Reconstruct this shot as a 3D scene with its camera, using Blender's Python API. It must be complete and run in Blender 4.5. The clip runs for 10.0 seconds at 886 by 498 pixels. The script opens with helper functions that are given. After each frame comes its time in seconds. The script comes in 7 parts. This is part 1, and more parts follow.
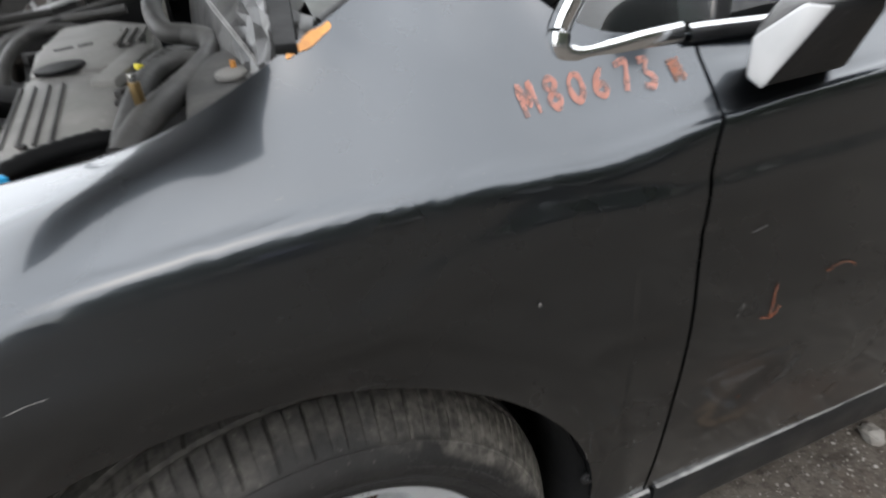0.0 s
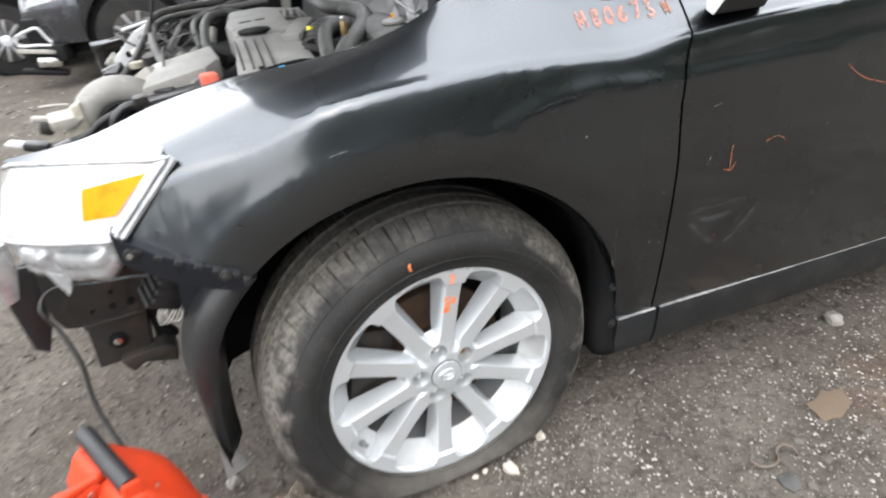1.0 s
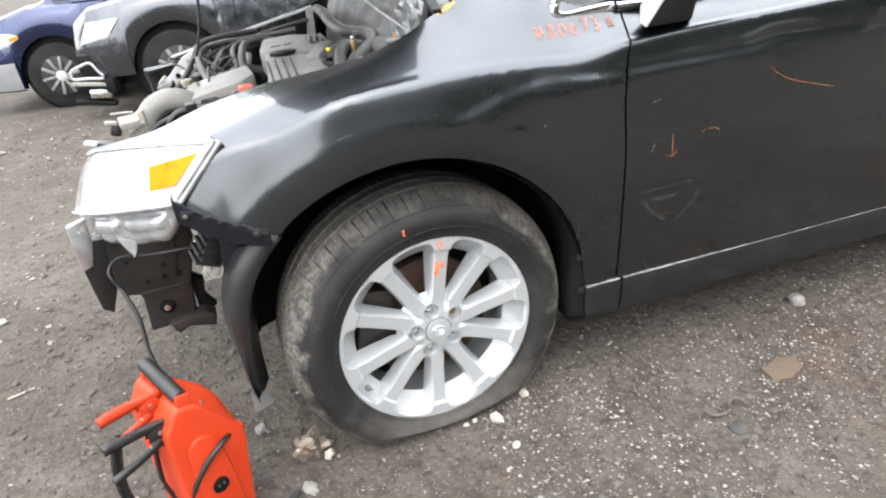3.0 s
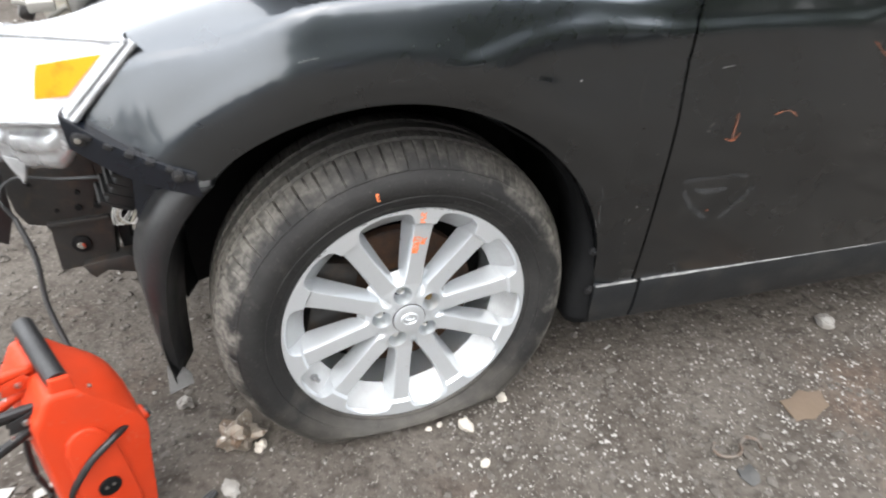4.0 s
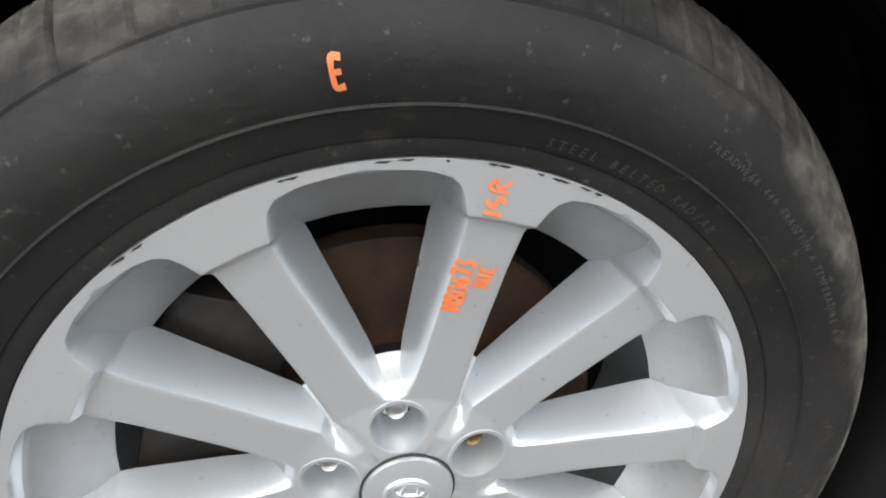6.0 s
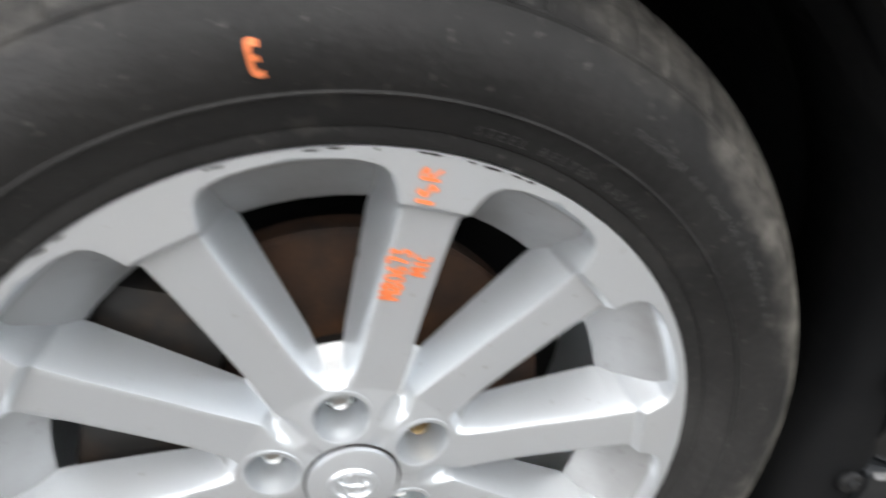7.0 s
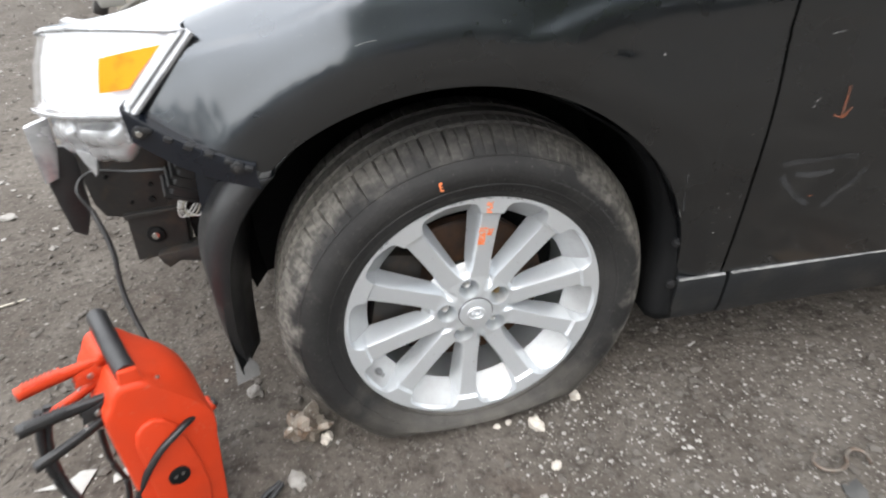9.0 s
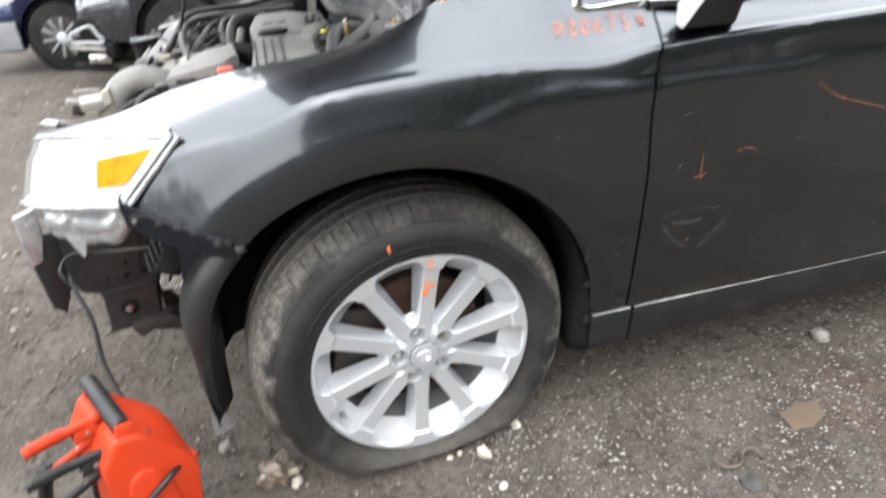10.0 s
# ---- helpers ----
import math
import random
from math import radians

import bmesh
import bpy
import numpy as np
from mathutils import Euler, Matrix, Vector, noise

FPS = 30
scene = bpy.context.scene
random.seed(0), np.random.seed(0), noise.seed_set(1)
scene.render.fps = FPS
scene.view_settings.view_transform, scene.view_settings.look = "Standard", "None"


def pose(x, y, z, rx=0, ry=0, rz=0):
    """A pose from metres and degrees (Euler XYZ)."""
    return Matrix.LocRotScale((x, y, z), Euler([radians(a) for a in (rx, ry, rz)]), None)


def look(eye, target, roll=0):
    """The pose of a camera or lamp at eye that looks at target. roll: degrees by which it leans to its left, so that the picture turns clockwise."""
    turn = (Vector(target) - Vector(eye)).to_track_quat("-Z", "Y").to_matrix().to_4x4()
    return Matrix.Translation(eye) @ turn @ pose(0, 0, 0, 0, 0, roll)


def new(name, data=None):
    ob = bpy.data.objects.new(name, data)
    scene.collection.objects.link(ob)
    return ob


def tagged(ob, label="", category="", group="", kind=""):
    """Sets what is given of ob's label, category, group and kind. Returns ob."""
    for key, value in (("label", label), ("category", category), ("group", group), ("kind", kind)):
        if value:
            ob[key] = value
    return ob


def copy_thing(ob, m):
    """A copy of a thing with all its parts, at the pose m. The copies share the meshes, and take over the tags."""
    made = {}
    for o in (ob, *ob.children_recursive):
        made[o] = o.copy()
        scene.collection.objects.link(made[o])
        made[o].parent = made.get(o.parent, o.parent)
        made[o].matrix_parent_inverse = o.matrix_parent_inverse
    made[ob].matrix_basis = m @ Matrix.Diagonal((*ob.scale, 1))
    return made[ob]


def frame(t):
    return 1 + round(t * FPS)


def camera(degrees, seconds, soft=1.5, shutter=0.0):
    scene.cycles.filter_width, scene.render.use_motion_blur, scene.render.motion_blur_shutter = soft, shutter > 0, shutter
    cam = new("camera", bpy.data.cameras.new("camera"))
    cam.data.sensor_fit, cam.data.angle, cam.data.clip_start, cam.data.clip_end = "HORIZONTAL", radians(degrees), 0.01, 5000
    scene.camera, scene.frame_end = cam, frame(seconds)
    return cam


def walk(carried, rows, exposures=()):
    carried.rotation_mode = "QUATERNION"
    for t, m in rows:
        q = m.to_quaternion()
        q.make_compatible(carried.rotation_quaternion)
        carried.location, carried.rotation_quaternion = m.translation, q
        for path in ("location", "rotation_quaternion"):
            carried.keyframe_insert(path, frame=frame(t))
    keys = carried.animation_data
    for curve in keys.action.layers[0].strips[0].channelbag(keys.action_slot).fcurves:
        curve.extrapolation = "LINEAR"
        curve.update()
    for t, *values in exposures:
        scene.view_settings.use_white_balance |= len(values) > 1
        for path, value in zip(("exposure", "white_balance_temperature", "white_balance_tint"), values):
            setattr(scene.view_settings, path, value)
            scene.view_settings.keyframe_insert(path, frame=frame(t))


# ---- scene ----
cam = camera(72.0, 10.0, 2.0, 0.5)
PATH = [
    (0, (0.033, -0.485, 1.168), (0.614, 1.114, 0.116), -4.9),
    (0.3, (-0.054, -0.628, 1.185), (0.585, 1.019, 0.247), -5.5),
    (0.6, (-0.179, -0.778, 1.159), (0.481, 0.883, 0.263), -5.0),
    (1, (-0.286, -0.959, 1.174), (0.239, 0.699, 0.187), -5.3),
    (1.5, (-0.277, -1.164, 1.196), (0.102, 0.559, 0.255), -3.9),
    (2, (-0.291, -1.266, 1.201), (0.043, 0.464, 0.254), -3.5),
    (2.5, (-0.324, -1.27, 1.201), (0.12, 0.476, 0.333), -4.4),
    (3, (-0.3, -1.262, 1.174), (0.161, 0.467, 0.281), -6.7),
    (3.2, (-0.234, -1.242, 1.173), (0.174, 0.474, 0.229), -4.8),
    (4.3, (-0.195, -0.813, 1.015), (0.27, 0.791, -0.086), 3.5),
    (4.5, (-0.151, -0.705, 0.951), (0.223, 0.898, -0.184), 3.9),
    (5, (-0.05, -0.453, 0.723), (0.169, 1.248, -0.306), 2.4),
    (5.5, (-0.024, -0.325, 0.659), (0.25, 1.43, -0.259), 6.0),
    (5.7, (-0.036, -0.315, 0.66), (0.209, 1.449, -0.252), 7.4),
    (6.8, (-0.043, -0.32, 0.66), (0.202, 1.467, -0.205), 6.9),
    (7, (-0.017, -0.32, 0.66), (0.31, 1.432, -0.247), 8.0),
    (7.5, (0.023, -0.335, 0.659), (0.435, 1.365, -0.31), 8.0),
    (8, (0.016, -0.401, 0.697), (0.377, 1.266, -0.348), 4.8),
    (8.2, (-0.029, -0.514, 0.766), (0.274, 1.178, -0.257), 2.2),
    (8.5, (-0.115, -0.664, 0.956), (0.158, 0.95, -0.194), -2.8),
    (9, (-0.185, -0.913, 1.065), (0.046, 0.741, -0.034), -3.3),
    (9.5, (-0.196, -1.074, 1.109), (0.029, 0.622, 0.074), -3.1),
    (9.7, (-0.208, -1.083, 1.141), (0.097, 0.597, 0.100), -2.5),
    (10, (-0.22, -1.092, 1.165), (0.217, 0.617, 0.223), -3.6),
]
# the clip's camera adapts its exposure on the way
EXPOSURES = [(0.0, 0.1), (0.5, 0.45), (1.0, 0.92), (2.0, 1.03), (3.2, 1.03), (4.5, 0.85), (5.0, 0.78), (5.5, 0.5), (7.0, 0.68), (7.5, 0.45), (8.0, 0.42), (8.5, 0.4), (9.0, 0.68), (9.5, 0.77), (10.0, 0.86)]
walk(cam, [(t, look(eye, target, roll)) for t, eye, target, roll in PATH], EXPOSURES)

# ---- world and light: a bright overcast day ----
world = bpy.data.worlds.new("world")
scene.world = world
world.use_nodes = True
wn, wl = world.node_tree.nodes, world.node_tree.links
wn.clear()
w_out = wn.new("ShaderNodeOutputWorld")
w_bg = wn.new("ShaderNodeBackground")
w_sky = wn.new("ShaderNodeTexSky")
w_sky.sky_type, w_sky.sun_disc = "NISHITA", False
w_sky.sun_elevation, w_sky.sun_rotation = radians(52), radians(200)
w_sky.air_density, w_sky.dust_density = 1.0, 4.0
w_mix = wn.new("ShaderNodeMix")
w_mix.data_type = "RGBA"
w_mix.inputs["Factor"].default_value = 0.82
w_mix.inputs["B"].default_value = (7.9, 8.0, 8.15, 1)
w_coord = wn.new("ShaderNodeTexCoord")
w_noise = wn.new("ShaderNodeTexNoise")
w_noise.inputs["Scale"].default_value, w_noise.inputs["Detail"].default_value = 2.2, 4.0
w_ramp = wn.new("ShaderNodeMapRange")
w_ramp.inputs["From Min"].default_value, w_ramp.inputs["From Max"].default_value = 0.3, 0.7
w_ramp.inputs["To Min"].default_value, w_ramp.inputs["To Max"].default_value = 0.8, 1.15
w_mul = wn.new("ShaderNodeVectorMath")
w_mul.operation = "SCALE"
wl.new(w_coord.outputs["Generated"], w_noise.inputs["Vector"])
wl.new(w_noise.outputs["Fac"], w_ramp.inputs["Value"])
wl.new(w_sky.outputs["Color"], w_mix.inputs["A"])
wl.new(w_mix.outputs["Result"], w_mul.inputs[0])
w_sep = wn.new("ShaderNodeSeparateXYZ")
w_high = wn.new("ShaderNodeMapRange")
w_high.inputs["From Min"].default_value, w_high.inputs["From Max"].default_value = 0.0, 1.0
w_high.inputs["To Min"].default_value, w_high.inputs["To Max"].default_value = 2.1, 2.75
w_both = wn.new("ShaderNodeMath")
w_both.operation = "MULTIPLY"
wl.new(w_coord.outputs["Generated"], w_sep.inputs["Vector"])
wl.new(w_sep.outputs["Z"], w_high.inputs["Value"])
wl.new(w_high.outputs["Result"], w_both.inputs[0])
wl.new(w_ramp.outputs["Result"], w_both.inputs[1])
wl.new(w_both.outputs["Value"], w_mul.inputs["Scale"])
wl.new(w_mul.outputs["Vector"], w_bg.inputs["Color"])
w_bg.inputs["Strength"].default_value = 0.15
wl.new(w_bg.outputs["Background"], w_out.inputs["Surface"])

sun_data = bpy.data.lights.new("sun", "SUN")
sun_data.energy, sun_data.angle, sun_data.color = 0.4, radians(120), (1.0, 0.97, 0.92)
sun = new("sun", sun_data)
sun.matrix_world = look((0.5, 1.5, 10), (0, 0.6, 0))


# ---- materials ----
def material(name, color, rough=0.6, metal=0.0, spots=(), bump=0.0, bump_scale=60.0, coat=0.0, coat_rough=0.05, rough_var=0.12, spec=0.5):
    """A procedural surface. spots: (scale, colour, from, to, strength, detail) layers of stain or grain, by noise."""
    m = bpy.data.materials.new(name)
    m.use_nodes = True
    nd, ln = m.node_tree.nodes, m.node_tree.links
    b = nd["Principled BSDF"]
    b.inputs["Metallic"].default_value = metal
    b.inputs["Specular IOR Level"].default_value = spec
    b.inputs["Coat Weight"].default_value = coat
    b.inputs["Coat Roughness"].default_value = coat_rough
    tc = nd.new("ShaderNodeTexCoord")
    base = None
    for scale, col, lo, hi, strength, detail in spots:
        n = nd.new("ShaderNodeTexNoise")
        n.inputs["Scale"].default_value, n.inputs["Detail"].default_value = scale, detail
        n.inputs["Roughness"].default_value = 0.62
        ln.new(tc.outputs["Object"], n.inputs["Vector"])
        r = nd.new("ShaderNodeMapRange")
        r.inputs["From Min"].default_value, r.inputs["From Max"].default_value = lo, hi
        r.inputs["To Max"].default_value = strength
        ln.new(n.outputs["Fac"], r.inputs["Value"])
        x = nd.new("ShaderNodeMix")
        x.data_type = "RGBA"
        ln.new(r.outputs["Result"], x.inputs["Factor"])
        if base is None:
            x.inputs["A"].default_value = (*color, 1)
        else:
            ln.new(base, x.inputs["A"])
        x.inputs["B"].default_value = (*col, 1)
        base = x.outputs["Result"]
    if base is None:
        b.inputs["Base Color"].default_value = (*color, 1)
    else:
        ln.new(base, b.inputs["Base Color"])
    rn = nd.new("ShaderNodeTexNoise")
    rn.inputs["Scale"].default_value, rn.inputs["Detail"].default_value = 9.0, 5.0
    ln.new(tc.outputs["Object"], rn.inputs["Vector"])
    rr = nd.new("ShaderNodeMapRange")
    rr.inputs["From Min"].default_value, rr.inputs["From Max"].default_value = 0.3, 0.7
    rr.inputs["To Min"].default_value = max(0.02, rough - rough_var)
    rr.inputs["To Max"].default_value = min(1.0, rough + rough_var)
    ln.new(rn.outputs["Fac"], rr.inputs["Value"])
    ln.new(rr.outputs["Result"], b.inputs["Roughness"])
    if bump:
        bn = nd.new("ShaderNodeTexNoise")
        bn.inputs["Scale"].default_value, bn.inputs["Detail"].default_value = bump_scale, 6.0
        ln.new(tc.outputs["Object"], bn.inputs["Vector"])
        bp = nd.new("ShaderNodeBump")
        bp.inputs["Strength"].default_value, bp.inputs["Distance"].default_value = 1.0, bump
        ln.new(bn.outputs["Fac"], bp.inputs["Height"])
        ln.new(bp.outputs["Normal"], b.inputs["Normal"])
    return m


PAINT = material("grey_metallic_paint", (0.055, 0.062, 0.070), 0.29, 1.0, coat=1.0, coat_rough=0.075, rough_var=0.04,
                 spots=((5.0, (0.060, 0.068, 0.078), 0.45, 0.75, 0.5, 6.0), (180.0, (0.10, 0.099, 0.095), 0.68, 0.76, 0.25, 2.0)))
PAINT.node_tree.nodes["Principled BSDF"].inputs["Coat IOR"].default_value = 1.58
PAINT.node_tree.nodes["Principled BSDF"].inputs["Specular Tint"].default_value = (0.85, 0.87, 0.89, 1)
SILL = material("grey_sill_paint", (0.012, 0.0135, 0.015), 0.42, 0.2, spots=((14.0, (0.045, 0.043, 0.039), 0.5, 0.72, 0.4, 8.0),), bump=0.0005, bump_scale=120)
BLACK = material("black_plastic", (0.008, 0.0085, 0.0095), 0.45, spots=((8.0, (0.018, 0.0178, 0.0175), 0.45, 0.75, 0.8, 8.0), (90.0, (0.06, 0.057, 0.053), 0.64, 0.75, 0.5, 3.0)), bump=0.0005, bump_scale=150)
# near-black liner plastic; also paints the shade in gaps, voids and holes
LINERVOID = material("wheelhouse_liner", (0.0038, 0.0042, 0.0047), 0.6, spots=((10.0, (0.008, 0.008, 0.008), 0.45, 0.75, 0.8, 8.0),), bump=0.001, bump_scale=60)
GLOSSBLACK = material("gloss_black_plastic", (0.006, 0.0075, 0.011), 0.25, rough_var=0.1, spec=0.4, spots=((40.0, (0.03, 0.03, 0.03), 0.62, 0.75, 0.6, 5.0),))
LINERVOID.node_tree.nodes["Principled BSDF"].inputs["Specular IOR Level"].default_value = 0.15
ENGINE = material("dusty_engine_plastic", (0.145, 0.143, 0.136), 0.62, spots=((6.0, (0.25, 0.245, 0.23), 0.38, 0.72, 0.8, 8.0), (70.0, (0.30, 0.29, 0.27), 0.58, 0.75, 0.5, 4.0)), bump=0.0006, bump_scale=140)
DUSTY = material("pale_dusty_plastic", (0.26, 0.252, 0.23), 0.7, spots=((9.0, (0.14, 0.135, 0.125), 0.45, 0.7, 0.8, 8.0), (60.0, (0.38, 0.37, 0.34), 0.58, 0.72, 0.6, 4.0)), bump=0.0008, bump_scale=110)
ENGINEDARK = material("engine_rubber", (0.038, 0.038, 0.037), 0.6, spots=((12.0, (0.10, 0.097, 0.09), 0.47, 0.75, 0.7, 8.0),), bump=0.0008, bump_scale=120)
TAN = material("dusty_tan_casting", (0.30, 0.28, 0.23), 0.7, spots=((18.0, (0.12, 0.11, 0.09), 0.45, 0.7, 0.8, 8.0),), bump=0.001, bump_scale=90)
ALLOY = material("silver_alloy", (0.58, 0.61, 0.635), 0.32, 0.62, rough_var=0.05, spots=((7.0, (0.58, 0.595, 0.60), 0.45, 0.75, 0.6, 6.0), (160.0, (0.30, 0.29, 0.27), 0.68, 0.76, 0.4, 2.0)))
POCKETALLOY = material("darker_pocket_alloy", (0.36, 0.37, 0.375), 0.42, 0.4, rough_var=0.06, spots=((14.0, (0.27, 0.27, 0.265), 0.42, 0.7, 0.7, 7.0), (120.0, (0.20, 0.19, 0.18), 0.62, 0.74, 0.4, 3.0)))
CHROME = material("worn_chrome", (0.72, 0.73, 0.74), 0.14, 1.0, rough_var=0.06, spots=((30.0, (0.5, 0.5, 0.5), 0.5, 0.8, 0.5, 5.0),))
CRUMPLED = material("crumpled_dusty_metal", (0.13, 0.132, 0.135), 0.34, 0.55, rough_var=0.08, spots=((16.0, (0.05, 0.05, 0.05), 0.45, 0.62, 0.8, 6.0), (70.0, (0.24, 0.235, 0.225), 0.6, 0.74, 0.5, 4.0)))
STEEL = material("dark_steel", (0.026, 0.025, 0.024), 0.55, 0.4, spots=((25.0, (0.060, 0.042, 0.030), 0.5, 0.7, 0.7, 8.0),), bump=0.0006)
BRIGHTSTEEL = material("bright_steel", (0.62, 0.62, 0.60), 0.28, 1.0)
BRASS = material("brass_nut", (0.24, 0.17, 0.08), 0.4, 0.9)
HOOKSTEEL = material("dull_rusty_steel", (0.12, 0.105, 0.09), 0.5, 0.5, spots=((40.0, (0.09, 0.055, 0.035), 0.45, 0.65, 0.8, 5.0),), bump=0.0004)
RUST = material("rusted_disc", (0.060, 0.030, 0.016), 0.8, 0.2, spots=((9.0, (0.15, 0.065, 0.022), 0.5, 0.68, 0.7, 6.0), (25.0, (0.018, 0.014, 0.012), 0.4, 0.66, 0.9, 8.0)), bump=0.001)
RUBBER = material("tyre_rubber", (0.0155, 0.0153, 0.0152), 0.66, spots=((6.0, (0.032, 0.0315, 0.0305), 0.45, 0.72, 0.8, 9.0), (28.0, (0.065, 0.062, 0.057), 0.60, 0.74, 0.5, 8.0), (150.0, (0.10, 0.097, 0.09), 0.64, 0.74, 0.5, 3.0)), bump=0.0012, bump_scale=130, spec=0.2)


def add_dust_band(m, inner, outer, color, amount):
    """Road dust that has settled beyond a radius from the hub's axis."""
    nd, ln = m.node_tree.nodes, m.node_tree.links
    b = nd["Principled BSDF"]
    tc = nd.new("ShaderNodeTexCoord")
    flat = nd.new("ShaderNodeVectorMath")
    flat.operation = "MULTIPLY"
    flat.inputs[1].default_value = (1, 0, 1)
    size = nd.new("ShaderNodeVectorMath")
    size.operation = "LENGTH"
    grain = nd.new("ShaderNodeTexNoise")
    grain.inputs["Scale"].default_value, grain.inputs["Detail"].default_value = 22.0, 8.0
    wob = nd.new("ShaderNodeMath")
    wob.operation, wob.inputs[1].default_value = "MULTIPLY_ADD", 0.10
    rng = nd.new("ShaderNodeMapRange")
    rng.inputs["From Min"].default_value, rng.inputs["From Max"].default_value, rng.inputs["To Max"].default_value = inner + 0.05, outer + 0.05, amount
    mix = nd.new("ShaderNodeMix")
    mix.data_type = "RGBA"
    mix.inputs["B"].default_value = (*color, 1)
    old = b.inputs["Base Color"].links[0].from_socket
    ln.new(tc.outputs["Object"], flat.inputs[0])
    ln.new(tc.outputs["Object"], grain.inputs["Vector"])
    ln.new(flat.outputs["Vector"], size.inputs[0])
    ln.new(grain.outputs["Fac"], wob.inputs[0])
    ln.new(size.outputs["Value"], wob.inputs[2])
    side = nd.new("ShaderNodeSeparateXYZ")
    behind = nd.new("ShaderNodeMapRange")
    behind.inputs["From Min"].default_value, behind.inputs["From Max"].default_value = 0.05, 0.32
    behind.inputs["To Min"].default_value, behind.inputs["To Max"].default_value = 0.0, 0.020
    total = nd.new("ShaderNodeMath")
    ln.new(tc.outputs["Object"], side.inputs["Vector"])
    ln.new(side.outputs["X"], behind.inputs["Value"])
    ln.new(wob.outputs["Value"], total.inputs[0])
    ln.new(behind.outputs["Result"], total.inputs[1])
    ln.new(total.outputs["Value"], rng.inputs["Value"])
    fleck = nd.new("ShaderNodeTexNoise")
    fleck.inputs["Scale"].default_value, fleck.inputs["Detail"].default_value = 75.0, 6.0
    ln.new(tc.outputs["Object"], fleck.inputs["Vector"])
    patch = nd.new("ShaderNodeMapRange")
    patch.inputs["From Min"].default_value, patch.inputs["From Max"].default_value = 0.38, 0.60
    patch.inputs["To Min"].default_value, patch.inputs["To Max"].default_value = 0.35, 1.0
    ln.new(fleck.outputs["Fac"], patch.inputs["Value"])
    both = nd.new("ShaderNodeMath")
    both.operation = "MULTIPLY"
    ln.new(rng.outputs["Result"], both.inputs[0])
    ln.new(patch.outputs["Result"], both.inputs[1])
    ends = nd.new("ShaderNodeSeparateXYZ")
    reach = nd.new("ShaderNodeMath")
    reach.operation = "ABSOLUTE"
    most = nd.new("ShaderNodeMapRange")
    most.inputs["From Min"].default_value, most.inputs["From Max"].default_value = 0.10, 0.32
    most.inputs["To Min"].default_value, most.inputs["To Max"].default_value = 0.45, 1.7
    share = nd.new("ShaderNodeMath")
    share.operation = "MULTIPLY"
    ln.new(tc.outputs["Object"], ends.inputs["Vector"])
    ln.new(ends.outputs["X"], reach.inputs[0])
    ln.new(reach.outputs["Value"], most.inputs["Value"])
    ln.new(both.outputs["Value"], share.inputs[0])
    ln.new(most.outputs["Result"], share.inputs[1])
    ln.new(share.outputs["Value"], mix.inputs["Factor"])
    ln.new(old, mix.inputs["A"])
    ln.new(mix.outputs["Result"], b.inputs["Base Color"])
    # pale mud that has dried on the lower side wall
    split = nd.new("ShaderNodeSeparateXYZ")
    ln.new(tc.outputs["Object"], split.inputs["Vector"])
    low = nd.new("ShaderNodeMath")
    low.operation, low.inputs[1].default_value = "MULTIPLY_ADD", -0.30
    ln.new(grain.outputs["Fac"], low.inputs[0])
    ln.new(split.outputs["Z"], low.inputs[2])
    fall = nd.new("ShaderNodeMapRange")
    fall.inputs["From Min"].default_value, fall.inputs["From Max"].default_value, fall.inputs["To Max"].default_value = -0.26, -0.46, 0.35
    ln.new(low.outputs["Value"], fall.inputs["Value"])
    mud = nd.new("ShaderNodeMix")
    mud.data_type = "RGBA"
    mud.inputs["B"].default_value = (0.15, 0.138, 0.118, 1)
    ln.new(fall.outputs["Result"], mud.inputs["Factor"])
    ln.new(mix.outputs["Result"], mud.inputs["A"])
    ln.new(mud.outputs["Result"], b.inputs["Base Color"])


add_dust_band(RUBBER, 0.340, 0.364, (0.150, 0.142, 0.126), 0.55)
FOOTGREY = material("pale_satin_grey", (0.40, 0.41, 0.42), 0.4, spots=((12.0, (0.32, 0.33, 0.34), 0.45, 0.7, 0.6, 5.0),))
INK = material("faded_salmon_ink", (0.50, 0.20, 0.14), 0.6, spots=((90.0, (0.16, 0.10, 0.09), 0.42, 0.62, 0.9, 4.0),))
PLAINRUBBER = material("plain_tyre_rubber", (0.009, 0.009, 0.009), 0.7, spec=0.2, spots=((5.0, (0.020, 0.019, 0.017), 0.45, 0.7, 0.7, 6.0),))
ENAMEL = material("worn_emblem", (0.035, 0.035, 0.034), 0.5)
ORANGE = material("orange_paint_pen", (0.80, 0.21, 0.07), 0.6, spots=((60.0, (0.55, 0.20, 0.10), 0.5, 0.7, 0.6, 4.0),))
AMBERPAINT = material("amber_paint_smear", (0.60, 0.27, 0.06), 0.6, spots=((40.0, (0.35, 0.15, 0.04), 0.45, 0.7, 0.8, 5.0),))
INK.node_tree.nodes["Principled BSDF"].inputs["Alpha"].default_value = 0.6
FAINTORANGE = material("faded_orange_pen", (0.26, 0.080, 0.035), 0.6, spots=((70.0, (0.12, 0.065, 0.045), 0.4, 0.65, 0.9, 4.0),))
FAINTORANGE.node_tree.nodes["Principled BSDF"].inputs["Alpha"].default_value = 0.7
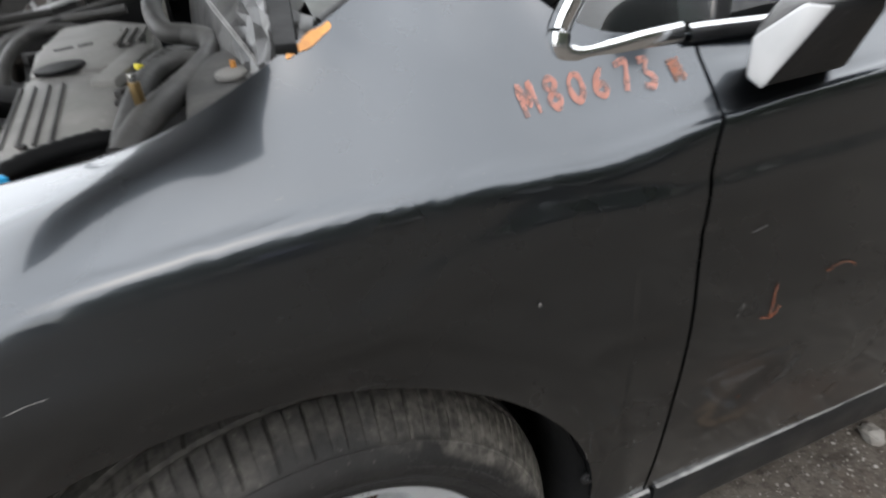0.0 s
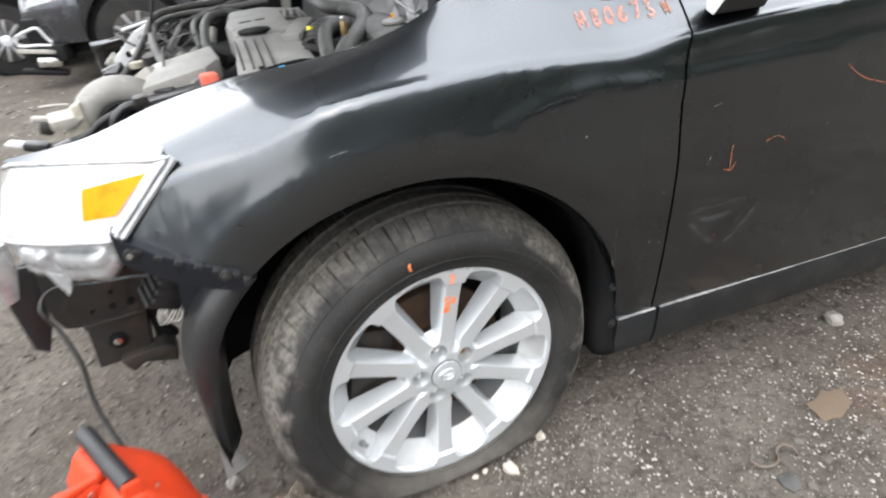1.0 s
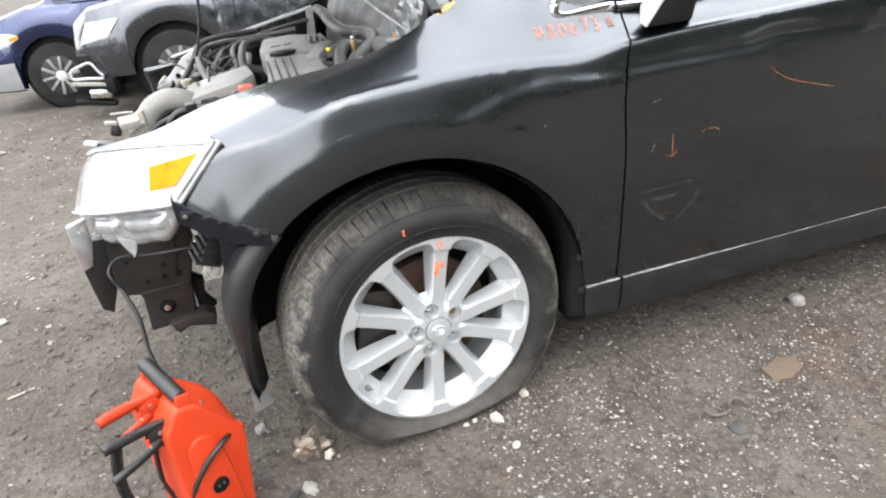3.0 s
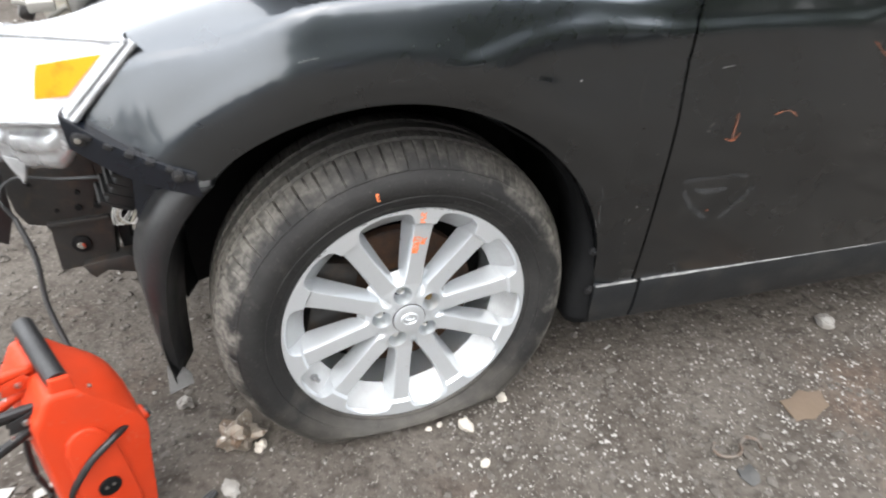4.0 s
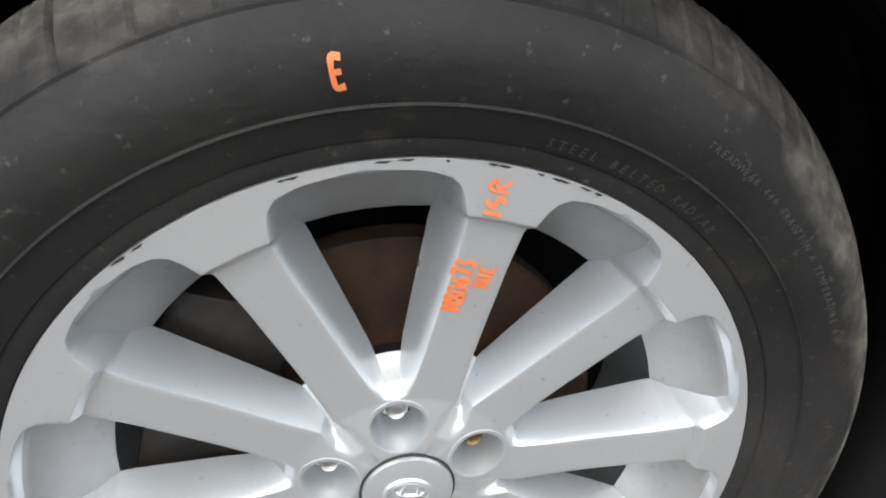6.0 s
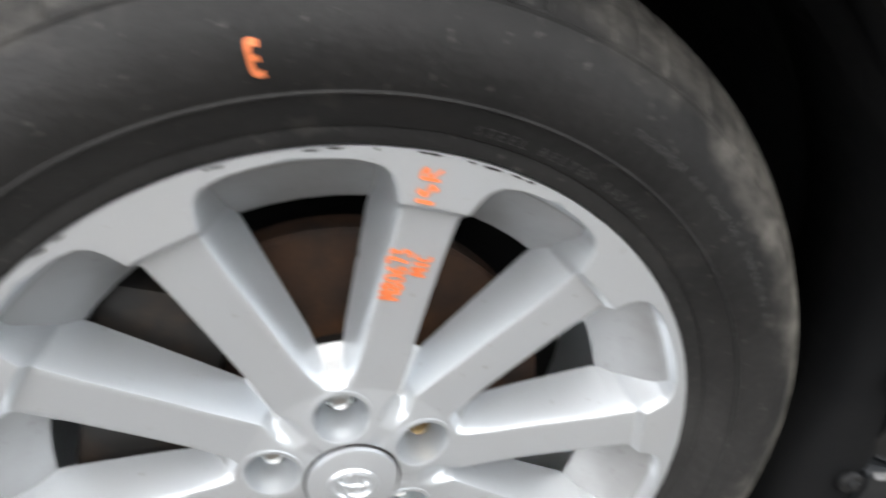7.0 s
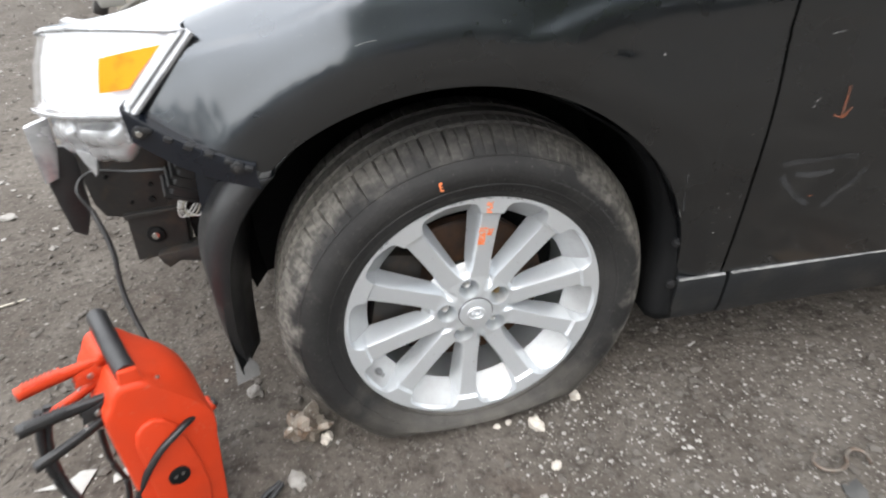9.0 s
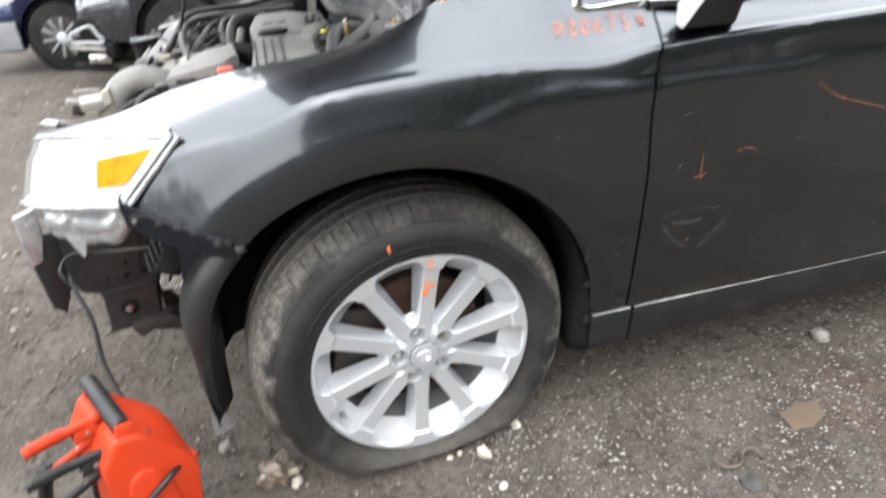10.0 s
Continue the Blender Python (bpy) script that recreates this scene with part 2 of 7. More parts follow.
RED = material("red_plastic", (0.45, 0.036, 0.009), 0.50, rough_var=0.1, spec=0.25, spots=((9.0, (0.38, 0.040, 0.014), 0.4, 0.7, 0.7, 6.0), (80.0, (0.36, 0.12, 0.08), 0.62, 0.76, 0.5, 4.0)), bump=0.0004, bump_scale=180)
CAPRED = material("salmon_red_cap", (0.55, 0.10, 0.06), 0.5, spots=((20.0, (0.4, 0.16, 0.12), 0.45, 0.7, 0.6, 6.0),))
BLUE = material("blue_clip_plastic", (0.02, 0.28, 0.55), 0.4)
YELLOW = material("yellow_plastic", (0.65, 0.55, 0.02), 0.4)
AMBER = material("amber_reflector", (0.78, 0.19, 0.0), 0.5, spec=0.12, spots=((25.0, (0.55, 0.09, 0.0), 0.5, 0.7, 0.7, 4.0),))
# barely metallic: the sky mirrored in the chrome is put into the pale colour
LAMPWHITE = material("headlamp_reflector", (0.58, 0.595, 0.61), 0.3, 0.1, rough_var=0.12, spots=((9.0, (0.40, 0.42, 0.44), 0.45, 0.7, 0.7, 6.0),))
LAMPGREY = material("headlamp_lower_housing", (0.40, 0.41, 0.42), 0.22, 0.5, spots=((22.0, (0.16, 0.17, 0.18), 0.45, 0.7, 0.7, 6.0),))
LABEL = material("pale_silver_print", (0.42, 0.42, 0.40), 0.5)
PALESTROKE = material("pale_paint_stroke", (0.10, 0.105, 0.11), 0.5, spots=((60.0, (0.04, 0.043, 0.047), 0.42, 0.62, 0.9, 5.0),))
PALESTROKE.node_tree.nodes["Principled BSDF"].inputs["Alpha"].default_value = 0.2
SCRATCH = material("bare_scratch", (0.13, 0.13, 0.13), 0.5)
EMBOSS = material("moulded_rubber", (0.05, 0.05, 0.05), 0.7)
GROUND = material("gritty_dirt", (0.084, 0.0748, 0.0645), 0.9, spots=(
    (0.7, (0.0525, 0.0450, 0.0380), 0.42, 0.66, 0.8, 6.0), (4.0, (0.119, 0.1085, 0.0950), 0.45, 0.7, 0.7, 9.0),
    (1.3, (0.130, 0.080, 0.055), 0.60, 0.74, 0.38, 6.0), (22.0, (0.0407, 0.03478, 0.0296), 0.50, 0.66, 0.8, 7.0), (60.0, (0.0333, 0.02886, 0.02516), 0.52, 0.68, 0.7, 6.0),
    (130.0, (0.296, 0.2849, 0.259), 0.63, 0.70, 0.7, 3.0)), bump=0.010, bump_scale=38, rough_var=0.08, spec=0.08)
PEBBLE = material("pale_pebble", (0.235, 0.227, 0.212), 0.8, spots=((20.0, (0.1584, 0.1476, 0.1296), 0.40, 0.65, 0.9, 4.0), (3.0, (0.38, 0.37, 0.35), 0.5, 0.7, 0.6, 2.0)), bump=0.0006, bump_scale=220, spec=0.15)
GREYSTONE = material("brown_grit", (0.100, 0.092, 0.082), 0.85, spots=((25.0, (0.0675, 0.06, 0.0525), 0.4, 0.65, 0.9, 4.0),), bump=0.0006, bump_scale=220, spec=0.15)
STONE = material("buff_stone", (0.44, 0.41, 0.36), 0.85, spots=((40.0, (0.27, 0.245, 0.21), 0.45, 0.7, 0.8, 6.0),), bump=0.002, bump_scale=90)
CLUMP = material("rusty_crumpled_metal", (0.20, 0.175, 0.145), 0.5, 0.4, spots=((28.0, (0.12, 0.075, 0.045), 0.45, 0.62, 0.8, 6.0), (60.0, (0.50, 0.49, 0.46), 0.58, 0.68, 0.8, 4.0)), bump=0.004, bump_scale=60)
CARDBOARD = material("soaked_cardboard", (0.105, 0.076, 0.052), 0.9, spots=((14.0, (0.10, 0.075, 0.052), 0.4, 0.7, 0.8, 7.0),), bump=0.002)
PAPER = material("pale_litter", (0.30, 0.297, 0.28), 0.7, spots=((40.0, (0.22, 0.21, 0.20), 0.5, 0.7, 0.7, 5.0),))
BARK = material("bark", (0.10, 0.075, 0.055), 0.9, spots=((6.0, (0.05, 0.04, 0.03), 0.4, 0.7, 0.8, 6.0),))
LEAF = material("leaves", (0.085, 0.115, 0.055), 0.6, spots=((0.8, (0.13, 0.15, 0.08), 0.4, 0.7, 0.8, 4.0),))
NAVY = material("navy_paint", (0.014, 0.024, 0.075), 0.22, 0.75, coat=1.0, coat_rough=0.04, spots=((3.0, (0.014, 0.022, 0.06), 0.4, 0.7, 0.6, 4.0),))
CHARCOAL = material("charcoal_paint", (0.075, 0.080, 0.092), 0.22, 0.9, coat=1.0, coat_rough=0.04, spots=((1.5, (0.063, 0.068, 0.078), 0.4, 0.7, 0.6, 3.0),))
DULLRIM = material("dull_parked_rim", (0.20, 0.205, 0.21), 0.4, 0.5, spots=((6.0, (0.12, 0.12, 0.12), 0.45, 0.7, 0.7, 6.0),))
WORNEDGE = material("scuffed_bright_edge", (0.22, 0.22, 0.215), 0.45, 0.3, spots=((30.0, (0.10, 0.10, 0.10), 0.42, 0.6, 0.9, 6.0),))
GREYTRIM = material("grey_bumper_plastic", (0.13, 0.135, 0.14), 0.6, spots=((5.0, (0.19, 0.19, 0.19), 0.45, 0.7, 0.6, 6.0),))

GLASS = bpy.data.materials.new("glass")
GLASS.use_nodes = True
gb = GLASS.node_tree.nodes["Principled BSDF"]
gb.inputs["Base Color"].default_value = (0.75, 0.82, 0.80, 1)
gb.inputs["Roughness"].default_value = 0.02
gb.inputs["Transmission Weight"].default_value = 1.0
gb.inputs["IOR"].default_value = 1.45
TINTED = GLASS.copy()
TINTED.name = "tinted_glass"
TINTED.node_tree.nodes["Principled BSDF"].inputs["Base Color"].default_value = (0.13, 0.18, 0.17, 1)
LENS = bpy.data.materials.new("hazed_lens")
LENS.use_nodes = True
gb = LENS.node_tree.nodes["Principled BSDF"]
gb.inputs["Base Color"].default_value = (0.92, 0.94, 0.96, 1)
gb.inputs["Roughness"].default_value = 0.08
gb.inputs["Alpha"].default_value = 0.14


# ---- mesh helpers ----
def link_mesh(name, verts, faces, mat, parent=None, label="", smooth=True, sharp=35):
    me = bpy.data.meshes.new(name)
    me.from_pydata([tuple(map(float, v)) for v in verts], [], [tuple(int(i) for i in f) for f in faces])
    me.materials.append(mat)
    if smooth:
        me.polygons.foreach_set("use_smooth", [True] * len(me.polygons))
        me.set_sharp_from_angle(angle=radians(sharp))
    me.update()
    ob = new(name, me)
    if parent is not None:
        ob.parent = parent
    if label:
        tagged(ob, label)
    return ob


def part(name, bm, mat, parent, label="", smooth=True, sharp=35):
    """Links a bmesh as one mesh object under a thing or a part."""
    me = bpy.data.meshes.new(name)
    bm.normal_update()
    bm.to_mesh(me)
    bm.free()
    me.materials.append(mat)
    if smooth:
        me.polygons.foreach_set("use_smooth", [True] * len(me.polygons))
        me.set_sharp_from_angle(angle=radians(sharp))
    ob = new(name, me)
    if parent is not None:
        ob.parent = parent
    if label:
        tagged(ob, label)
    return ob


def thing(name, label, category, at=None, group="", kind=""):
    ob = new(name)
    ob.empty_display_size = 0.1
    if at is not None:
        ob.matrix_world = at
    return tagged(ob, label, category, group, kind)


def bevel_all(bm, width, segments=2):
    bmesh.ops.bevel(bm, geom=list(bm.edges), offset=width, segments=segments, affect="EDGES", profile=0.6)
    return bm


def box(size, at=(0, 0, 0), turn=(0, 0, 0), bevel=0.0, segments=2, bm=None):
    own = bmesh.new()
    bmesh.ops.create_cube(own, size=1.0, matrix=Matrix.Diagonal((*size, 1)))
    if bevel:
        bevel_all(own, bevel, segments)
    bmesh.ops.transform(own, matrix=pose(*at, *turn), verts=own.verts)
    return merged(bm, own)


def merged(bm, own):
    if bm is None:
        return own
    me = bpy.data.meshes.new("tmp")
    own.to_mesh(me)
    own.free()
    bm.from_mesh(me)
    bpy.data.meshes.remove(me)
    return bm


def disc(radius, depth, at=(0, 0, 0), turn=(0, 0, 0), segments=32, bevel=0.0, top=None, bm=None):
    """A cylinder along its own z, or a cone if top is given."""
    own = bmesh.new()
    bmesh.ops.create_cone(own, cap_ends=True, segments=segments, radius1=radius, radius2=radius if top is None else top, depth=depth)
    if bevel:
        bmesh.ops.bevel(own, geom=[e for e in own.edges if e.calc_face_angle(0) > 0.6], offset=bevel, segments=2, affect="EDGES", profile=0.6)
    bmesh.ops.transform(own, matrix=pose(*at, *turn), verts=own.verts)
    return merged(bm, own)


def prism(outline, depth, m, bevel=0.0, bm=None):
    """An outline in the local x-z plane, drawn out along local y from 0 to depth."""
    own = bmesh.new()
    a = [own.verts.new((x, 0, z)) for x, z in outline]
    b = [own.verts.new((x, depth, z)) for x, z in outline]
    own.faces.new(a), own.faces.new(b[::-1])
    for n in range(len(a)):
        k = (n + 1) % len(a)
        own.faces.new((a[n], b[n], b[k], a[k]))
    bmesh.ops.recalc_face_normals(own, faces=own.faces)
    if bevel:
        bevel_all(own, bevel)
    bmesh.ops.transform(own, matrix=m, verts=own.verts)
    return merged(bm, own)


def smooth_line(points, steps=8):
    """Points along a Catmull-Rom curve through the given ones."""
    p = [Vector(q) for q in points]
    p = [2 * p[0] - p[1], *p, 2 * p[-1] - p[-2]]
    out = []
    for a, b, c, d in zip(p, p[1:], p[2:], p[3:]):
        for k in range(steps):
            t = k / steps
            out.append(0.5 * (2 * b + (c - a) * t + (2 * a - 5 * b + 4 * c - d) * t * t + (3 * b - a - 3 * c + d) * t ** 3))
    return out + [p[-2]]


def tube(points, radius, sides=10, steps=8, bm=None, ribs=0.0):
    """A round hose or wire along a smooth line; ribs: how far every other ring stands out."""
    line = smooth_line(points, steps)
    own = bmesh.new()
    rings, up = [], Vector((0, 0, 1))
    for n, p in enumerate(line):
        d = (line[min(n + 1, len(line) - 1)] - line[max(n - 1, 0)]).normalized()
        side = d.cross(up)
        if side.length < 1e-3:
            side = d.cross(Vector((1, 0, 0)))
        side.normalize()
        over = side.cross(d).normalized()
        r = radius + (ribs if n % 2 else 0)
        rings.append([own.verts.new(p + r * (math.cos(a) * side + math.sin(a) * over)) for a in np.linspace(0, 2 * math.pi, sides, endpoint=False)])
    for a, b in zip(rings, rings[1:]):
        for k in range(sides):
            own.faces.new((a[k], a[(k + 1) % sides], b[(k + 1) % sides], b[k]))
    own.faces.new(rings[0][::-1]), own.faces.new(rings[-1])
    return merged(bm, own)


def sheet(rows):
    """Vertices and quads of a grid of points."""
    rows = [list(r) for r in rows]
    w = len(rows[0])
    faces = [(a * w + b, a * w + b + 1, (a + 1) * w + b + 1, (a + 1) * w + b) for a in range(len(rows) - 1) for b in range(w - 1)]
    return [v for r in rows for v in r], faces


def cubic(xs, ys, x):
    """A smooth curve through (xs, ys) at x, with the slopes of its neighbours."""
    xs, ys = np.asarray(xs, float), np.asarray(ys, float)
    m = np.gradient(ys, xs, axis=0)
    k = np.clip(np.searchsorted(xs, x) - 1, 0, len(xs) - 2)
    h = xs[k + 1] - xs[k]
    t = np.clip((x - xs[k]) / h, 0, 1)
    return (2 * t**3 - 3 * t**2 + 1) * ys[k] + (t**3 - 2 * t**2 + t) * h * m[k] + (3 * t**2 - 2 * t**3) * ys[k + 1] + (t**3 - t**2) * h * m[k + 1]


# ---- ground ----
def ground_height(x, y):
    v = 0.010 * noise.noise((x * 1.1, y * 1.1, 3.1)) + 0.007 * noise.noise((x * 4.3, y * 4.3, 7.7))
    return v * min(1.0, 0.35 + abs(math.hypot(x, y)) * 0.8) - 0.004


def make_ground():
    lines = [-400, -150, -60, -25, -10, -5.0]
    near_x = list(np.arange(-3.2, 2.6, 0.04))
    near_y = list(np.arange(-1.6, 4.2, 0.04))
    xs = lines + near_x + [4, 6, 10, 25, 60, 150, 400]
    ys = lines + near_y + [5, 7, 10, 25, 60, 150, 400]
    rows = [[(x, y, ground_height(x, y)) for x in xs] for y in ys]
    verts, faces = sheet(rows)
    ob = link_mesh("ground", verts, faces, GROUND, sharp=180)
    tagged(ob, "damp grey-brown dirt yard with grit and stones", "ground", kind="structure")


make_ground()

# ---- the car: a dark grey crossover without its front bumper, its bonnet propped open ----
car = thing("crossover_car", "dark grey crossover car, front bumper missing, bonnet propped open, flat tyre", "car")

# Cross-sections of the near side, from the sill up to the bonnet gap, as (y, z), at stations along the car.
STATIONS = [-0.69, -0.55, -0.42, -0.30, -0.15, 0.0, 0.14, 0.25, 0.31, 0.36, 0.51, 0.9, 1.7]
SECTIONS = [
    ((0.24, 0.22), (0.22, 0.4), (0.22, 0.58), (0.22, 0.65), (0.22, 0.7), (0.225, 0.76), (0.235, 0.81), (0.25, 0.826), (0.265, 0.842)),
    ((0.06, 0.22), (0.05, 0.4), (0.035, 0.58), (0.025, 0.66), (0.032, 0.73), (0.055, 0.80), (0.11, 0.839), (0.18, 0.849), (0.26, 0.858)),
    ((0, 0.22), (-0.02, 0.4), (-0.035, 0.58), (-0.023, 0.69), (0.003, 0.81), (0.016, 0.846), (0.060, 0.873), (0.13, 0.884), (0.26, 0.897)),
    ((0, 0.22), (-0.03, 0.4), (-0.047, 0.58), (-0.040, 0.71), (-0.015, 0.843), (0.004, 0.873), (0.061, 0.905), (0.13, 0.916), (0.24, 0.924)),
    ((0, 0.22), (-0.035, 0.4), (-0.055, 0.6), (-0.058, 0.76), (-0.038, 0.895), (-0.018, 0.919), (0.045, 0.945), (0.085, 0.950), (0.150, 0.953)),
    ((0.005, 0.22), (-0.035, 0.42), (-0.06, 0.63), (-0.059, 0.78), (-0.038, 0.912), (-0.017, 0.936), (0.033, 0.973), (0.058, 0.986), (0.09, 0.993)),
    ((0.005, 0.22), (-0.036, 0.44), (-0.06, 0.64), (-0.057, 0.79), (-0.038, 0.917), (-0.016, 0.942), (0.038, 0.990), (0.066, 1.018), (0.096, 1.056)),
    ((0.005, 0.22), (-0.037, 0.44), (-0.06, 0.65), (-0.056, 0.79), (-0.038, 0.913), (-0.017, 0.938), (0.042, 0.994), (0.092, 1.043), (0.155, 1.094)),
    ((0.005, 0.22), (-0.0375, 0.44), (-0.0605, 0.65), (-0.0555, 0.79), (-0.0385, 0.909), (-0.017, 0.934), (0.036, 0.984), (0.080, 1.040), (0.137, 1.111)),
    ((0.005, 0.22), (-0.038, 0.44), (-0.061, 0.65), (-0.055, 0.79), (-0.039, 0.904), (-0.017, 0.93), (0.024, 0.966), (0.050, 1.004), (0.082, 1.054)),
    ((0.005, 0.22), (-0.04, 0.45), (-0.062, 0.66), (-0.056, 0.8), (-0.043, 0.922), (-0.026, 0.944), (0.006, 0.968), (0.026, 0.982), (0.046, 1)),
    ((0, 0.22), (-0.045, 0.45), (-0.068, 0.66), (-0.062, 0.8), (-0.048, 0.938), (-0.03, 0.958), (0.003, 0.98), (0.0225, 0.9965), (0.042, 1.018)),
    ((0, 0.22), (-0.045, 0.45), (-0.068, 0.66), (-0.062, 0.82), (-0.048, 0.965), (-0.03, 0.985), (0.003, 1.01), (0.0225, 1.0305), (0.042, 1.055)),
]


def section(x):
    return cubic(STATIONS, SECTIONS, x)


def section_curve(x, count=90):
    pts = [Vector((0, *p)) for p in section(x)]
    line = smooth_line(pts, 14)
    return np.array([(p.y, p.z) for p in line])


ARCH = (-0.035, 0.33, 0.44, 0.44)

# Dents: middle (x, z), half sizes, turn in degrees, depth.
DENTS = [
    (0.61, 0.560, 0.060, 0.014, 3, 0.0070), (0.63, 0.515, 0.050, 0.022, 30, 0.0065), (0.57, 0.528, 0.020, 0.020, 0, -0.0020),
    (0.93, 0.88, 0.12, 0.05, -12, 0.0025), (1.05, 0.70, 0.14, 0.02, 4, 0.0015),
]
CREASE_X = [-0.05, 0.06, 0.126, 0.184, 0.242, 0.301, 0.378, 0.473, 0.60, 0.75, 0.84, 0.907, 1.3]
CREASE_Z = [0.780, 0.814, 0.836, 0.853, 0.865, 0.872, 0.866, 0.857, 0.860, 0.860, 0.860, 0.875, 0.86]
CREASE_D = [0.0, 0.0012, 0.0022, 0.003, 0.0034, 0.0038, 0.0036, 0.004, 0.0038, 0.0036, 0.004, 0.0026, 0.0]


def ease(t):
    t = min(1.0, max(0.0, t))
    return t * t * (3 - 2 * t)


def dent(x, z):
    """How far the panel is pushed in: dents, the buckled crease below the shoulder, the raised band round the wheel arch."""
    total = 0.0
    for cx, cz, hx, hz, turn, depth in DENTS:
        c, s = math.cos(radians(turn)), math.sin(radians(turn))
        u, v = ((x - cx) * c + (z - cz) * s) / hx, ((z - cz) * c - (x - cx) * s) / hz
        q = u * u + v * v
        if q < 9:
            total += depth * math.exp(-q)
    if -0.05 < x < 1.3 and 0.74 < z < 1.03:
        wave = 0.003 * noise.noise((x * 7.0, 0.3, 1.0))
        d = z - (float(np.interp(x, CREASE_X, CREASE_Z)) + wave)
        amount = float(np.interp(x, CREASE_X, CREASE_D)) * (1 + 0.5 * noise.noise((x * 11.0, 2.0, 0.0)))
        total -= amount * ease((0.026 - d) / 0.026) * (1 - ease(-d / 0.10))
        if 0.12 < x < 0.68:
            d = z - (0.795 + 0.006 * math.sin(x * 17))
            total += 0.0009 * min(1, (x - 0.12) * 8) * min(1, (0.68 - x) * 8) * (1 + noise.noise((x * 9.0, 5.0, 0.0))) * (ease(d / 0.012) - ease((d - 0.012) / 0.02))
    if x < 0.5:
        e = (math.hypot((x - ARCH[0]) / ARCH[2], (z - ARCH[1]) / ARCH[3]) - 1) * 0.44 if z > ARCH[1] else abs(x - ARCH[0]) - ARCH[2]
        roll = 1 - min(1.0, max(0.0, e / 0.062))
        total += 0.011 * roll ** 1.7 - 0.0015 * math.exp(-((e - 0.075) / 0.02) ** 2) * min(1.0, (0.5 - x) * 12)
    return total


def side_y(x, z):
    """The near side's y at a place on it, up to the shoulder."""
    c = section_curve(x)
    return float(np.interp(z, c[:, 1], c[:, 0])) + dent(x, z)




def seam_x(z):
    """The gap between fender and door."""
    return float(cubic([0.22, 0.3, 0.5, 0.7, 0.85, 0.91, 0.95, 1.0], [0.505, 0.500, 0.490, 0.487, 0.489, 0.497, 0.511, 0.531], z))


def sheared(p, start, full):
    """Moves a panel's edge at x = full to the seam; at x = start nothing moves."""
    t = min(1.0, max(0.0, (p[0] - start) / (full - start)))
    return (p[0] + (seam_x(p[2]) - 0.513) * t, p[1], p[2])


def arch_z(x):
    u = min(1.0, abs((x - ARCH[0]) / ARCH[2]))
    return ARCH[1] + ARCH[3] * math.sqrt(1 - u * u)


def panel_row(x, low, top=None, count=54):
    """Points up the panel from z = low to z = top, or to the panel's upper edge."""
    c = section_curve(x)
    start = (np.interp(low, c[:, 1], c[:, 0]), low)
    if top is not None:
        end = (np.interp(top, c[:, 1], c[:, 0]), top)
        c = np.vstack([start, c[(c[:, 1] > low) & (c[:, 1] < top)], end])
    else:
        c = np.vstack([start, c[np.searchsorted(c[:, 1], low):]])
    d = np.r_[0, np.cumsum(np.hypot(*np.diff(c, axis=0).T))]
    t = np.linspace(0, d[-1], count)
    if top is None and low < 0.79:
        # the upper part is sampled alike at all stations
        half = d[int(np.argmax(c[:, 1] >= 0.80))]
        t = np.r_[np.linspace(0, half, count // 3), np.linspace(half, d[-1], count - count // 3 + 1)[1:]]
    y, z = np.interp(t, d, c[:, 0]), np.interp(t, d, c[:, 1])
    return [(x, yy + dent(x, zz), zz) for yy, zz in zip(y, z)]


LAMP_A, LAMP_B = Vector((-0.70, 0.26, 0.838)), Vector((-0.398, 0.016, 0.871))
LAMP_C, LAMP_D = Vector((-0.505, -0.002, 0.765)), Vector((-0.785, 0.335, 0.682))


def fender_low(x):
    if x < -0.333:
        return float(np.interp(x, [-0.69, -0.5, -0.333], [0.80, 0.752, 0.663]))
    if x < 0.4049:
        return arch_z(x)
    return 0.228


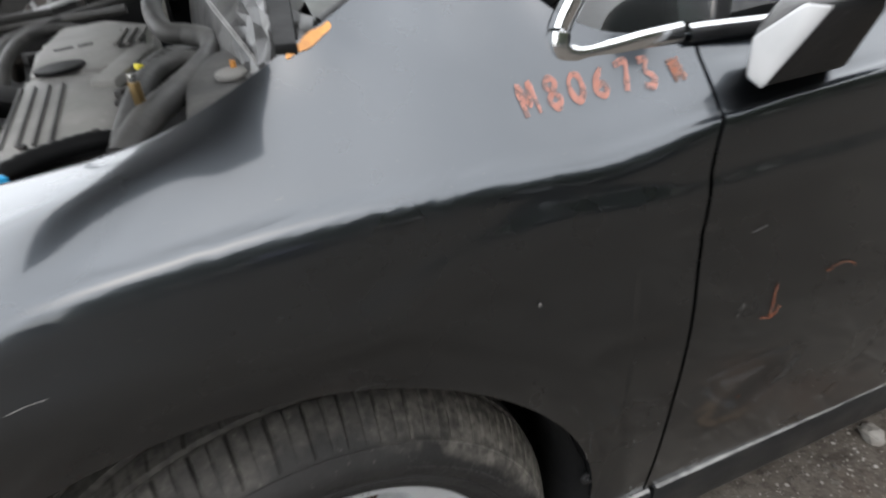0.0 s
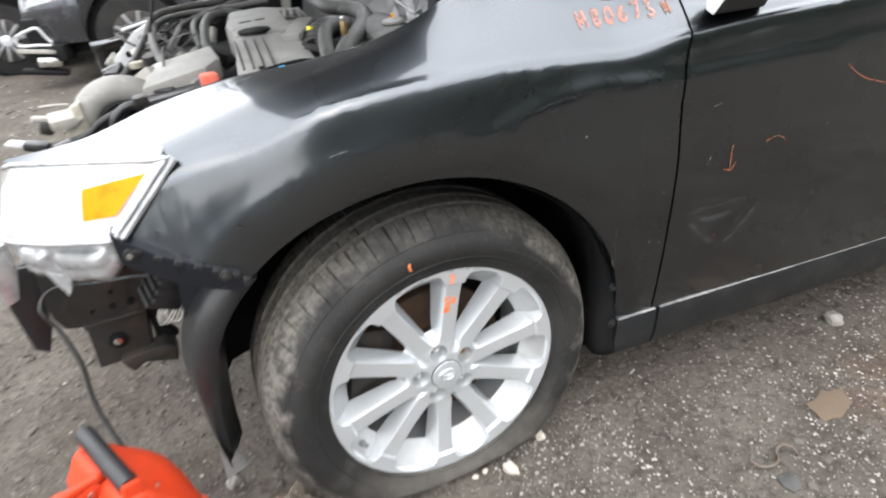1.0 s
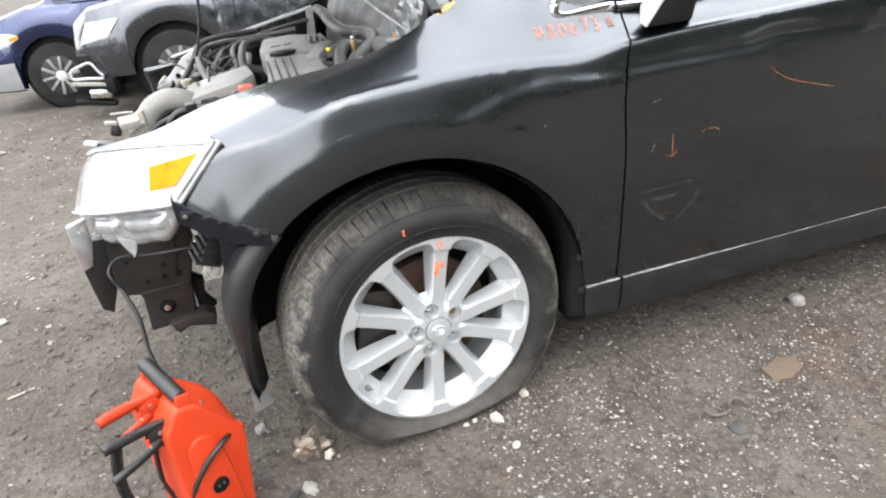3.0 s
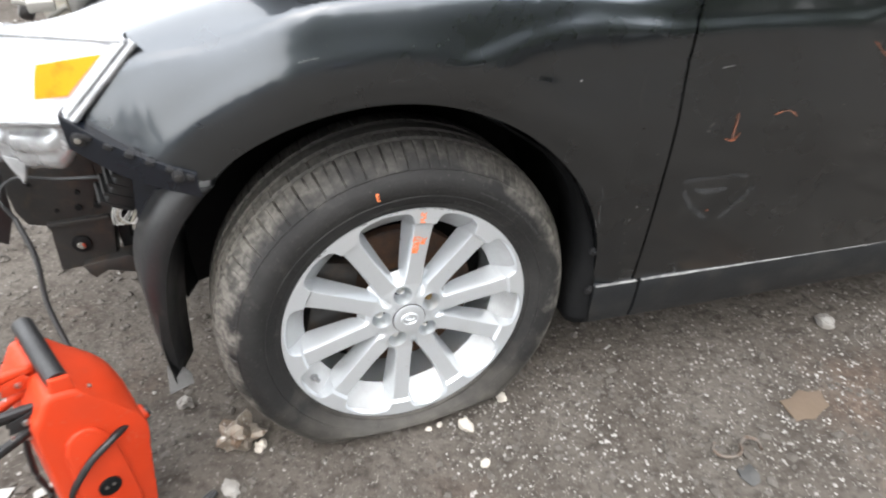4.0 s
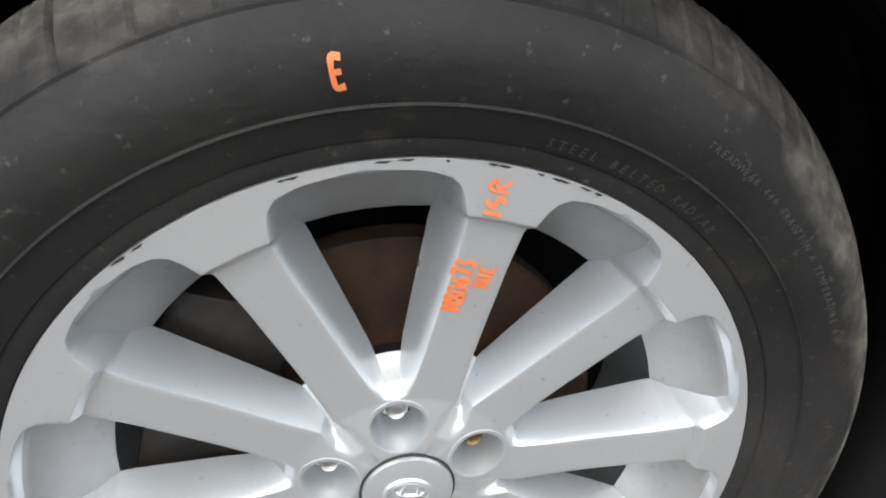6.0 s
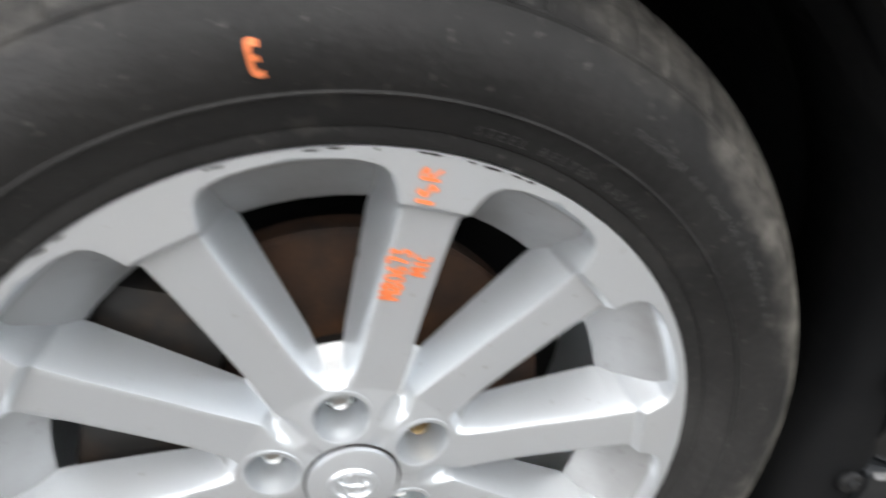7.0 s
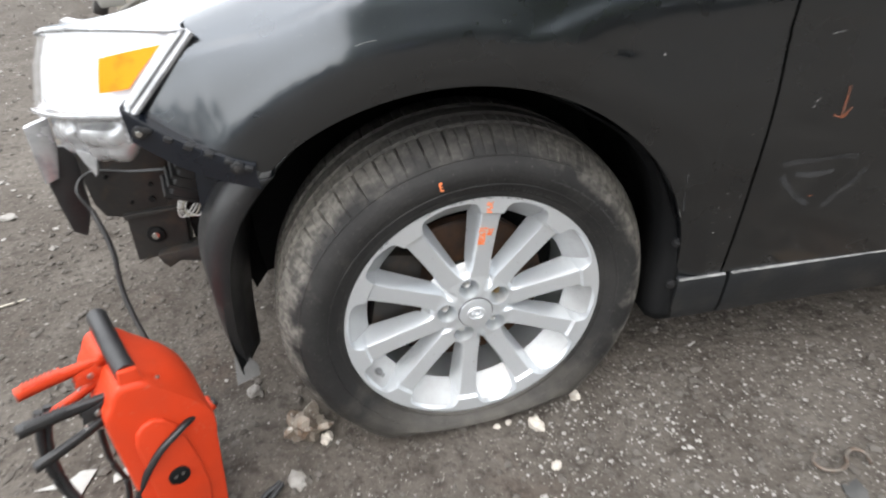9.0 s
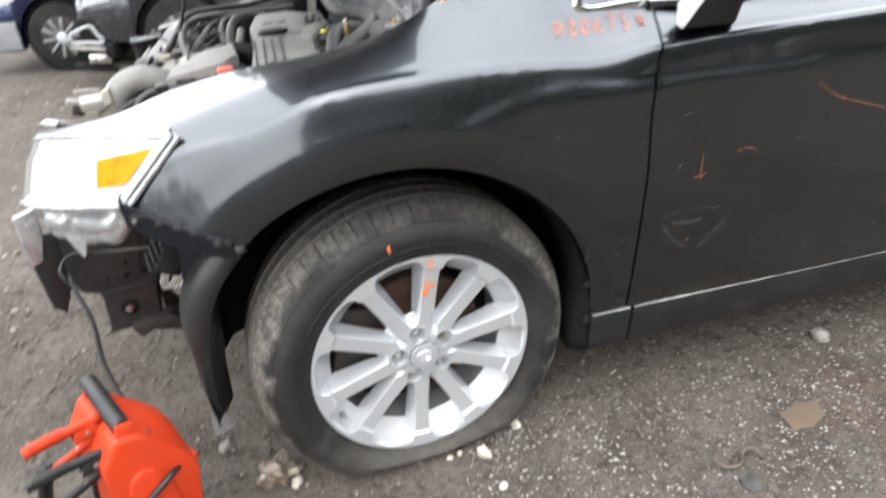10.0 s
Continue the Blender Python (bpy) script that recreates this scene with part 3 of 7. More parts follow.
def make_fender():
    """The fender: the long piece round the arch, and before it the strips above and below the headlamp's tip."""
    start = math.acos((-0.333 - ARCH[0]) / ARCH[2])
    xs = list(np.linspace(-0.409, -0.333, 10))[:-1]
    xs += [ARCH[0] + ARCH[2] * math.cos(a) for a in np.linspace(start, 0, 70)][:-1]
    xs += [0.4049] + list(np.linspace(0.414, 0.508, 16)) + [0.513]
    rows = []
    for x in xs:
        low = fender_low(x)
        foot = x > 0.405
        row = panel_row(x, arch_z(0.4049) if foot else low)
        lip = [(x, float(np.interp(z, *section_curve(x).T[::-1])) + dent(x, z), z) for z in (0.228, 0.275)] if foot else [(x, row[0][1] + 0.03, row[0][2] + 0.012), (x, row[0][1] + 0.006, row[0][2] - 0.001)]
        end = [(x + 0.0, row[-1][1] + 0.006, row[-1][2] - 0.006), (x, row[-1][1] + 0.01, row[-1][2] - 0.035)]
        rows.append(lip + row + end)
    rows.append([(0.513, y + 0.02, z) for _, y, z in rows[-1]])
    rows = [[sheared(p, 0.42, 0.513) for p in row] for row in rows]
    verts, faces = sheet(rows)
    upper = []
    for x in np.linspace(-0.69, -0.409, 26):
        row = panel_row(x, float(np.interp(x, [-0.70, -0.409], [0.828, 0.875])), None, 30)
        end = [(x, row[-1][1] + 0.006, row[-1][2] - 0.006), (x, row[-1][1] + 0.01, row[-1][2] - 0.035)]
        rim_at = LAMP_A.lerp(LAMP_B, (x + 0.70) / 0.291)
        upper.append([(x, rim_at.y - 0.004, rim_at.z - 0.006), (x, 0.5 * (rim_at.y + row[0][1]), 0.5 * (rim_at.z + row[0][2]) + 0.001)] + row + end)
    lower = []
    for x in np.linspace(-0.505, -0.409, 14):
        row = panel_row(x, fender_low(x), float(np.interp(x, [-0.505, -0.409], [0.768, 0.866])), 22)
        lower.append([(x, row[0][1] + 0.006, row[0][2] - 0.001)] + row + [(x, row[-1][1] + 0.02, row[-1][2] - 0.002)])
    for strip in (upper, lower):
        v, f = sheet(strip)
        faces += [tuple(i + len(verts) for i in q) for q in f]
        verts += v
    return link_mesh("fender", verts, faces, PAINT, car, "dented dark grey metallic fender", sharp=55)


fender = make_fender()


def make_door():
    xs = [0.5168] + list(np.linspace(0.5182, 1.62, 70)) + [1.6215]
    rows = []
    for x in xs:
        row = panel_row(x, 0.322, None, 60)
        inset = 0.02 if x in (xs[0], xs[-1]) else 0.0
        rows.append([(x, row[0][1] + 0.02, row[0][2])] + [(px, py + inset, pz) for px, py, pz in row] + [(x, row[-1][1] + 0.03, row[-1][2])])
    rows = [[sheared(p, 0.80, 0.518) for p in row] for row in rows]
    verts, faces = sheet(rows)
    return link_mesh("front_door", verts, faces, PAINT, car, "dented dark grey metallic door", sharp=55)


door = make_door()


def make_sill():
    """The sill under the door and the fender's foot, with a worn bright ledge on top."""
    for name, x0, x1 in (("sill_end", 0.408, 0.513), ("sill", 0.520, 2.75)):
        rows = []
        for x in np.linspace(x0, x1, max(3, int((x1 - x0) / 0.06))):
            prof = [(0.03, 0.324), (-0.010, 0.323), (-0.019, 0.320), (-0.0215, 0.312), (-0.020, 0.285), (-0.015, 0.24), (-0.006, 0.212), (0.01, 0.203), (0.20, 0.203)]
            rows.append([(x, y, z) for y, z in prof])
        first, last = rows[0], rows[-1]
        rows = [[(first[0][0], 0.08, z) for _, y, z in first]] + rows + [[(last[0][0], 0.08, z) for _, y, z in last]]
        verts, faces = sheet(rows)
        base = link_mesh(name, verts, faces, SILL, car, "dusty grey lower sill")
        rows = []
        for x in np.linspace(x0 + 0.003, x1 - 0.003, 60):
            w = 0.0012 * noise.noise((x * 40, 1, 1))
            rows.append([(x, -0.017, 0.3232), (x, -0.0205, 0.3222), (x, -0.0222, 0.3208 + w), (x, -0.0224, 0.3200 + w)])
        verts, faces = sheet(rows)
        link_mesh("worn_edge", verts, faces, WORNEDGE, base, "scuffed bright edge")


make_sill()

# ---- wheel ----
HUB = (0.0, 0.0, 0.300)
SPIN = radians(7.3)
wheel = part("wheel", disc(0.045, 0.05, (0, 0.06, 0), (90, 0, 0), 40, 0.004), STEEL, car)
wheel.matrix_world = pose(*HUB, 0, 0, 5.2)
LUGS = [SPIN + radians(-18 + 72 * n) for n in range(5)]


def polar(r, a, y):
    return (r * math.sin(a), y, r * math.cos(a))


def spoke_depth(r):
    """How far back the spokes' front lies: the pads stand out to the lip, the hub lies deeper."""
    return float(np.interp(r, [0.024, 0.045, 0.08, 0.14, 0.2210, 0.2255, 0.253, 0.2580], [0.0005, 0.0025, 0.007, 0.004, -0.0025, -0.0095, -0.0100, -0.0100]))


def make_rim():
    """The alloy face: ten flat spokes in five pairs, a lug seat within each pair, sloped pockets at the rim."""
    radii = list(np.linspace(0.024, 0.090, 50)) + list(np.linspace(0.093, 0.203, 26)) + list(np.linspace(0.206, 0.2580, 60))
    half = radians(18)

    def face_half(r):
        return float(np.interp(r, [0.05, 0.08, 0.12, 0.19, 0.2185, 0.2230, 0.229, 0.236, 0.2425, 0.2475, 0.2508, 0.2532], [0.0165, 0.0175, 0.0162, 0.0165, 0.0178, 0.0200, 0.0222, 0.0250, 0.0290, 0.036, 0.050, 0.090]))

    def flank(r, lug):
        if lug:
            return float(np.interp(r, [0.06, 0.08, 0.10, 0.15, 0.20, 0.219, 0.239, 0.253], [0.003, 0.006, 0.0085, 0.0104, 0.0125, 0.0110, 0.0075, 0.004]))
        return float(np.interp(r, [0.05, 0.07, 0.10, 0.20, 0.229, 0.253], [0.002, 0.0030, 0.0080, 0.0082, 0.006, 0.0035]))

    def pocket_depth(r, lug):
        inner = ([0.081, 0.087, 0.098, 0.112, 0.13], [0.0070, 0.013, 0.030, 0.040, 0.042]) if lug else ([0.050, 0.058, 0.072, 0.088, 0.103, 0.13], [0.0030, 0.0070, 0.014, 0.027, 0.040, 0.042])
        xs, ys = inner[0] + [0.185, 0.2075, 0.2465, 0.2512, 0.2532, 0.2580], inner[1] + [0.044, 0.044, 0.002, -0.0080, -0.0100, -0.0100]
        return max(spoke_depth(r), float(np.interp(r, xs, ys)))

    def from_lug(x, z):
        return min(math.hypot(x - 0.05715 * math.sin(g), z - 0.05715 * math.cos(g)) for g in LUGS)

    rows = []
    for r in radii:
        fd = spoke_depth(r)
        row = []
        for n in range(10):
            mid = SPIN + n * 2 * half + radians(1.3 if n % 2 == 0 else -1.3)
            line = []
            for sign in (-1, 1):
                lug = (n % 2 == 0) == (sign < 0)
                side = half + radians(1.3 if lug else -1.3)
                w = min(face_half(r) / r, side * 0.93)
                f = min(flank(r, lug) / r, (side - w) * 0.9)
                pd = pocket_depth(r, lug)
                run = [(side, 1.0), ((side + w + f) / 2, 1.0), (w + f, 1.0), (w + 0.85 * f, 0.88), (w + 0.6 * f, 0.62), (w + 0.35 * f, 0.33), (w + 0.14 * f, 0.08), (w, 0.012)]
                run += [(w * q, 0.0) for q in (0.93, 0.75, 0.5, 0.25)]
                line += [(-q, k, pd) for q, k in run] + [(0.0, 0.0, pd)] if sign < 0 else [(q, k, pd) for q, k in run[:0:-1]]
            even = np.linspace(line[0][0], line[0][0] + 2 * half, len(line) + 1)[:-1]
            mixing = min(1.0, max(0.0, (r - 0.066) / 0.016))
            for e, (q, share, pd) in zip(even, line):
                a = mid + e + (q - e) * mixing
                row.append((r * math.sin(a), fd + (pd - fd) * share, r * math.cos(a), share))
        rows.append(row)
    verts, faces, w = [], [], len(rows[0])
    for row in rows:
        verts += [v[:3] for v in row]
    for a in range(len(rows) - 1):
        for b in range(w):
            c = (b + 1) % w
            quad = (rows[a][b], rows[a][c], rows[a + 1][c], rows[a + 1][b])
            hole = all(q[3] > 0.99 for q in quad) and 0.101 < radii[a] < 0.2075
            if not hole and from_lug(sum(q[0] for q in quad) / 4, sum(q[2] for q in quad) / 4) > 0.0206:
                faces.append((a * w + b, a * w + c, (a + 1) * w + c, (a + 1) * w + b))
    rim = link_mesh("rim", verts, faces, ALLOY, wheel, "silver ten-spoke alloy rim, scuffed lip", sharp=34)
    # faces sunk behind the spokes get a darker, rougher alloy
    rim.data.materials.append(POCKETALLOY)
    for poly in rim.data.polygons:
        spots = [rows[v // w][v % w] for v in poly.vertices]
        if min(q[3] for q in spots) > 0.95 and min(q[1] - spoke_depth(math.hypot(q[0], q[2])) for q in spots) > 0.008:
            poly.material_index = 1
    # the five sunk seats of the lug nuts
    for g in LUGS:
        rows = []
        for d, deep in ((0.0232, 0.0012), (0.0226, -0.0005), (0.0203, -0.0006), (0.0197, -0.0002), (0.0193, 0.002), (0.0186, 0.020), (0.0178, 0.036), (0.0160, 0.040), (0.004, 0.040)):
            ring = []
            for k in range(49):
                x, z = 0.05715 * math.sin(g) + d * math.sin(k * math.pi / 24), 0.05715 * math.cos(g) + d * math.cos(k * math.pi / 24)
                y = spoke_depth(math.hypot(x, z))
                ring.append((x, (y + deep) if deep < 0.01 else deep, z))
            rows.append(ring)
        verts, faces = sheet(rows)
        link_mesh("lug_seat", verts, faces, ALLOY, rim, sharp=40)
    return rim


rim = make_rim()


def ring_mesh(profile, count):
    """Revolves (r, y) pairs round the hub; a profile may be a function of the angle."""
    rows = []
    for n in range(count):
        a = 2 * math.pi * n / count
        p = profile(n, a) if callable(profile) else profile
        rows.append([polar(r, a, y) for r, y in p])
    w = len(rows[0])
    verts = [v for r in rows for v in r]
    faces = [(a * w + b, ((a + 1) % count) * w + b, ((a + 1) % count) * w + b + 1, a * w + b + 1) for a in range(count) for b in range(w - 1)]
    return verts, faces


verts, faces = ring_mesh([(0.2578, -0.0098), (0.2584, -0.008), (0.2588, 0.001), (0.2585, 0.008), (0.252, 0.014), (0.2425, 0.022), (0.238, 0.045), (0.229, 0.07), (0.225, 0.21), (0.25, 0.215)], 180)
link_mesh("rim_barrel", verts, faces, ALLOY, wheel, "silver rim lip with kerb rash", sharp=40)

# dark rash on the lip
for n in range(16):
    rash = bmesh.new()
    a = SPIN + radians(random.uniform(-75, 25))
    ln = random.uniform(0.003, 0.011) / 0.265
    rr = random.uniform(0.2563, 0.2572)
    vs = [rash.verts.new(polar(rr + dr, a + da, -0.0107)) for dr, da in ((0, 0), (0.0007, ln * 0.3), (0.0005, ln), (-0.0008, ln * 0.7))]
    rash.faces.new(vs)
    part("lip_scuff", rash, STEEL, wheel, smooth=False)

verts, faces = ring_mesh([(0.03, 0.075), (0.165, 0.075), (0.168, 0.078), (0.168, 0.10), (0.03, 0.10)], 96)
link_mesh("brake_disc", verts, faces, RUST, wheel, "rusted brake disc")
verts, faces = ring_mesh([(0.02, 0.052), (0.072, 0.052), (0.078, 0.056), (0.078, 0.08)], 64)
link_mesh("brake_hat", verts, faces, STEEL, wheel)
caliper = box((0.09, 0.09, 0.20), (-0.145, 0.10, 0.03), (0, 12, 0), 0.012)
part("brake_caliper", caliper, STEEL, wheel, "dark brake caliper")
part("brake_shield", disc(0.225, 0.006, (0, 0.16, 0), (90, 0, 0), 64), LINERVOID, wheel)

cap = disc(0.0335, 0.012, (0, 0.002, 0), (90, 0, 0), 48, 0.0025)
centre_cap = part("centre_cap", cap, ALLOY, wheel, "silver centre cap")


def ellipse_band(cx, cz, rx, rz, width, y, turn=0.0, count=48):
    bm = bmesh.new()
    rings = []
    c0, s0 = math.cos(turn), math.sin(turn)
    for n in range(count):
        a = 2 * math.pi * n / count
        ring = []
        for dw, dy in ((-width, 0.0), (-width * 0.5, -0.0016), (width * 0.5, -0.0016), (width, 0.0)):
            x, z = (rx + dw) * math.cos(a), (rz + dw) * math.sin(a)
            ring.append(bm.verts.new((cx + x * c0 + z * s0, y + dy, cz - x * s0 + z * c0)))
        rings.append(ring)
    for n in range(count):
        a, b = rings[n], rings[(n + 1) % count]
        for k in range(3):
            bm.faces.new((a[k], b[k], b[k + 1], a[k + 1]))
    return bm


emblem = ellipse_band(0, 0, 0.0165, 0.0135, 0.0026, -0.0042, SPIN)
emblem = merged(emblem, ellipse_band(0.001, 0.0, 0.0062, 0.0120, 0.0022, -0.0042, SPIN))
emblem = merged(emblem, ellipse_band(0.0005, 0.005, 0.0125, 0.0065, 0.0022, -0.0044, SPIN))
groove = ellipse_band(0, 0, 0.0345, 0.0345, 0.0007, 0.0008, 0.0, 64)
part("cap_groove", groove, STEEL, centre_cap)
part("emblem", emblem, ALLOY, centre_cap, "raised silver oval emblem")

for n, g in enumerate(LUGS):
    x, z = 0.05715 * math.sin(g), 0.05715 * math.cos(g)
    nut = disc(0.0105, 0.022, (x, 0.036, z), (90, 0, 0), 6, 0.0012)
    nut = disc(0.0088, 0.008, (x, 0.0225, z), (90, 0, 0), 24, 0.003, top=0.006, bm=nut)
    mat, text = (BRASS, "brass-coloured lug nut") if n == 1 else (BRIGHTSTEEL, "bright steel lug nut")
    part("lug_nut", nut, mat, wheel, text, sharp=25)
va = SPIN + radians(-126)
valve = tube([polar(0.234, va, 0.018), polar(0.230, va, 0.008), polar(0.224, va, -0.003)], 0.0045, 12)
valve = disc(0.0085, 0.004, polar(0.232, va, 0.013), (90, 0, 0), 20, bm=valve)
part("valve", valve, GREYTRIM, wheel, "grey capped tyre valve")

TREAD = 840


def tyre_profile(n, a):
    groove = 0.007 if n % 15 == 0 else 0.003 if n % 15 == 8 else 0.0
    crown = 0.3765
    p = [(0.2586, 0.004), (0.2586, -0.0080), (0.2592, -0.0100), (0.2625, -0.0112), (0.266, -0.0116), (0.270, -0.0118), (0.2705, -0.0133), (0.278, -0.0175), (0.2885, -0.0235), (0.2896, -0.0258), (0.2910, -0.0246), (0.300, -0.0290), (0.313, -0.0318), (0.326, -0.0290), (0.336, -0.0225),
         (0.3385, -0.0205), (0.3405, -0.0205), (0.342, -0.0165 + groove * 0.2), (0.3455, -0.0135 + groove * 0.6), (0.3525, -0.0030 + groove * 0.7), (0.356, 0.002 + groove * 0.7), (0.3605 - groove * 0.5, 0.010), (0.3650 - groove, 0.018), (0.3690 - groove, 0.027), (0.3722 - groove, 0.036),
         (0.3725 - groove, 0.042), (0.3675, 0.0435), (0.3675, 0.049), (crown - 0.002 - groove * 0.5, 0.051), (crown - groove * 0.5, 0.078), (0.368, 0.080), (0.368, 0.090), (crown, 0.092),
         (crown, 0.122), (0.368, 0.124), (0.368, 0.135), (crown - groove * 0.4, 0.137), (crown - 0.001 - groove, 0.178), (0.370 - groove, 0.196), (0.36, 0.212), (0.33, 0.232), (0.28, 0.215), (0.262, 0.208)]
    return p


def make_tyre():
    verts, faces = ring_mesh(tyre_profile, TREAD)
    out = []
    floor = -HUB[2] + 0.001
    for x, y, z in verts:
        r = math.hypot(x, z)
        if z < -0.2:
            # a flat: the belt lies on the ground and the side walls bulge
            low = max(0.0, 1 - abs(z + 0.285) / 0.09) * max(0.0, 1 - (x / 0.30) ** 2)
            side = -1 if y < 0.1 else 1
            y += side * 0.008 * low * (1 if r < 0.366 else 0.6) * (1 if r > 0.262 else 0)
            z = max(z, floor)
        out.append((x, y, z))
    # the lower side wall is pressed together between the rim and the ground
    for n, (x, y, z) in enumerate(out):
        r0 = math.hypot(*[verts[n][k] for k in (0, 2)])
        if verts[n][2] < -0.2 and r0 > 0.262:
            a = math.atan2(verts[n][0], verts[n][2])
            edge = 0.2595
            reach = min(0.377, -floor / max(0.2, -math.cos(a)))
            if reach < 0.375:
                share = (r0 - edge) / (0.3765 - edge)
                r1 = edge + share * (reach - edge) if share < 1 else reach
                out[n] = (r1 * math.sin(a), y, max(floor, r1 * math.cos(a)))
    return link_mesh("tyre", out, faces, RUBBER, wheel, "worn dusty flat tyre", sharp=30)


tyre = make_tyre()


# ---- hand-drawn strokes, lettering ----
STROKES = {
    "M": [[(0, 0), (0.05, 1), (0.32, 0.35), (0.6, 1), (0.68, 0)]],
    "8": [[(0.35, 0.52), (0.08, 0.75), (0.3, 1), (0.55, 0.8), (0.35, 0.52), (0.05, 0.25), (0.3, 0), (0.6, 0.22), (0.35, 0.52)]],
    "0": [[(0.3, 1), (0.05, 0.7), (0.08, 0.2), (0.32, 0), (0.58, 0.3), (0.55, 0.8), (0.3, 1)]],
    "6": [[(0.5, 1), (0.15, 0.6), (0.05, 0.2), (0.3, 0), (0.55, 0.2), (0.4, 0.45), (0.1, 0.3)]],
    "7": [[(0.02, 0.98), (0.58, 1), (0.28, 0)]],
    "3": [[(0.08, 0.95), (0.5, 0.95), (0.28, 0.58), (0.55, 0.3), (0.3, 0), (0.02, 0.1)]],
    "I": [[(0.2, 0), (0.22, 1)]],
    "C": [[(0.55, 0.9), (0.2, 0.95), (0.05, 0.4), (0.25, 0), (0.55, 0.12)]],
    "E": [[(0.5, 1), (0.08, 0.98), (0.1, 0.02), (0.55, 0)], [(0.09, 0.5), (0.45, 0.52)]],
}


def ribbon(bm, line, width, place):
    """A flat stroke along a line of (u, v), laid on a surface by place(u, v)."""
    pts = smooth_line([(u, v, 0) for u, v in line], 6)
    last = None
    for n, p in enumerate(pts):
        d = (pts[min(n + 1, len(pts) - 1)] - pts[max(n - 1, 0)])
        d = d.normalized() if d.length > 1e-9 else Vector((1, 0, 0))
        w = width * (0.5 + 0.25 * noise.noise(p * 90))
        q = Vector((-d.y, d.x, 0)) * w
        now = [bm.verts.new(place(p.x + q.x, p.y + q.y)), bm.verts.new(place(p.x, p.y)), bm.verts.new(place(p.x - q.x, p.y - q.y))]
        if last:
            bm.faces.new((last[0], now[0], now[1], last[1]))
            bm.faces.new((last[1], now[1], now[2], last[2]))
        last = now
    return bm


def write(text, height, gap, width, place, narrow=0.75):
    bm, u = bmesh.new(), 0.0
    for ch in text:
        for line in STROKES[ch]:
            ribbon(bm, [(u + p * height * narrow, q * height) for p, q in line], width, place)
        u += (0.72 if ch == "M" else 0.35 if ch == "I" else 0.6) * height * narrow + gap
    return bm


def on_side(u0, v0, turn=0.0, lift=0.0016):
    c, s = math.cos(radians(turn)), math.sin(radians(turn))

    def place(u, v):
        x, z = u0 + u * c - v * s, v0 + u * s + v * c
        return (x, side_y(x, z) - lift, z)
    return place


part("ink_writing", write("M80673", 0.024, 0.0125, 0.0056, on_side(0.312, 0.961, 1.5), 1.0), INK, fender, "faded orange hand-written stock number")
smudge = bmesh.new()
for k in range(5):
    ribbon(smudge, [(0.003 * k, 0.002 * (k % 3)), (0.002 + 0.003 * k, 0.018 - 0.002 * (k % 2))], 0.003, on_side(0.484, 0.966, 4))
part("ink_smudge", smudge, FAINTORANGE, fender, "smudged orange ink")
mark = ribbon(bmesh.new(), [(0, 0.052), (0.001, 0.0)], 0.0035, on_side(0.616, 0.659))
ribbon(mark, [(-0.014, 0.003), (0.004, -0.002), (0.014, 0.014)], 0.0035, on_side(0.616, 0.659))
part("ink_arrow", mark, FAINTORANGE, door, "small orange hand-drawn arrow")
part("ink_arc", ribbon(bmesh.new(), [(0, 0), (0.025, 0.006), (0.045, 0.0), (0.052, -0.008)], 0.0026, on_side(0.697, 0.703)), FAINTORANGE, door, "short orange ink arc")
part("ink_long_arc", ribbon(bmesh.new(), [(0, 0), (0.035, -0.026), (0.08, -0.046), (0.20, -0.08)], 0.0024, on_side(0.88, 0.829)), FAINTORANGE, door, "long orange ink arc")
part("ink_tick", ribbon(bmesh.new(), [(0, 0), (0.02, 0.012), (0.03, 0.03)], 0.002, on_side(0.62, 0.495)), FAINTORANGE, door, "faint orange tick")


def on_wheel(r0, a0):
    """Lays u along the spoke, outwards, and v across it."""
    def place(u, v):
        r, t = r0 + u, -v
        y = spoke_depth(r) - 0.0009
        return (r * math.sin(a0) + t * math.cos(a0), y, r * math.cos(a0) - t * math.sin(a0))
    return place


part("ink_writing", write("M80673", 0.0125, 0.0016, 0.0024, on_wheel(0.156, SPIN + 0.0), 0.62), ORANGE, rim, "orange hand-written stock number")
part("ink_writing", write("MIC", 0.0095, 0.0016, 0.0022, on_wheel(0.176, SPIN + 0.07), 0.75), ORANGE, rim, "small orange letters")
pad = bmesh.new()
for k, line in enumerate(([(0.0, 0.0), (0.0005, 0.011)], [(0.007, 0.011), (0.0045, 0.006), (0.0105, 0.004), (0.0075, 0.0)], [(0.014, 0.0), (0.0145, 0.011), (0.02, 0.009), (0.0155, 0.006), (0.0205, 0.0)])):
    ribbon(pad, line, 0.0026, on_wheel(0.2285, SPIN + 0.012))
part("ink_writing", pad, ORANGE, rim, "illegible orange ink strokes")


def tyre_spot(a0, r0, lift=0.0008):
    prof = sorted((r, y) for r, y in tyre_profile(1, 0)[5:16])

    def place(u, v):
        r, a = r0 + v, a0 + u / 0.31
        y = float(np.interp(r, [p[0] for p in prof], [p[1] for p in prof]))
        return polar(r, a, y - lift)
    return place


part("ink_letter", write("E", 0.0135, 0, 0.0026, tyre_spot(math.atan2(-0.065, 0.303), 0.3018)), ORANGE, tyre, "orange hand-written letter")


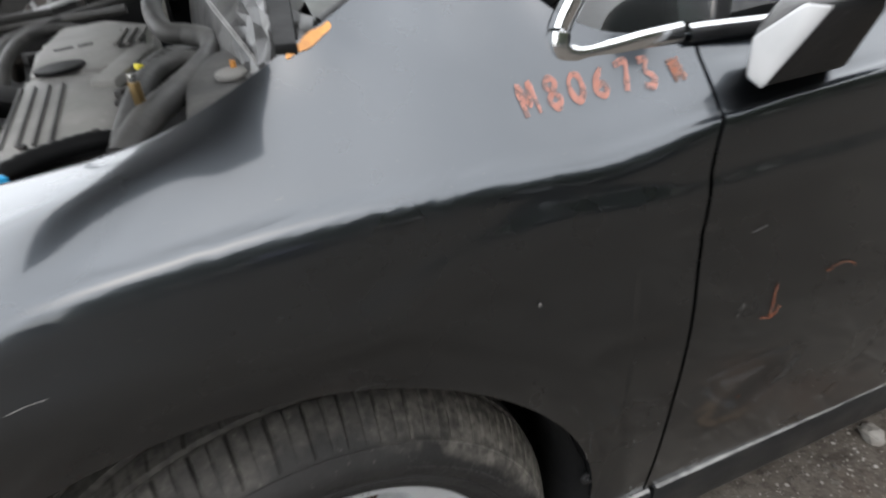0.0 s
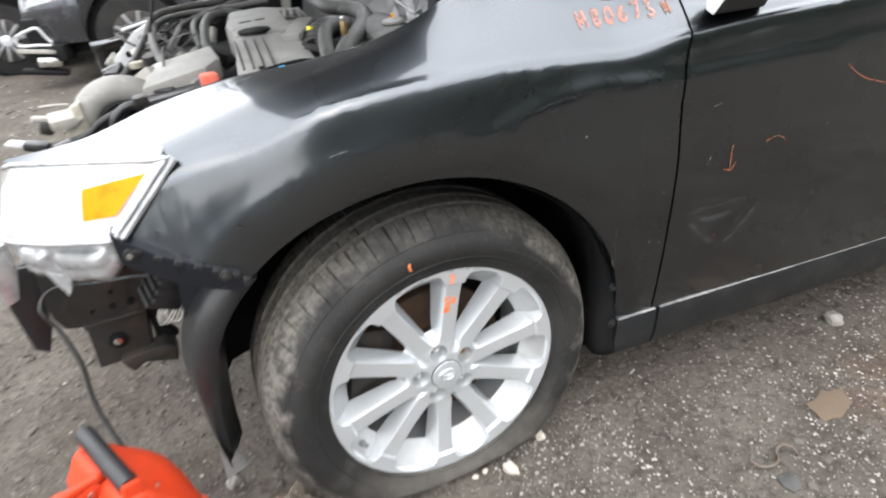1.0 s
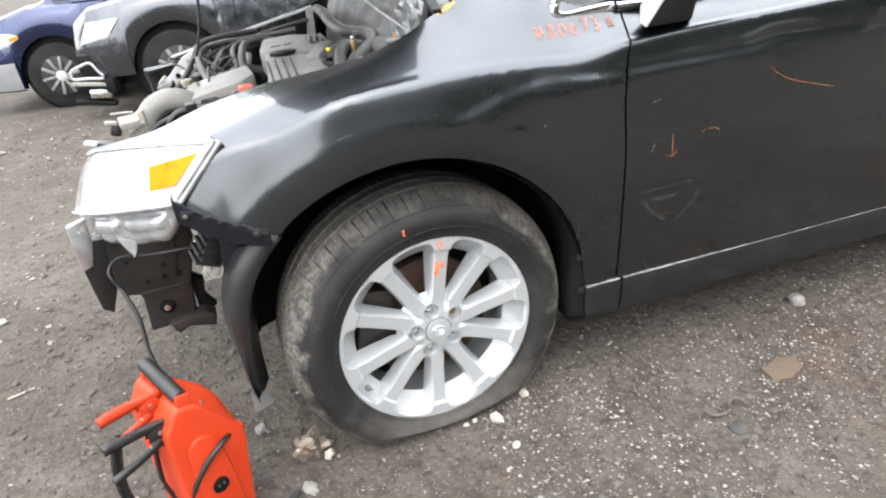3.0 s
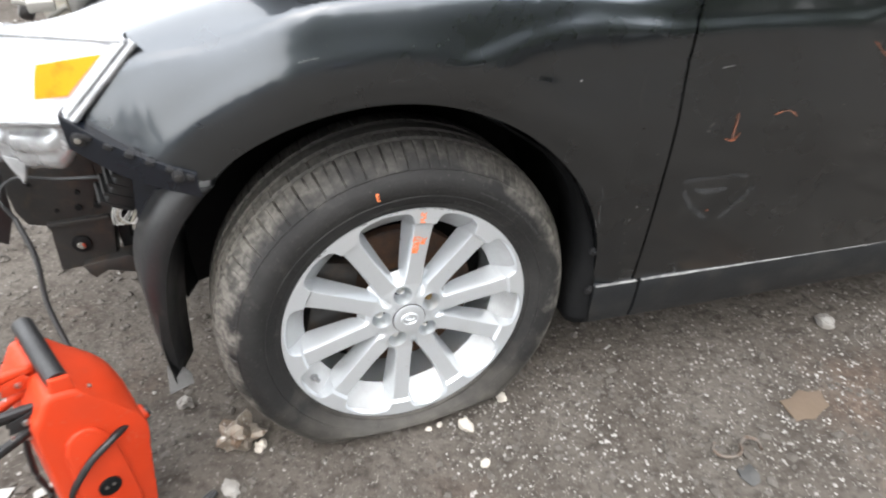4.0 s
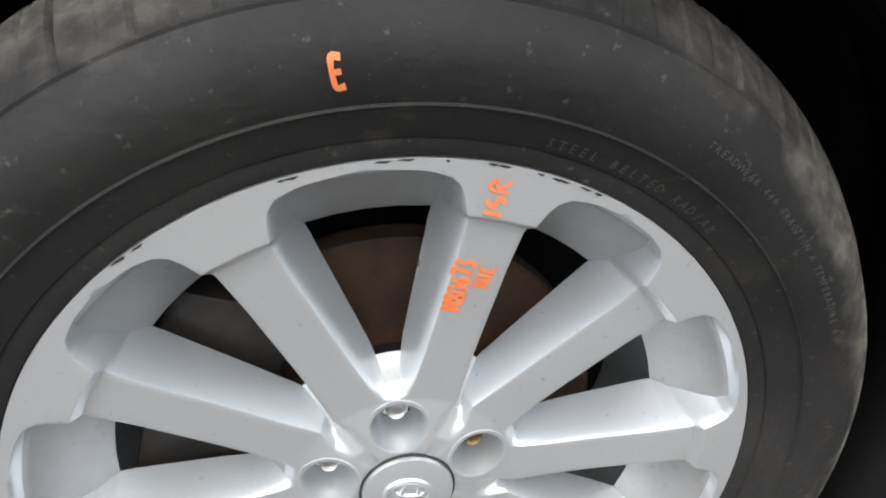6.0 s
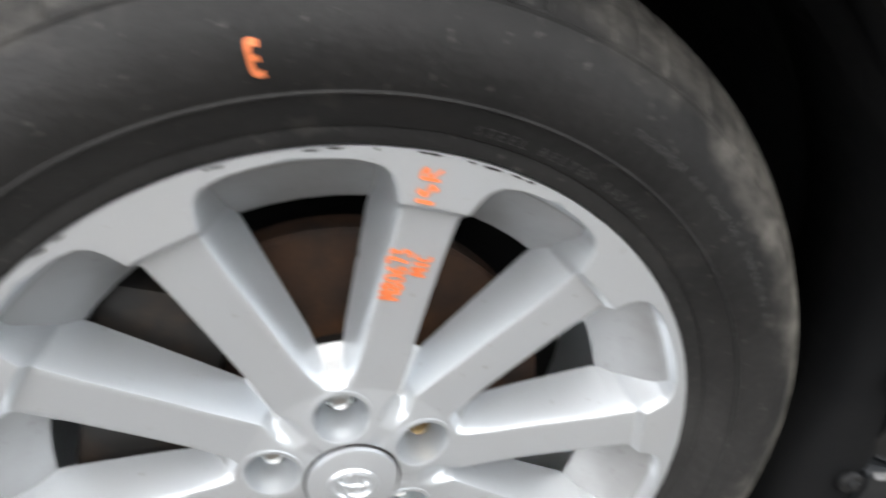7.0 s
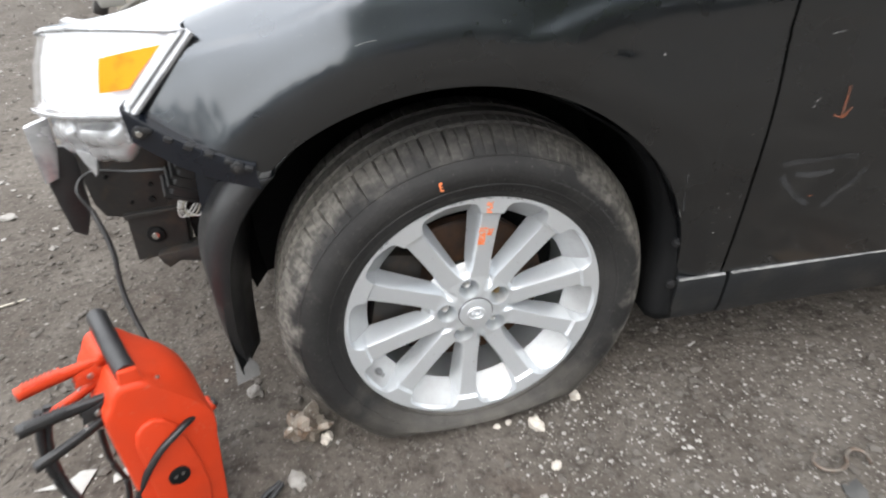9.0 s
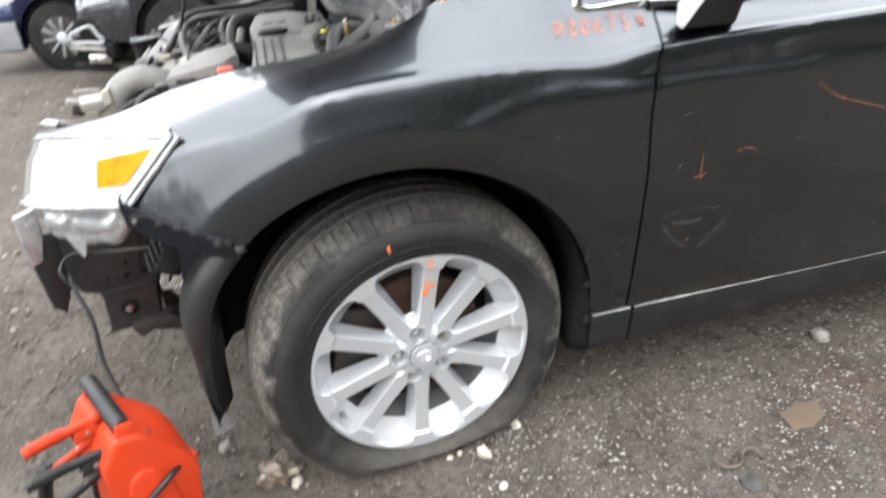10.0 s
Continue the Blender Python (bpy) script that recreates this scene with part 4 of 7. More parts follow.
def moulded(text, r0, a0, size, back=False):
    """Raised lettering that runs round the side wall."""
    bm = bmesh.new()
    a = a0
    for ch in text:
        if ch != " ":
            cd = bpy.data.curves.new("tmp", "FONT")
            cd.body, cd.size, cd.align_x = ch, size, "CENTER"
            cd.resolution_u = 1
            tmp = new("tmp", cd)
            me = bpy.data.meshes.new_from_object(tmp.evaluated_get(bpy.context.evaluated_depsgraph_get()))
            bpy.data.objects.remove(tmp)
            bpy.data.curves.remove(cd)
            own = bmesh.new()
            own.from_mesh(me)
            bpy.data.meshes.remove(me)
            place = tyre_spot(a, r0, 0.0007)
            for v in own.verts:
                v.co = place(v.co.x, v.co.y)
            bm = merged(bm, own)
        a += size * 0.78 / r0
    return part("moulded_lettering", bm, EMBOSS, tyre, smooth=False)


moulded("STEEL BELTED RADIAL", 0.2735, SPIN + radians(3), 0.0085)
moulded("TREADWEAR 440 TRACTION A TEMPERATURE A", 0.3080, SPIN + radians(18), 0.0062)

# ---- wheelhouse liner, splash guard, under-body ----
def make_liner():
    rows = []
    for a in np.linspace(radians(-112), radians(113), 60):
        r = 0.447 + 0.004 * math.sin(9 * a)
        cx, cz = -0.03, 0.312
        row = []
        for y, dr in ((-0.018, -0.004), (-0.006, -0.004), (0.004, -0.012), (0.02, -0.006), (0.12, 0.004), (0.30, 0.004), (0.36, -0.02), (0.37, -0.10), (0.37, -0.25)):
            rr = r + dr
            row.append((cx + rr * math.sin(a), y + (0.01 if a > 0.9 else 0.03), cz + rr * math.cos(a)))
        rows.append(row)
    verts, faces = sheet(rows)
    faces = [f for f in faces if np.mean([verts[i][2] for i in f]) > 0.215]
    return link_mesh("wheelhouse_liner", verts, faces, LINERVOID, car, "black plastic wheelhouse liner", sharp=60)


liner = make_liner()
rows = []
for t in np.linspace(0, 1, 30):
    z = 0.70 - 0.476 * t
    edge = ARCH[0] + ARCH[2] * math.sqrt(max(0.0, 1 - (max(0.0, z - ARCH[1]) / ARCH[3]) ** 2))
    edge = min(edge, 0.404) + 0.006
    w = 0.010 + 0.036 * ease((t - 0.15) / 0.8)
    rows.append([(edge, -0.016 + 0.020 * (1 - t), z), (edge - w * 0.25, -0.018 + 0.024 * (1 - t), z), (edge - w * 0.7, -0.012 + 0.03 * (1 - t), z - 0.002), (edge - w, 0.006 + 0.03 * (1 - t), z - 0.004), (edge - w * 0.96, 0.10, z - 0.004)])
verts, faces = sheet(rows)
guard = link_mesh("splash_guard", verts, faces, LINERVOID, car, "black plastic splash guard behind wheel", sharp=60)
solid = guard.modifiers.new("thickness", "SOLIDIFY")
solid.thickness = 0.003
for x, z in ((0.397, 0.312), (0.393, 0.412), (0.376, 0.53)):
    clip = disc(0.010, 0.006, (x, -0.016, z), (90, 0, 0), 20, 0.0015)
    clip = disc(0.0045, 0.005, (x, -0.02, z), (90, 0, 0), 16, 0.001, bm=clip)
    part("push_clip", clip, BLACK, car)


def make_front_liner():
    """The loose front half of the liner, that hangs down before the wheel."""
    rows = []
    for k, t in enumerate(np.linspace(0, 1, 26)):
        a = radians(-44 - 55 * t)
        r = 0.483 + 0.006 * math.sin(7 * t) - 0.012 * t
        cx, cz = 0.0, 0.297
        x, z = cx + r * math.sin(a), cz + r * math.cos(a)
        wide = 0.17 * (1 - t) ** 0.6 + 0.06
        flare = 0.052 * (1 - t) ** 1.2
        out = -0.015 + 0.05 * t ** 2
        rows.append([(x - flare * 1.7, out + 0.07, z - 0.03 * (1 - t)), (x - flare * 0.8, out + 0.012, z), (x, out, z), (x + 0.012, out + 0.004, z + 0.001),
                     (x + 0.02, out + wide * 0.5, z + 0.003), (x + 0.03, out + wide, z + 0.005)])
    verts, faces = sheet(rows)
    ob = link_mesh("front_liner", verts, faces, BLACK, car, "torn black plastic front liner flap", sharp=60)
    solid = ob.modifiers.new("thickness", "SOLIDIFY")
    solid.thickness = 0.003
    tab = prism([(-0.024, -0.026), (0.024, -0.022), (0.026, 0.0), (0.008, 0.030), (-0.012, 0.030)], 0.004, pose(-0.462, 0.024, 0.224, -52, 0, 20), 0.0015)
    panel = prism([(-0.452, 0.655), (-0.350, 0.665), (-0.372, 0.60), (-0.415, 0.53), (-0.450, 0.435), (-0.474, 0.425), (-0.466, 0.53)], 0.004, pose(0, 0.050, 0), 0.0015)
    part("liner_face", panel, GLOSSBLACK, ob, "smooth black liner face")
    part("liner_tab", tab, ENGINEDARK, ob, "grey torn liner tab")


make_front_liner()
# dark boxes added to keep light from passing under and through the car
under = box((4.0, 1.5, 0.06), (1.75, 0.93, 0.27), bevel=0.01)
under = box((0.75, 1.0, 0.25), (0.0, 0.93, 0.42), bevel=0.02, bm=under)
part("underbody_light_block", under, LINERVOID, car, smooth=False)

# ---- front corner: headlamp, bumper bracket, crash structure ----
def lamp_point(u, v, lift=0.0):
    """On the headlamp's lens: u from front to rear, v from the top down."""
    top, low = LAMP_A.lerp(LAMP_B, u), LAMP_D.lerp(LAMP_C, u)
    p = top.lerp(low, v)
    n = (LAMP_B - LAMP_A).cross(LAMP_D - LAMP_A).normalized()
    if n.y > 0:
        n = -n
    bulge = 0.045 * math.sin(math.pi * min(1, max(0, u))) ** 0.8 * (1 - 0.3 * v)
    p = p + n * (bulge * (0.4 + 0.6 * math.sin(math.pi * (0.15 + 0.7 * v))) + lift)
    p.z += 0.012 * math.sin(math.pi * u) * (1 - v) - 0.025 * max(0.0, 1 - u / 0.16) ** 2 * max(0.0, 1 - v / 0.35)
    return p


def lamp_patch(u0, u1, v0, v1, lift, nu=24, nv=14, slant=0.0):
    return sheet([[lamp_point(u0 + (u1 - u0) * a + slant * b, v0 + (v1 - v0) * b, lift) for a in np.linspace(0, 1, nu)] for b in np.linspace(0, 1, nv)])


rows = []
for b in np.linspace(0, 1, 16):
    row = [lamp_point(a, b, 0.004) for a in np.linspace(0, 1.0, 28)]
    row = [row[0] + Vector((0.02, 0.03, 0))] + row + [row[-1] + Vector((0.0, 0.03, 0))]
    rows.append(row)
rows = [[p + Vector((0, 0.03, -0.004)) for p in rows[0]]] + rows + [[p + Vector((0, 0.03, 0.004)) for p in rows[-1]]]
verts, faces = sheet(rows)
headlamp = link_mesh("headlamp", verts, faces, LENS, car, "hazy clear headlamp lens with white glare", sharp=50)
headlamp.visible_shadow = False
verts, faces = lamp_patch(0.01, 0.985, 0.02, 0.98, -0.012)
link_mesh("reflector", verts, faces, LAMPWHITE, headlamp, "reflector, its mirrored sky painted pale silver")
amber_rows = []
for b in np.linspace(0, 1, 10):
    amber_rows.append([lamp_point((0.70 + 0.08 * b) * (1 - a) + (0.952 - 0.02 * b) * a, (0.30 - 0.14 * a) * (1 - b) + (0.70 - 0.04 * a) * b, 0.0055) for a in np.linspace(0, 1, 14)])
verts, faces = sheet(amber_rows)
link_mesh("side_marker", verts, faces, AMBER, headlamp, "amber side marker reflector")
verts, faces = lamp_patch(0.958, 1.0, 0.0, 1.0, 0.0075, 6, 14)
link_mesh("lens_border", verts, faces, FOOTGREY, headlamp, "pale grey lens border")
edge = [lamp_point(u, 0.995, 0.006) for u in np.linspace(0.0, 1, 12)] + [lamp_point(0.995, v, 0.006) for v in np.linspace(0.9, 0, 9)] + [lamp_point(u, 0.005, 0.006) for u in np.linspace(0.95, 0.1, 12)]
# an added tube covers the dark wedge between lamp and fender
part("lamp_gap_filler", tube([lamp_point(1.0, v, 0.003) + Vector((0.007, 0.0, -0.003)) for v in np.linspace(0.0, 1.0, 9)], 0.0065, 8, 3), LAMPGREY, headlamp, "grey filler tube between lamp and wing")
part("lens_edge", tube(edge, 0.0045, 8, 3), LAMPGREY, headlamp, "grey lens rim")

# the cloudy grey housing under the lens, torn open at its foot
rows = []
for b in np.linspace(0, 1, 14):
    row = []
    for a in np.linspace(0, 1, 40):
        p = lamp_point(0.03 + 0.94 * a, 1.0, 0.0)
        reach = 0.088 * min(1.0, (a / 0.16) ** 0.5, ((1 - a) / 0.14) ** 0.5)
        block = 0.017 * (ease((a - 0.16) / 0.05) - ease((a - 0.42) / 0.05) + ease((a - 0.52) / 0.05) - ease((a - 0.86) / 0.05))
        inward = 0.022 * ease(b / 0.18) - block * (ease((b - 0.25) / 0.12) - 0.5 * ease((b - 0.55) / 0.10)) + 0.012 * ease((b - 0.8) / 0.2)
        ragged = 0.007 * noise.noise((a * 9, 2.0, 0.0)) * ease((b - 0.7) / 0.3)
        row.append(p + Vector((0.35 * inward, inward, -reach * b + ragged)))
    rows.append(row)
verts, faces = sheet(rows)
lower = link_mesh("lower_housing", verts, faces, LAMPGREY, headlamp, "broken cloudy grey lower lamp housing", sharp=60)
solid = lower.modifiers.new("thickness", "SOLIDIFY")
solid.thickness = 0.003
base = lamp_point(0.50, 1.0, 0.0)
part("torn_tab", prism([(-0.03, 0.012), (0.035, 0.016), (0.022, -0.012), (0.006, -0.034), (-0.012, -0.014)], 0.004, Matrix.Translation(base + Vector((0.0, 0.02, -0.088))) @ pose(0, 0, 0, 0, 0, -40), 0.0012), LAMPGREY, headlamp, "torn pale plastic tab")

# the black bar that carried the bumper's end, under the fender's edge
rows = []
for t in np.linspace(0, 1, 30):
    x = -0.512 + 0.172 * t
    zt = 0.776 - 0.098 * t - 0.010 * math.sin(math.pi * t)
    y = float(np.interp(x, [-0.52, -0.45, -0.33], [0.0, -0.022, -0.034])) - 0.004
    h = 0.052 - 0.012 * t
    rows.append([(x, y + 0.03, zt + 0.004), (x, y - 0.004, zt + 0.002), (x, y - 0.006, zt - 0.006), (x, y - 0.003, zt - h * 0.5), (x, y, zt - h), (x, y + 0.025, zt - h - 0.004)])
verts, faces = sheet(rows)
bar = link_mesh("bumper_bracket", verts, faces, GLOSSBLACK, car, "shiny black bumper mounting bar")
for x, z in ((-0.492, 0.742), (-0.366, 0.680)):
    y = float(np.interp(x, [-0.52, -0.45, -0.33], [0.0, -0.022, -0.034]))
    part("screw_boss", disc(0.010, 0.012, (x, y - 0.010, z), (90, 0, 0), 20, 0.002), BLACK, bar)
    part("screw", disc(0.0048, 0.006, (x, y - 0.0165, z), (90, 0, 0), 12, 0.001), BRIGHTSTEEL if x < -0.45 else STEEL, bar)
for k in range(6):
    x = -0.48 + 0.026 * k
    y = float(np.interp(x, [-0.52, -0.45, -0.33], [0.0, -0.022, -0.034]))
    part("clip_tooth", box((0.012, 0.014, 0.008), (x, y - 0.008, 0.773 - 0.098 * (x + 0.515) / 0.188 - 0.010), (0, 28, 0), 0.002), BLACK, bar)

MEMBER = [(-0.790, 0.575), (-0.72, 0.600), (-0.56, 0.615), (-0.56, 0.52), (-0.590, 0.42), (-0.600, 0.37), (-0.612, 0.287), (-0.672, 0.281), (-0.735, 0.276), (-0.728, 0.394), (-0.767, 0.402), (-0.782, 0.435)]
crash = part("side_member", prism(MEMBER, 0.05, Matrix.Translation((0, 0.40, 0)), 0.005), STEEL, car, "dark bare metal side member behind missing bumper")
part("pressed_panel", prism([(-0.755, 0.555), (-0.60, 0.575), (-0.605, 0.50), (-0.63, 0.418), (-0.72, 0.412), (-0.755, 0.44)], 0.008, Matrix.Translation((0, 0.3965, 0)), 0.0025), STEEL, crash)
part("flange", prism([(-0.79, 0.572), (-0.56, 0.612), (-0.56, 0.628), (-0.79, 0.590)], 0.03, Matrix.Translation((0, 0.375, 0)), 0.004), STEEL, crash, "bent dark steel flange")
part("step_rib", prism([(-0.728, 0.405), (-0.60, 0.412), (-0.60, 0.402), (-0.728, 0.392)], 0.018, Matrix.Translation((0, 0.388, 0)), 0.003), STEEL, crash)
part("tow_bracket", prism([(-0.68, 0.300), (-0.58, 0.315), (-0.556, 0.30), (-0.560, 0.262), (-0.63, 0.280), (-0.66, 0.262), (-0.672, 0.278)], 0.05, Matrix.Translation((0, 0.37, 0)), 0.005), STEEL, crash, "dark tow bracket")
part("rear_stay", prism([(-0.60, 0.42), (-0.567, 0.39), (-0.575, 0.34), (-0.55, 0.30), (-0.60, 0.29)], 0.03, Matrix.Translation((0, 0.42, 0)), 0.004), LINERVOID, crash)
part("hole_rim", disc(0.021, 0.006, (-0.674, 0.397, 0.343), (90, 0, 0), 24, 0.002), LINERVOID, crash)
part("bolt", disc(0.010, 0.012, (-0.674, 0.394, 0.343), (90, 0, 0), 6, 0.001), BRIGHTSTEEL, crash)
# near-black discs paint the shade of holes; the plate is not pierced
for x, z, r in ((-0.649, 0.472, 0.005), (-0.656, 0.436, 0.007), (-0.617, 0.438, 0.008), (-0.70, 0.433, 0.004), (-0.735, 0.50, 0.004)):
    part("bolt_hole_disc", disc(r, 0.006, (x, 0.395, z), (90, 0, 0), 20), LINERVOID, crash)
plate = prism([(-0.775, 0.605), (-0.812, 0.530), (-0.806, 0.417), (-0.783, 0.397), (-0.757, 0.457), (-0.745, 0.60)], 0.012, pose(-0.25, -0.08, 0, 0, 0, 20), 0.003)
bmesh.ops.translate(plate, verts=plate.verts, vec=Vector((-0.785, 0.335, 0.5)) - Vector((sum(v.co.x for v in plate.verts), sum(v.co.y for v in plate.verts), sum(v.co.z for v in plate.verts))) / len(plate.verts))
part("duct_panel", plate, BLACK, car, "bent black plastic duct panel")
lip = prism([(-0.020, 0.085), (0.026, 0.095), (0.022, 0.03), (0.004, -0.030), (-0.024, -0.036)], 0.02, pose(-0.792, 0.318, 0.57, 0, 0, 25), 0.005)
part("torn_fascia_piece", lip, LAMPGREY, car, "torn pale grey fascia remnant")
part("hidden_beam", box((0.10, 1.05, 0.10), (-0.72, 0.98, 0.48), (0, 0, 0), 0.015), STEEL, car, "dark bumper beam")
conn = box((0.05, 0.06, 0.075), (-0.478, 0.10, 0.615), (10, 30, 20), 0.006)
for k in range(4):
    conn = box((0.052, 0.064, 0.006), (-0.471 - 0.010 * k, 0.098, 0.640 - 0.016 * k), (10, 30, 20), bm=conn)
connector = part("harness_connector", conn, BLACK, car, "ribbed grey-black harness connector")
for k, mat in enumerate((LABEL, LABEL, TAN, LABEL)):
    w = tube([(-0.498 + 0.006 * k, 0.09, 0.585), (-0.508 + 0.004 * k, 0.085, 0.56), (-0.505 + 0.009 * k, 0.09, 0.54), (-0.475 + 0.004 * k, 0.10, 0.57), (-0.465, 0.11, 0.60)], 0.0014, 6)
    part("wire", w, mat, connector)
part("wire", tube([(-0.738, 0.285, 0.475), (-0.757, 0.30, 0.52), (-0.73, 0.325, 0.545), (-0.66, 0.34, 0.530), (-0.58, 0.32, 0.535), (-0.52, 0.25, 0.56)], 0.004, 8), BLACK, car)

# ---- window corner, mirror, pillar, windscreen, cabin shell ----

def on_belt(x):
    """The foot of the side glass."""
    c = section(x)[-1]
    return Vector((x, c[0], c[1]))


def make_chrome():
    corner = [(0.392, 0.058, 1.055), (0.374, 0.055, 1.028), (0.372, 0.052, 1.008), (0.388, 0.050, 0.998), (0.42, 0.048, 0.998), (0.47, 0.046, 1.002), (0.514, 0.044, 1.004)]
    back = [(x, float(on_belt(x).y) - 0.004, float(on_belt(x).z) + 0.004) for x in (0.520, 0.7, 0.9, 1.2, 1.6)]
    up = [(0.392, 0.058, 1.055), (0.44, 0.085, 1.11), (0.55, 0.14, 1.22), (0.72, 0.22, 1.36), (0.95, 0.30, 1.46)]
    for name, pts in (("corner_trim", corner), ("belt_trim", back), ("pillar_trim", up)):
        rows = []
        line = smooth_line(pts, 8)
        for n, p in enumerate(line):
            d = (line[min(n + 1, len(line) - 1)] - line[max(n - 1, 0)]).normalized()
            out = Vector((0, -1, 0.35)).normalized()
            across = d.cross(out).normalized()
            if across.dot(Vector((0.3, 0, 1))) < 0:
                across = -across
            wide = 0.010
            rows.append([p + across * wide * s + out * o for s, o in ((-1.1, -0.006), (-1.0, 0.003), (-0.5, 0.007), (0.5, 0.008), (1.0, 0.004), (1.1, -0.006))])
        verts, faces = sheet(rows)
        link_mesh(name, verts, faces, CHROME, car, "weathered chrome window trim")


make_chrome()
rows = []
for x in np.linspace(0.40, 1.62, 24):
    a = Vector((x, float(np.interp(x, [0.40, 0.52, 1.6], [0.058, 0.056, 0.052])), float(np.interp(x, [0.38, 0.52, 1.62], [1.01, 1.008, 1.055]))))
    top = float(np.interp(x, [0.40, 0.55, 0.72, 0.95, 1.62], [1.06, 1.215, 1.355, 1.455, 1.50]))
    rows.append([a.lerp(Vector((x, a.y + (top - a.z) * 0.52, top)), t) for t in np.linspace(0, 1, 8)])
verts, faces = sheet(rows)
glass = link_mesh("side_window", verts, faces, TINTED, car, "dark side window glass")
glass.visible_shadow = False
divider = prism([(0, 0), (0.022, 0), (0.10, 0.20), (0.08, 0.20)], 0.02, Matrix.Translation((0.565, 0.05, 1.008)) @ pose(0, 0, 0, -27.5, 0, 0), 0.002)
part("quarter_bar", divider, BLACK, car, "black quarter window bar")

# A-pillar, windscreen, roof and the rest of the shell
def shell_sheet(name, pts, mat, label=""):
    verts, faces = sheet(pts)
    ob = link_mesh(name, verts, faces, mat, car, label, sharp=60)
    solid = ob.modifiers.new("thickness", "SOLIDIFY")
    solid.thickness, solid.offset = 0.02, -1
    return ob


foot = [Vector(p) for p in ((0.285, 0.190, 1.140), (0.33, 0.205, 1.170), (0.5, 0.24, 1.27), (0.8, 0.34, 1.41), (1.05, 0.40, 1.49))]
outer = [Vector(p) for p in ((0.318, 0.146, 1.110), (0.378, 0.080, 1.046), (0.545, 0.142, 1.225), (0.72, 0.225, 1.37), (0.97, 0.305, 1.475))]
a_line, b_line = smooth_line(foot, 6), smooth_line(outer, 6)
shell_sheet("windscreen_pillar", [[p.lerp(q, t) + Vector((0, 0, 0.006 * math.sin(math.pi * t))) for t in np.linspace(0, 1, 6)] for p, q in zip(a_line, b_line)], PAINT, "dark grey windscreen pillar")
MID = 0.93
rows = []
for p in [Vector((0.18, 0.165, 1.072)), Vector((0.235, 0.178, 1.106))] + list(a_line):
    mirror_p = Vector((p.x, 2 * MID - p.y, p.z))
    rows.append([p.lerp(mirror_p, t) + Vector((-(0.10 if p.x > 0.25 else 0.05) * math.sin(math.pi * t), 0, 0.015 * math.sin(math.pi * t) - 0.004)) for t in np.linspace(0, 1, 16)])
verts, faces = sheet(rows)
screen = link_mesh("windscreen", verts, faces, GLASS, car, "windscreen glass that mirrors the sky")
screen.visible_shadow = False
roof_rows = []
for x in np.linspace(1.05, 3.5, 22):
    z = 1.49 + 0.06 * math.sin(math.pi * (x - 1.05) / 2.6) - 0.05 * max(0, x - 2.6)
    y0 = 0.40 - 0.08 * min(1, (x - 1.05) / 0.5)
    roof_rows.append([(x, y0 + (2 * (MID - y0)) * t, z + 0.05 * math.sin(math.pi * t)) for t in np.linspace(0, 1, 12)])
shell_sheet("roof", roof_rows, PAINT)
for sign, name in ((1, "rear_side"), (-1, "far_side")):
    rows = []
    for x in np.linspace(1.6225 if sign > 0 else 0.35, 3.6, 30):
        c = section_curve(min(x, 1.7))
        tuck = 0.10 * max(0, (x - 3.0) / 0.6) ** 2
        ys, zs = c[::6, 0] + tuck, c[::6, 1]
        top = roof_rows[int(np.clip((x - 1.05) / 2.45 * 21, 0, 21))][0]
        row = [(x, y, z) for y, z in zip(ys, zs)]
        if x > 1.0:
            row += [(x, row[-1][1] + (top[1] - row[-1][1]) * t, row[-1][2] + (top[2] - row[-1][2]) * t) for t in (0.3, 0.6, 1.0)]
        else:
            row += [row[-1]] * 3
        rows.append(row if sign > 0 else [(px, 2 * MID - py, pz) for px, py, pz in row])
    shell_sheet(name, rows, PAINT)
far = []
for x in np.linspace(-0.72, 0.36, 24):
    c = section_curve(x)
    far.append([(x, 2 * MID - y, z) for y, z in c[20::7]])
shell_sheet("far_fender", far, PAINT, "dark grey far fender")
shell_sheet("tail", [[(3.55 + 0.12 * math.sin(math.pi * b), 0.06 + 1.74 * a, 0.3 + 1.15 * b) for a in np.linspace(0, 1, 8)] for b in np.linspace(0, 1, 8)], PAINT)

rear = part("rear_tyre", disc(0.36, 0.22, (2.775, 0.11, 0.36), (90, 0, 0), 64, 0.03), PLAINRUBBER, car)
part("rear_rim", disc(0.255, 0.02, (2.775, -0.002, 0.36), (90, 0, 0), 48, 0.006), ALLOY, rear)
interior = box((1.9, 1.5, 0.75), (1.75, MID, 0.72), bevel=0.05)
part("cabin_floor", interior, LINERVOID, car)
firewall = box((0.05, 1.55, 0.30), (0.37, MID, 0.88), bevel=0.01)
part("firewall", firewall, ENGINEDARK, car)

# mirror: a foot on the door and a black head
foot_pts = [(0.537, -0.030, 1.008), (0.535, -0.033, 0.971), (0.542, -0.048, 0.961), (0.581, -0.074, 1.037), (0.564, -0.058, 1.040), (0.659, -0.046, 0.961), (0.650, -0.078, 1.026), (0.662, -0.07, 1.05)]
foot_bm = bmesh.new()
for x, y, z in foot_pts:
    foot_bm.verts.new((x, y, z))
    foot_bm.verts.new((x + 0.035, 0.0, z - 0.004))
bmesh.ops.convex_hull(foot_bm, input=foot_bm.verts)
bmesh.ops.recalc_face_normals(foot_bm, faces=foot_bm.faces)
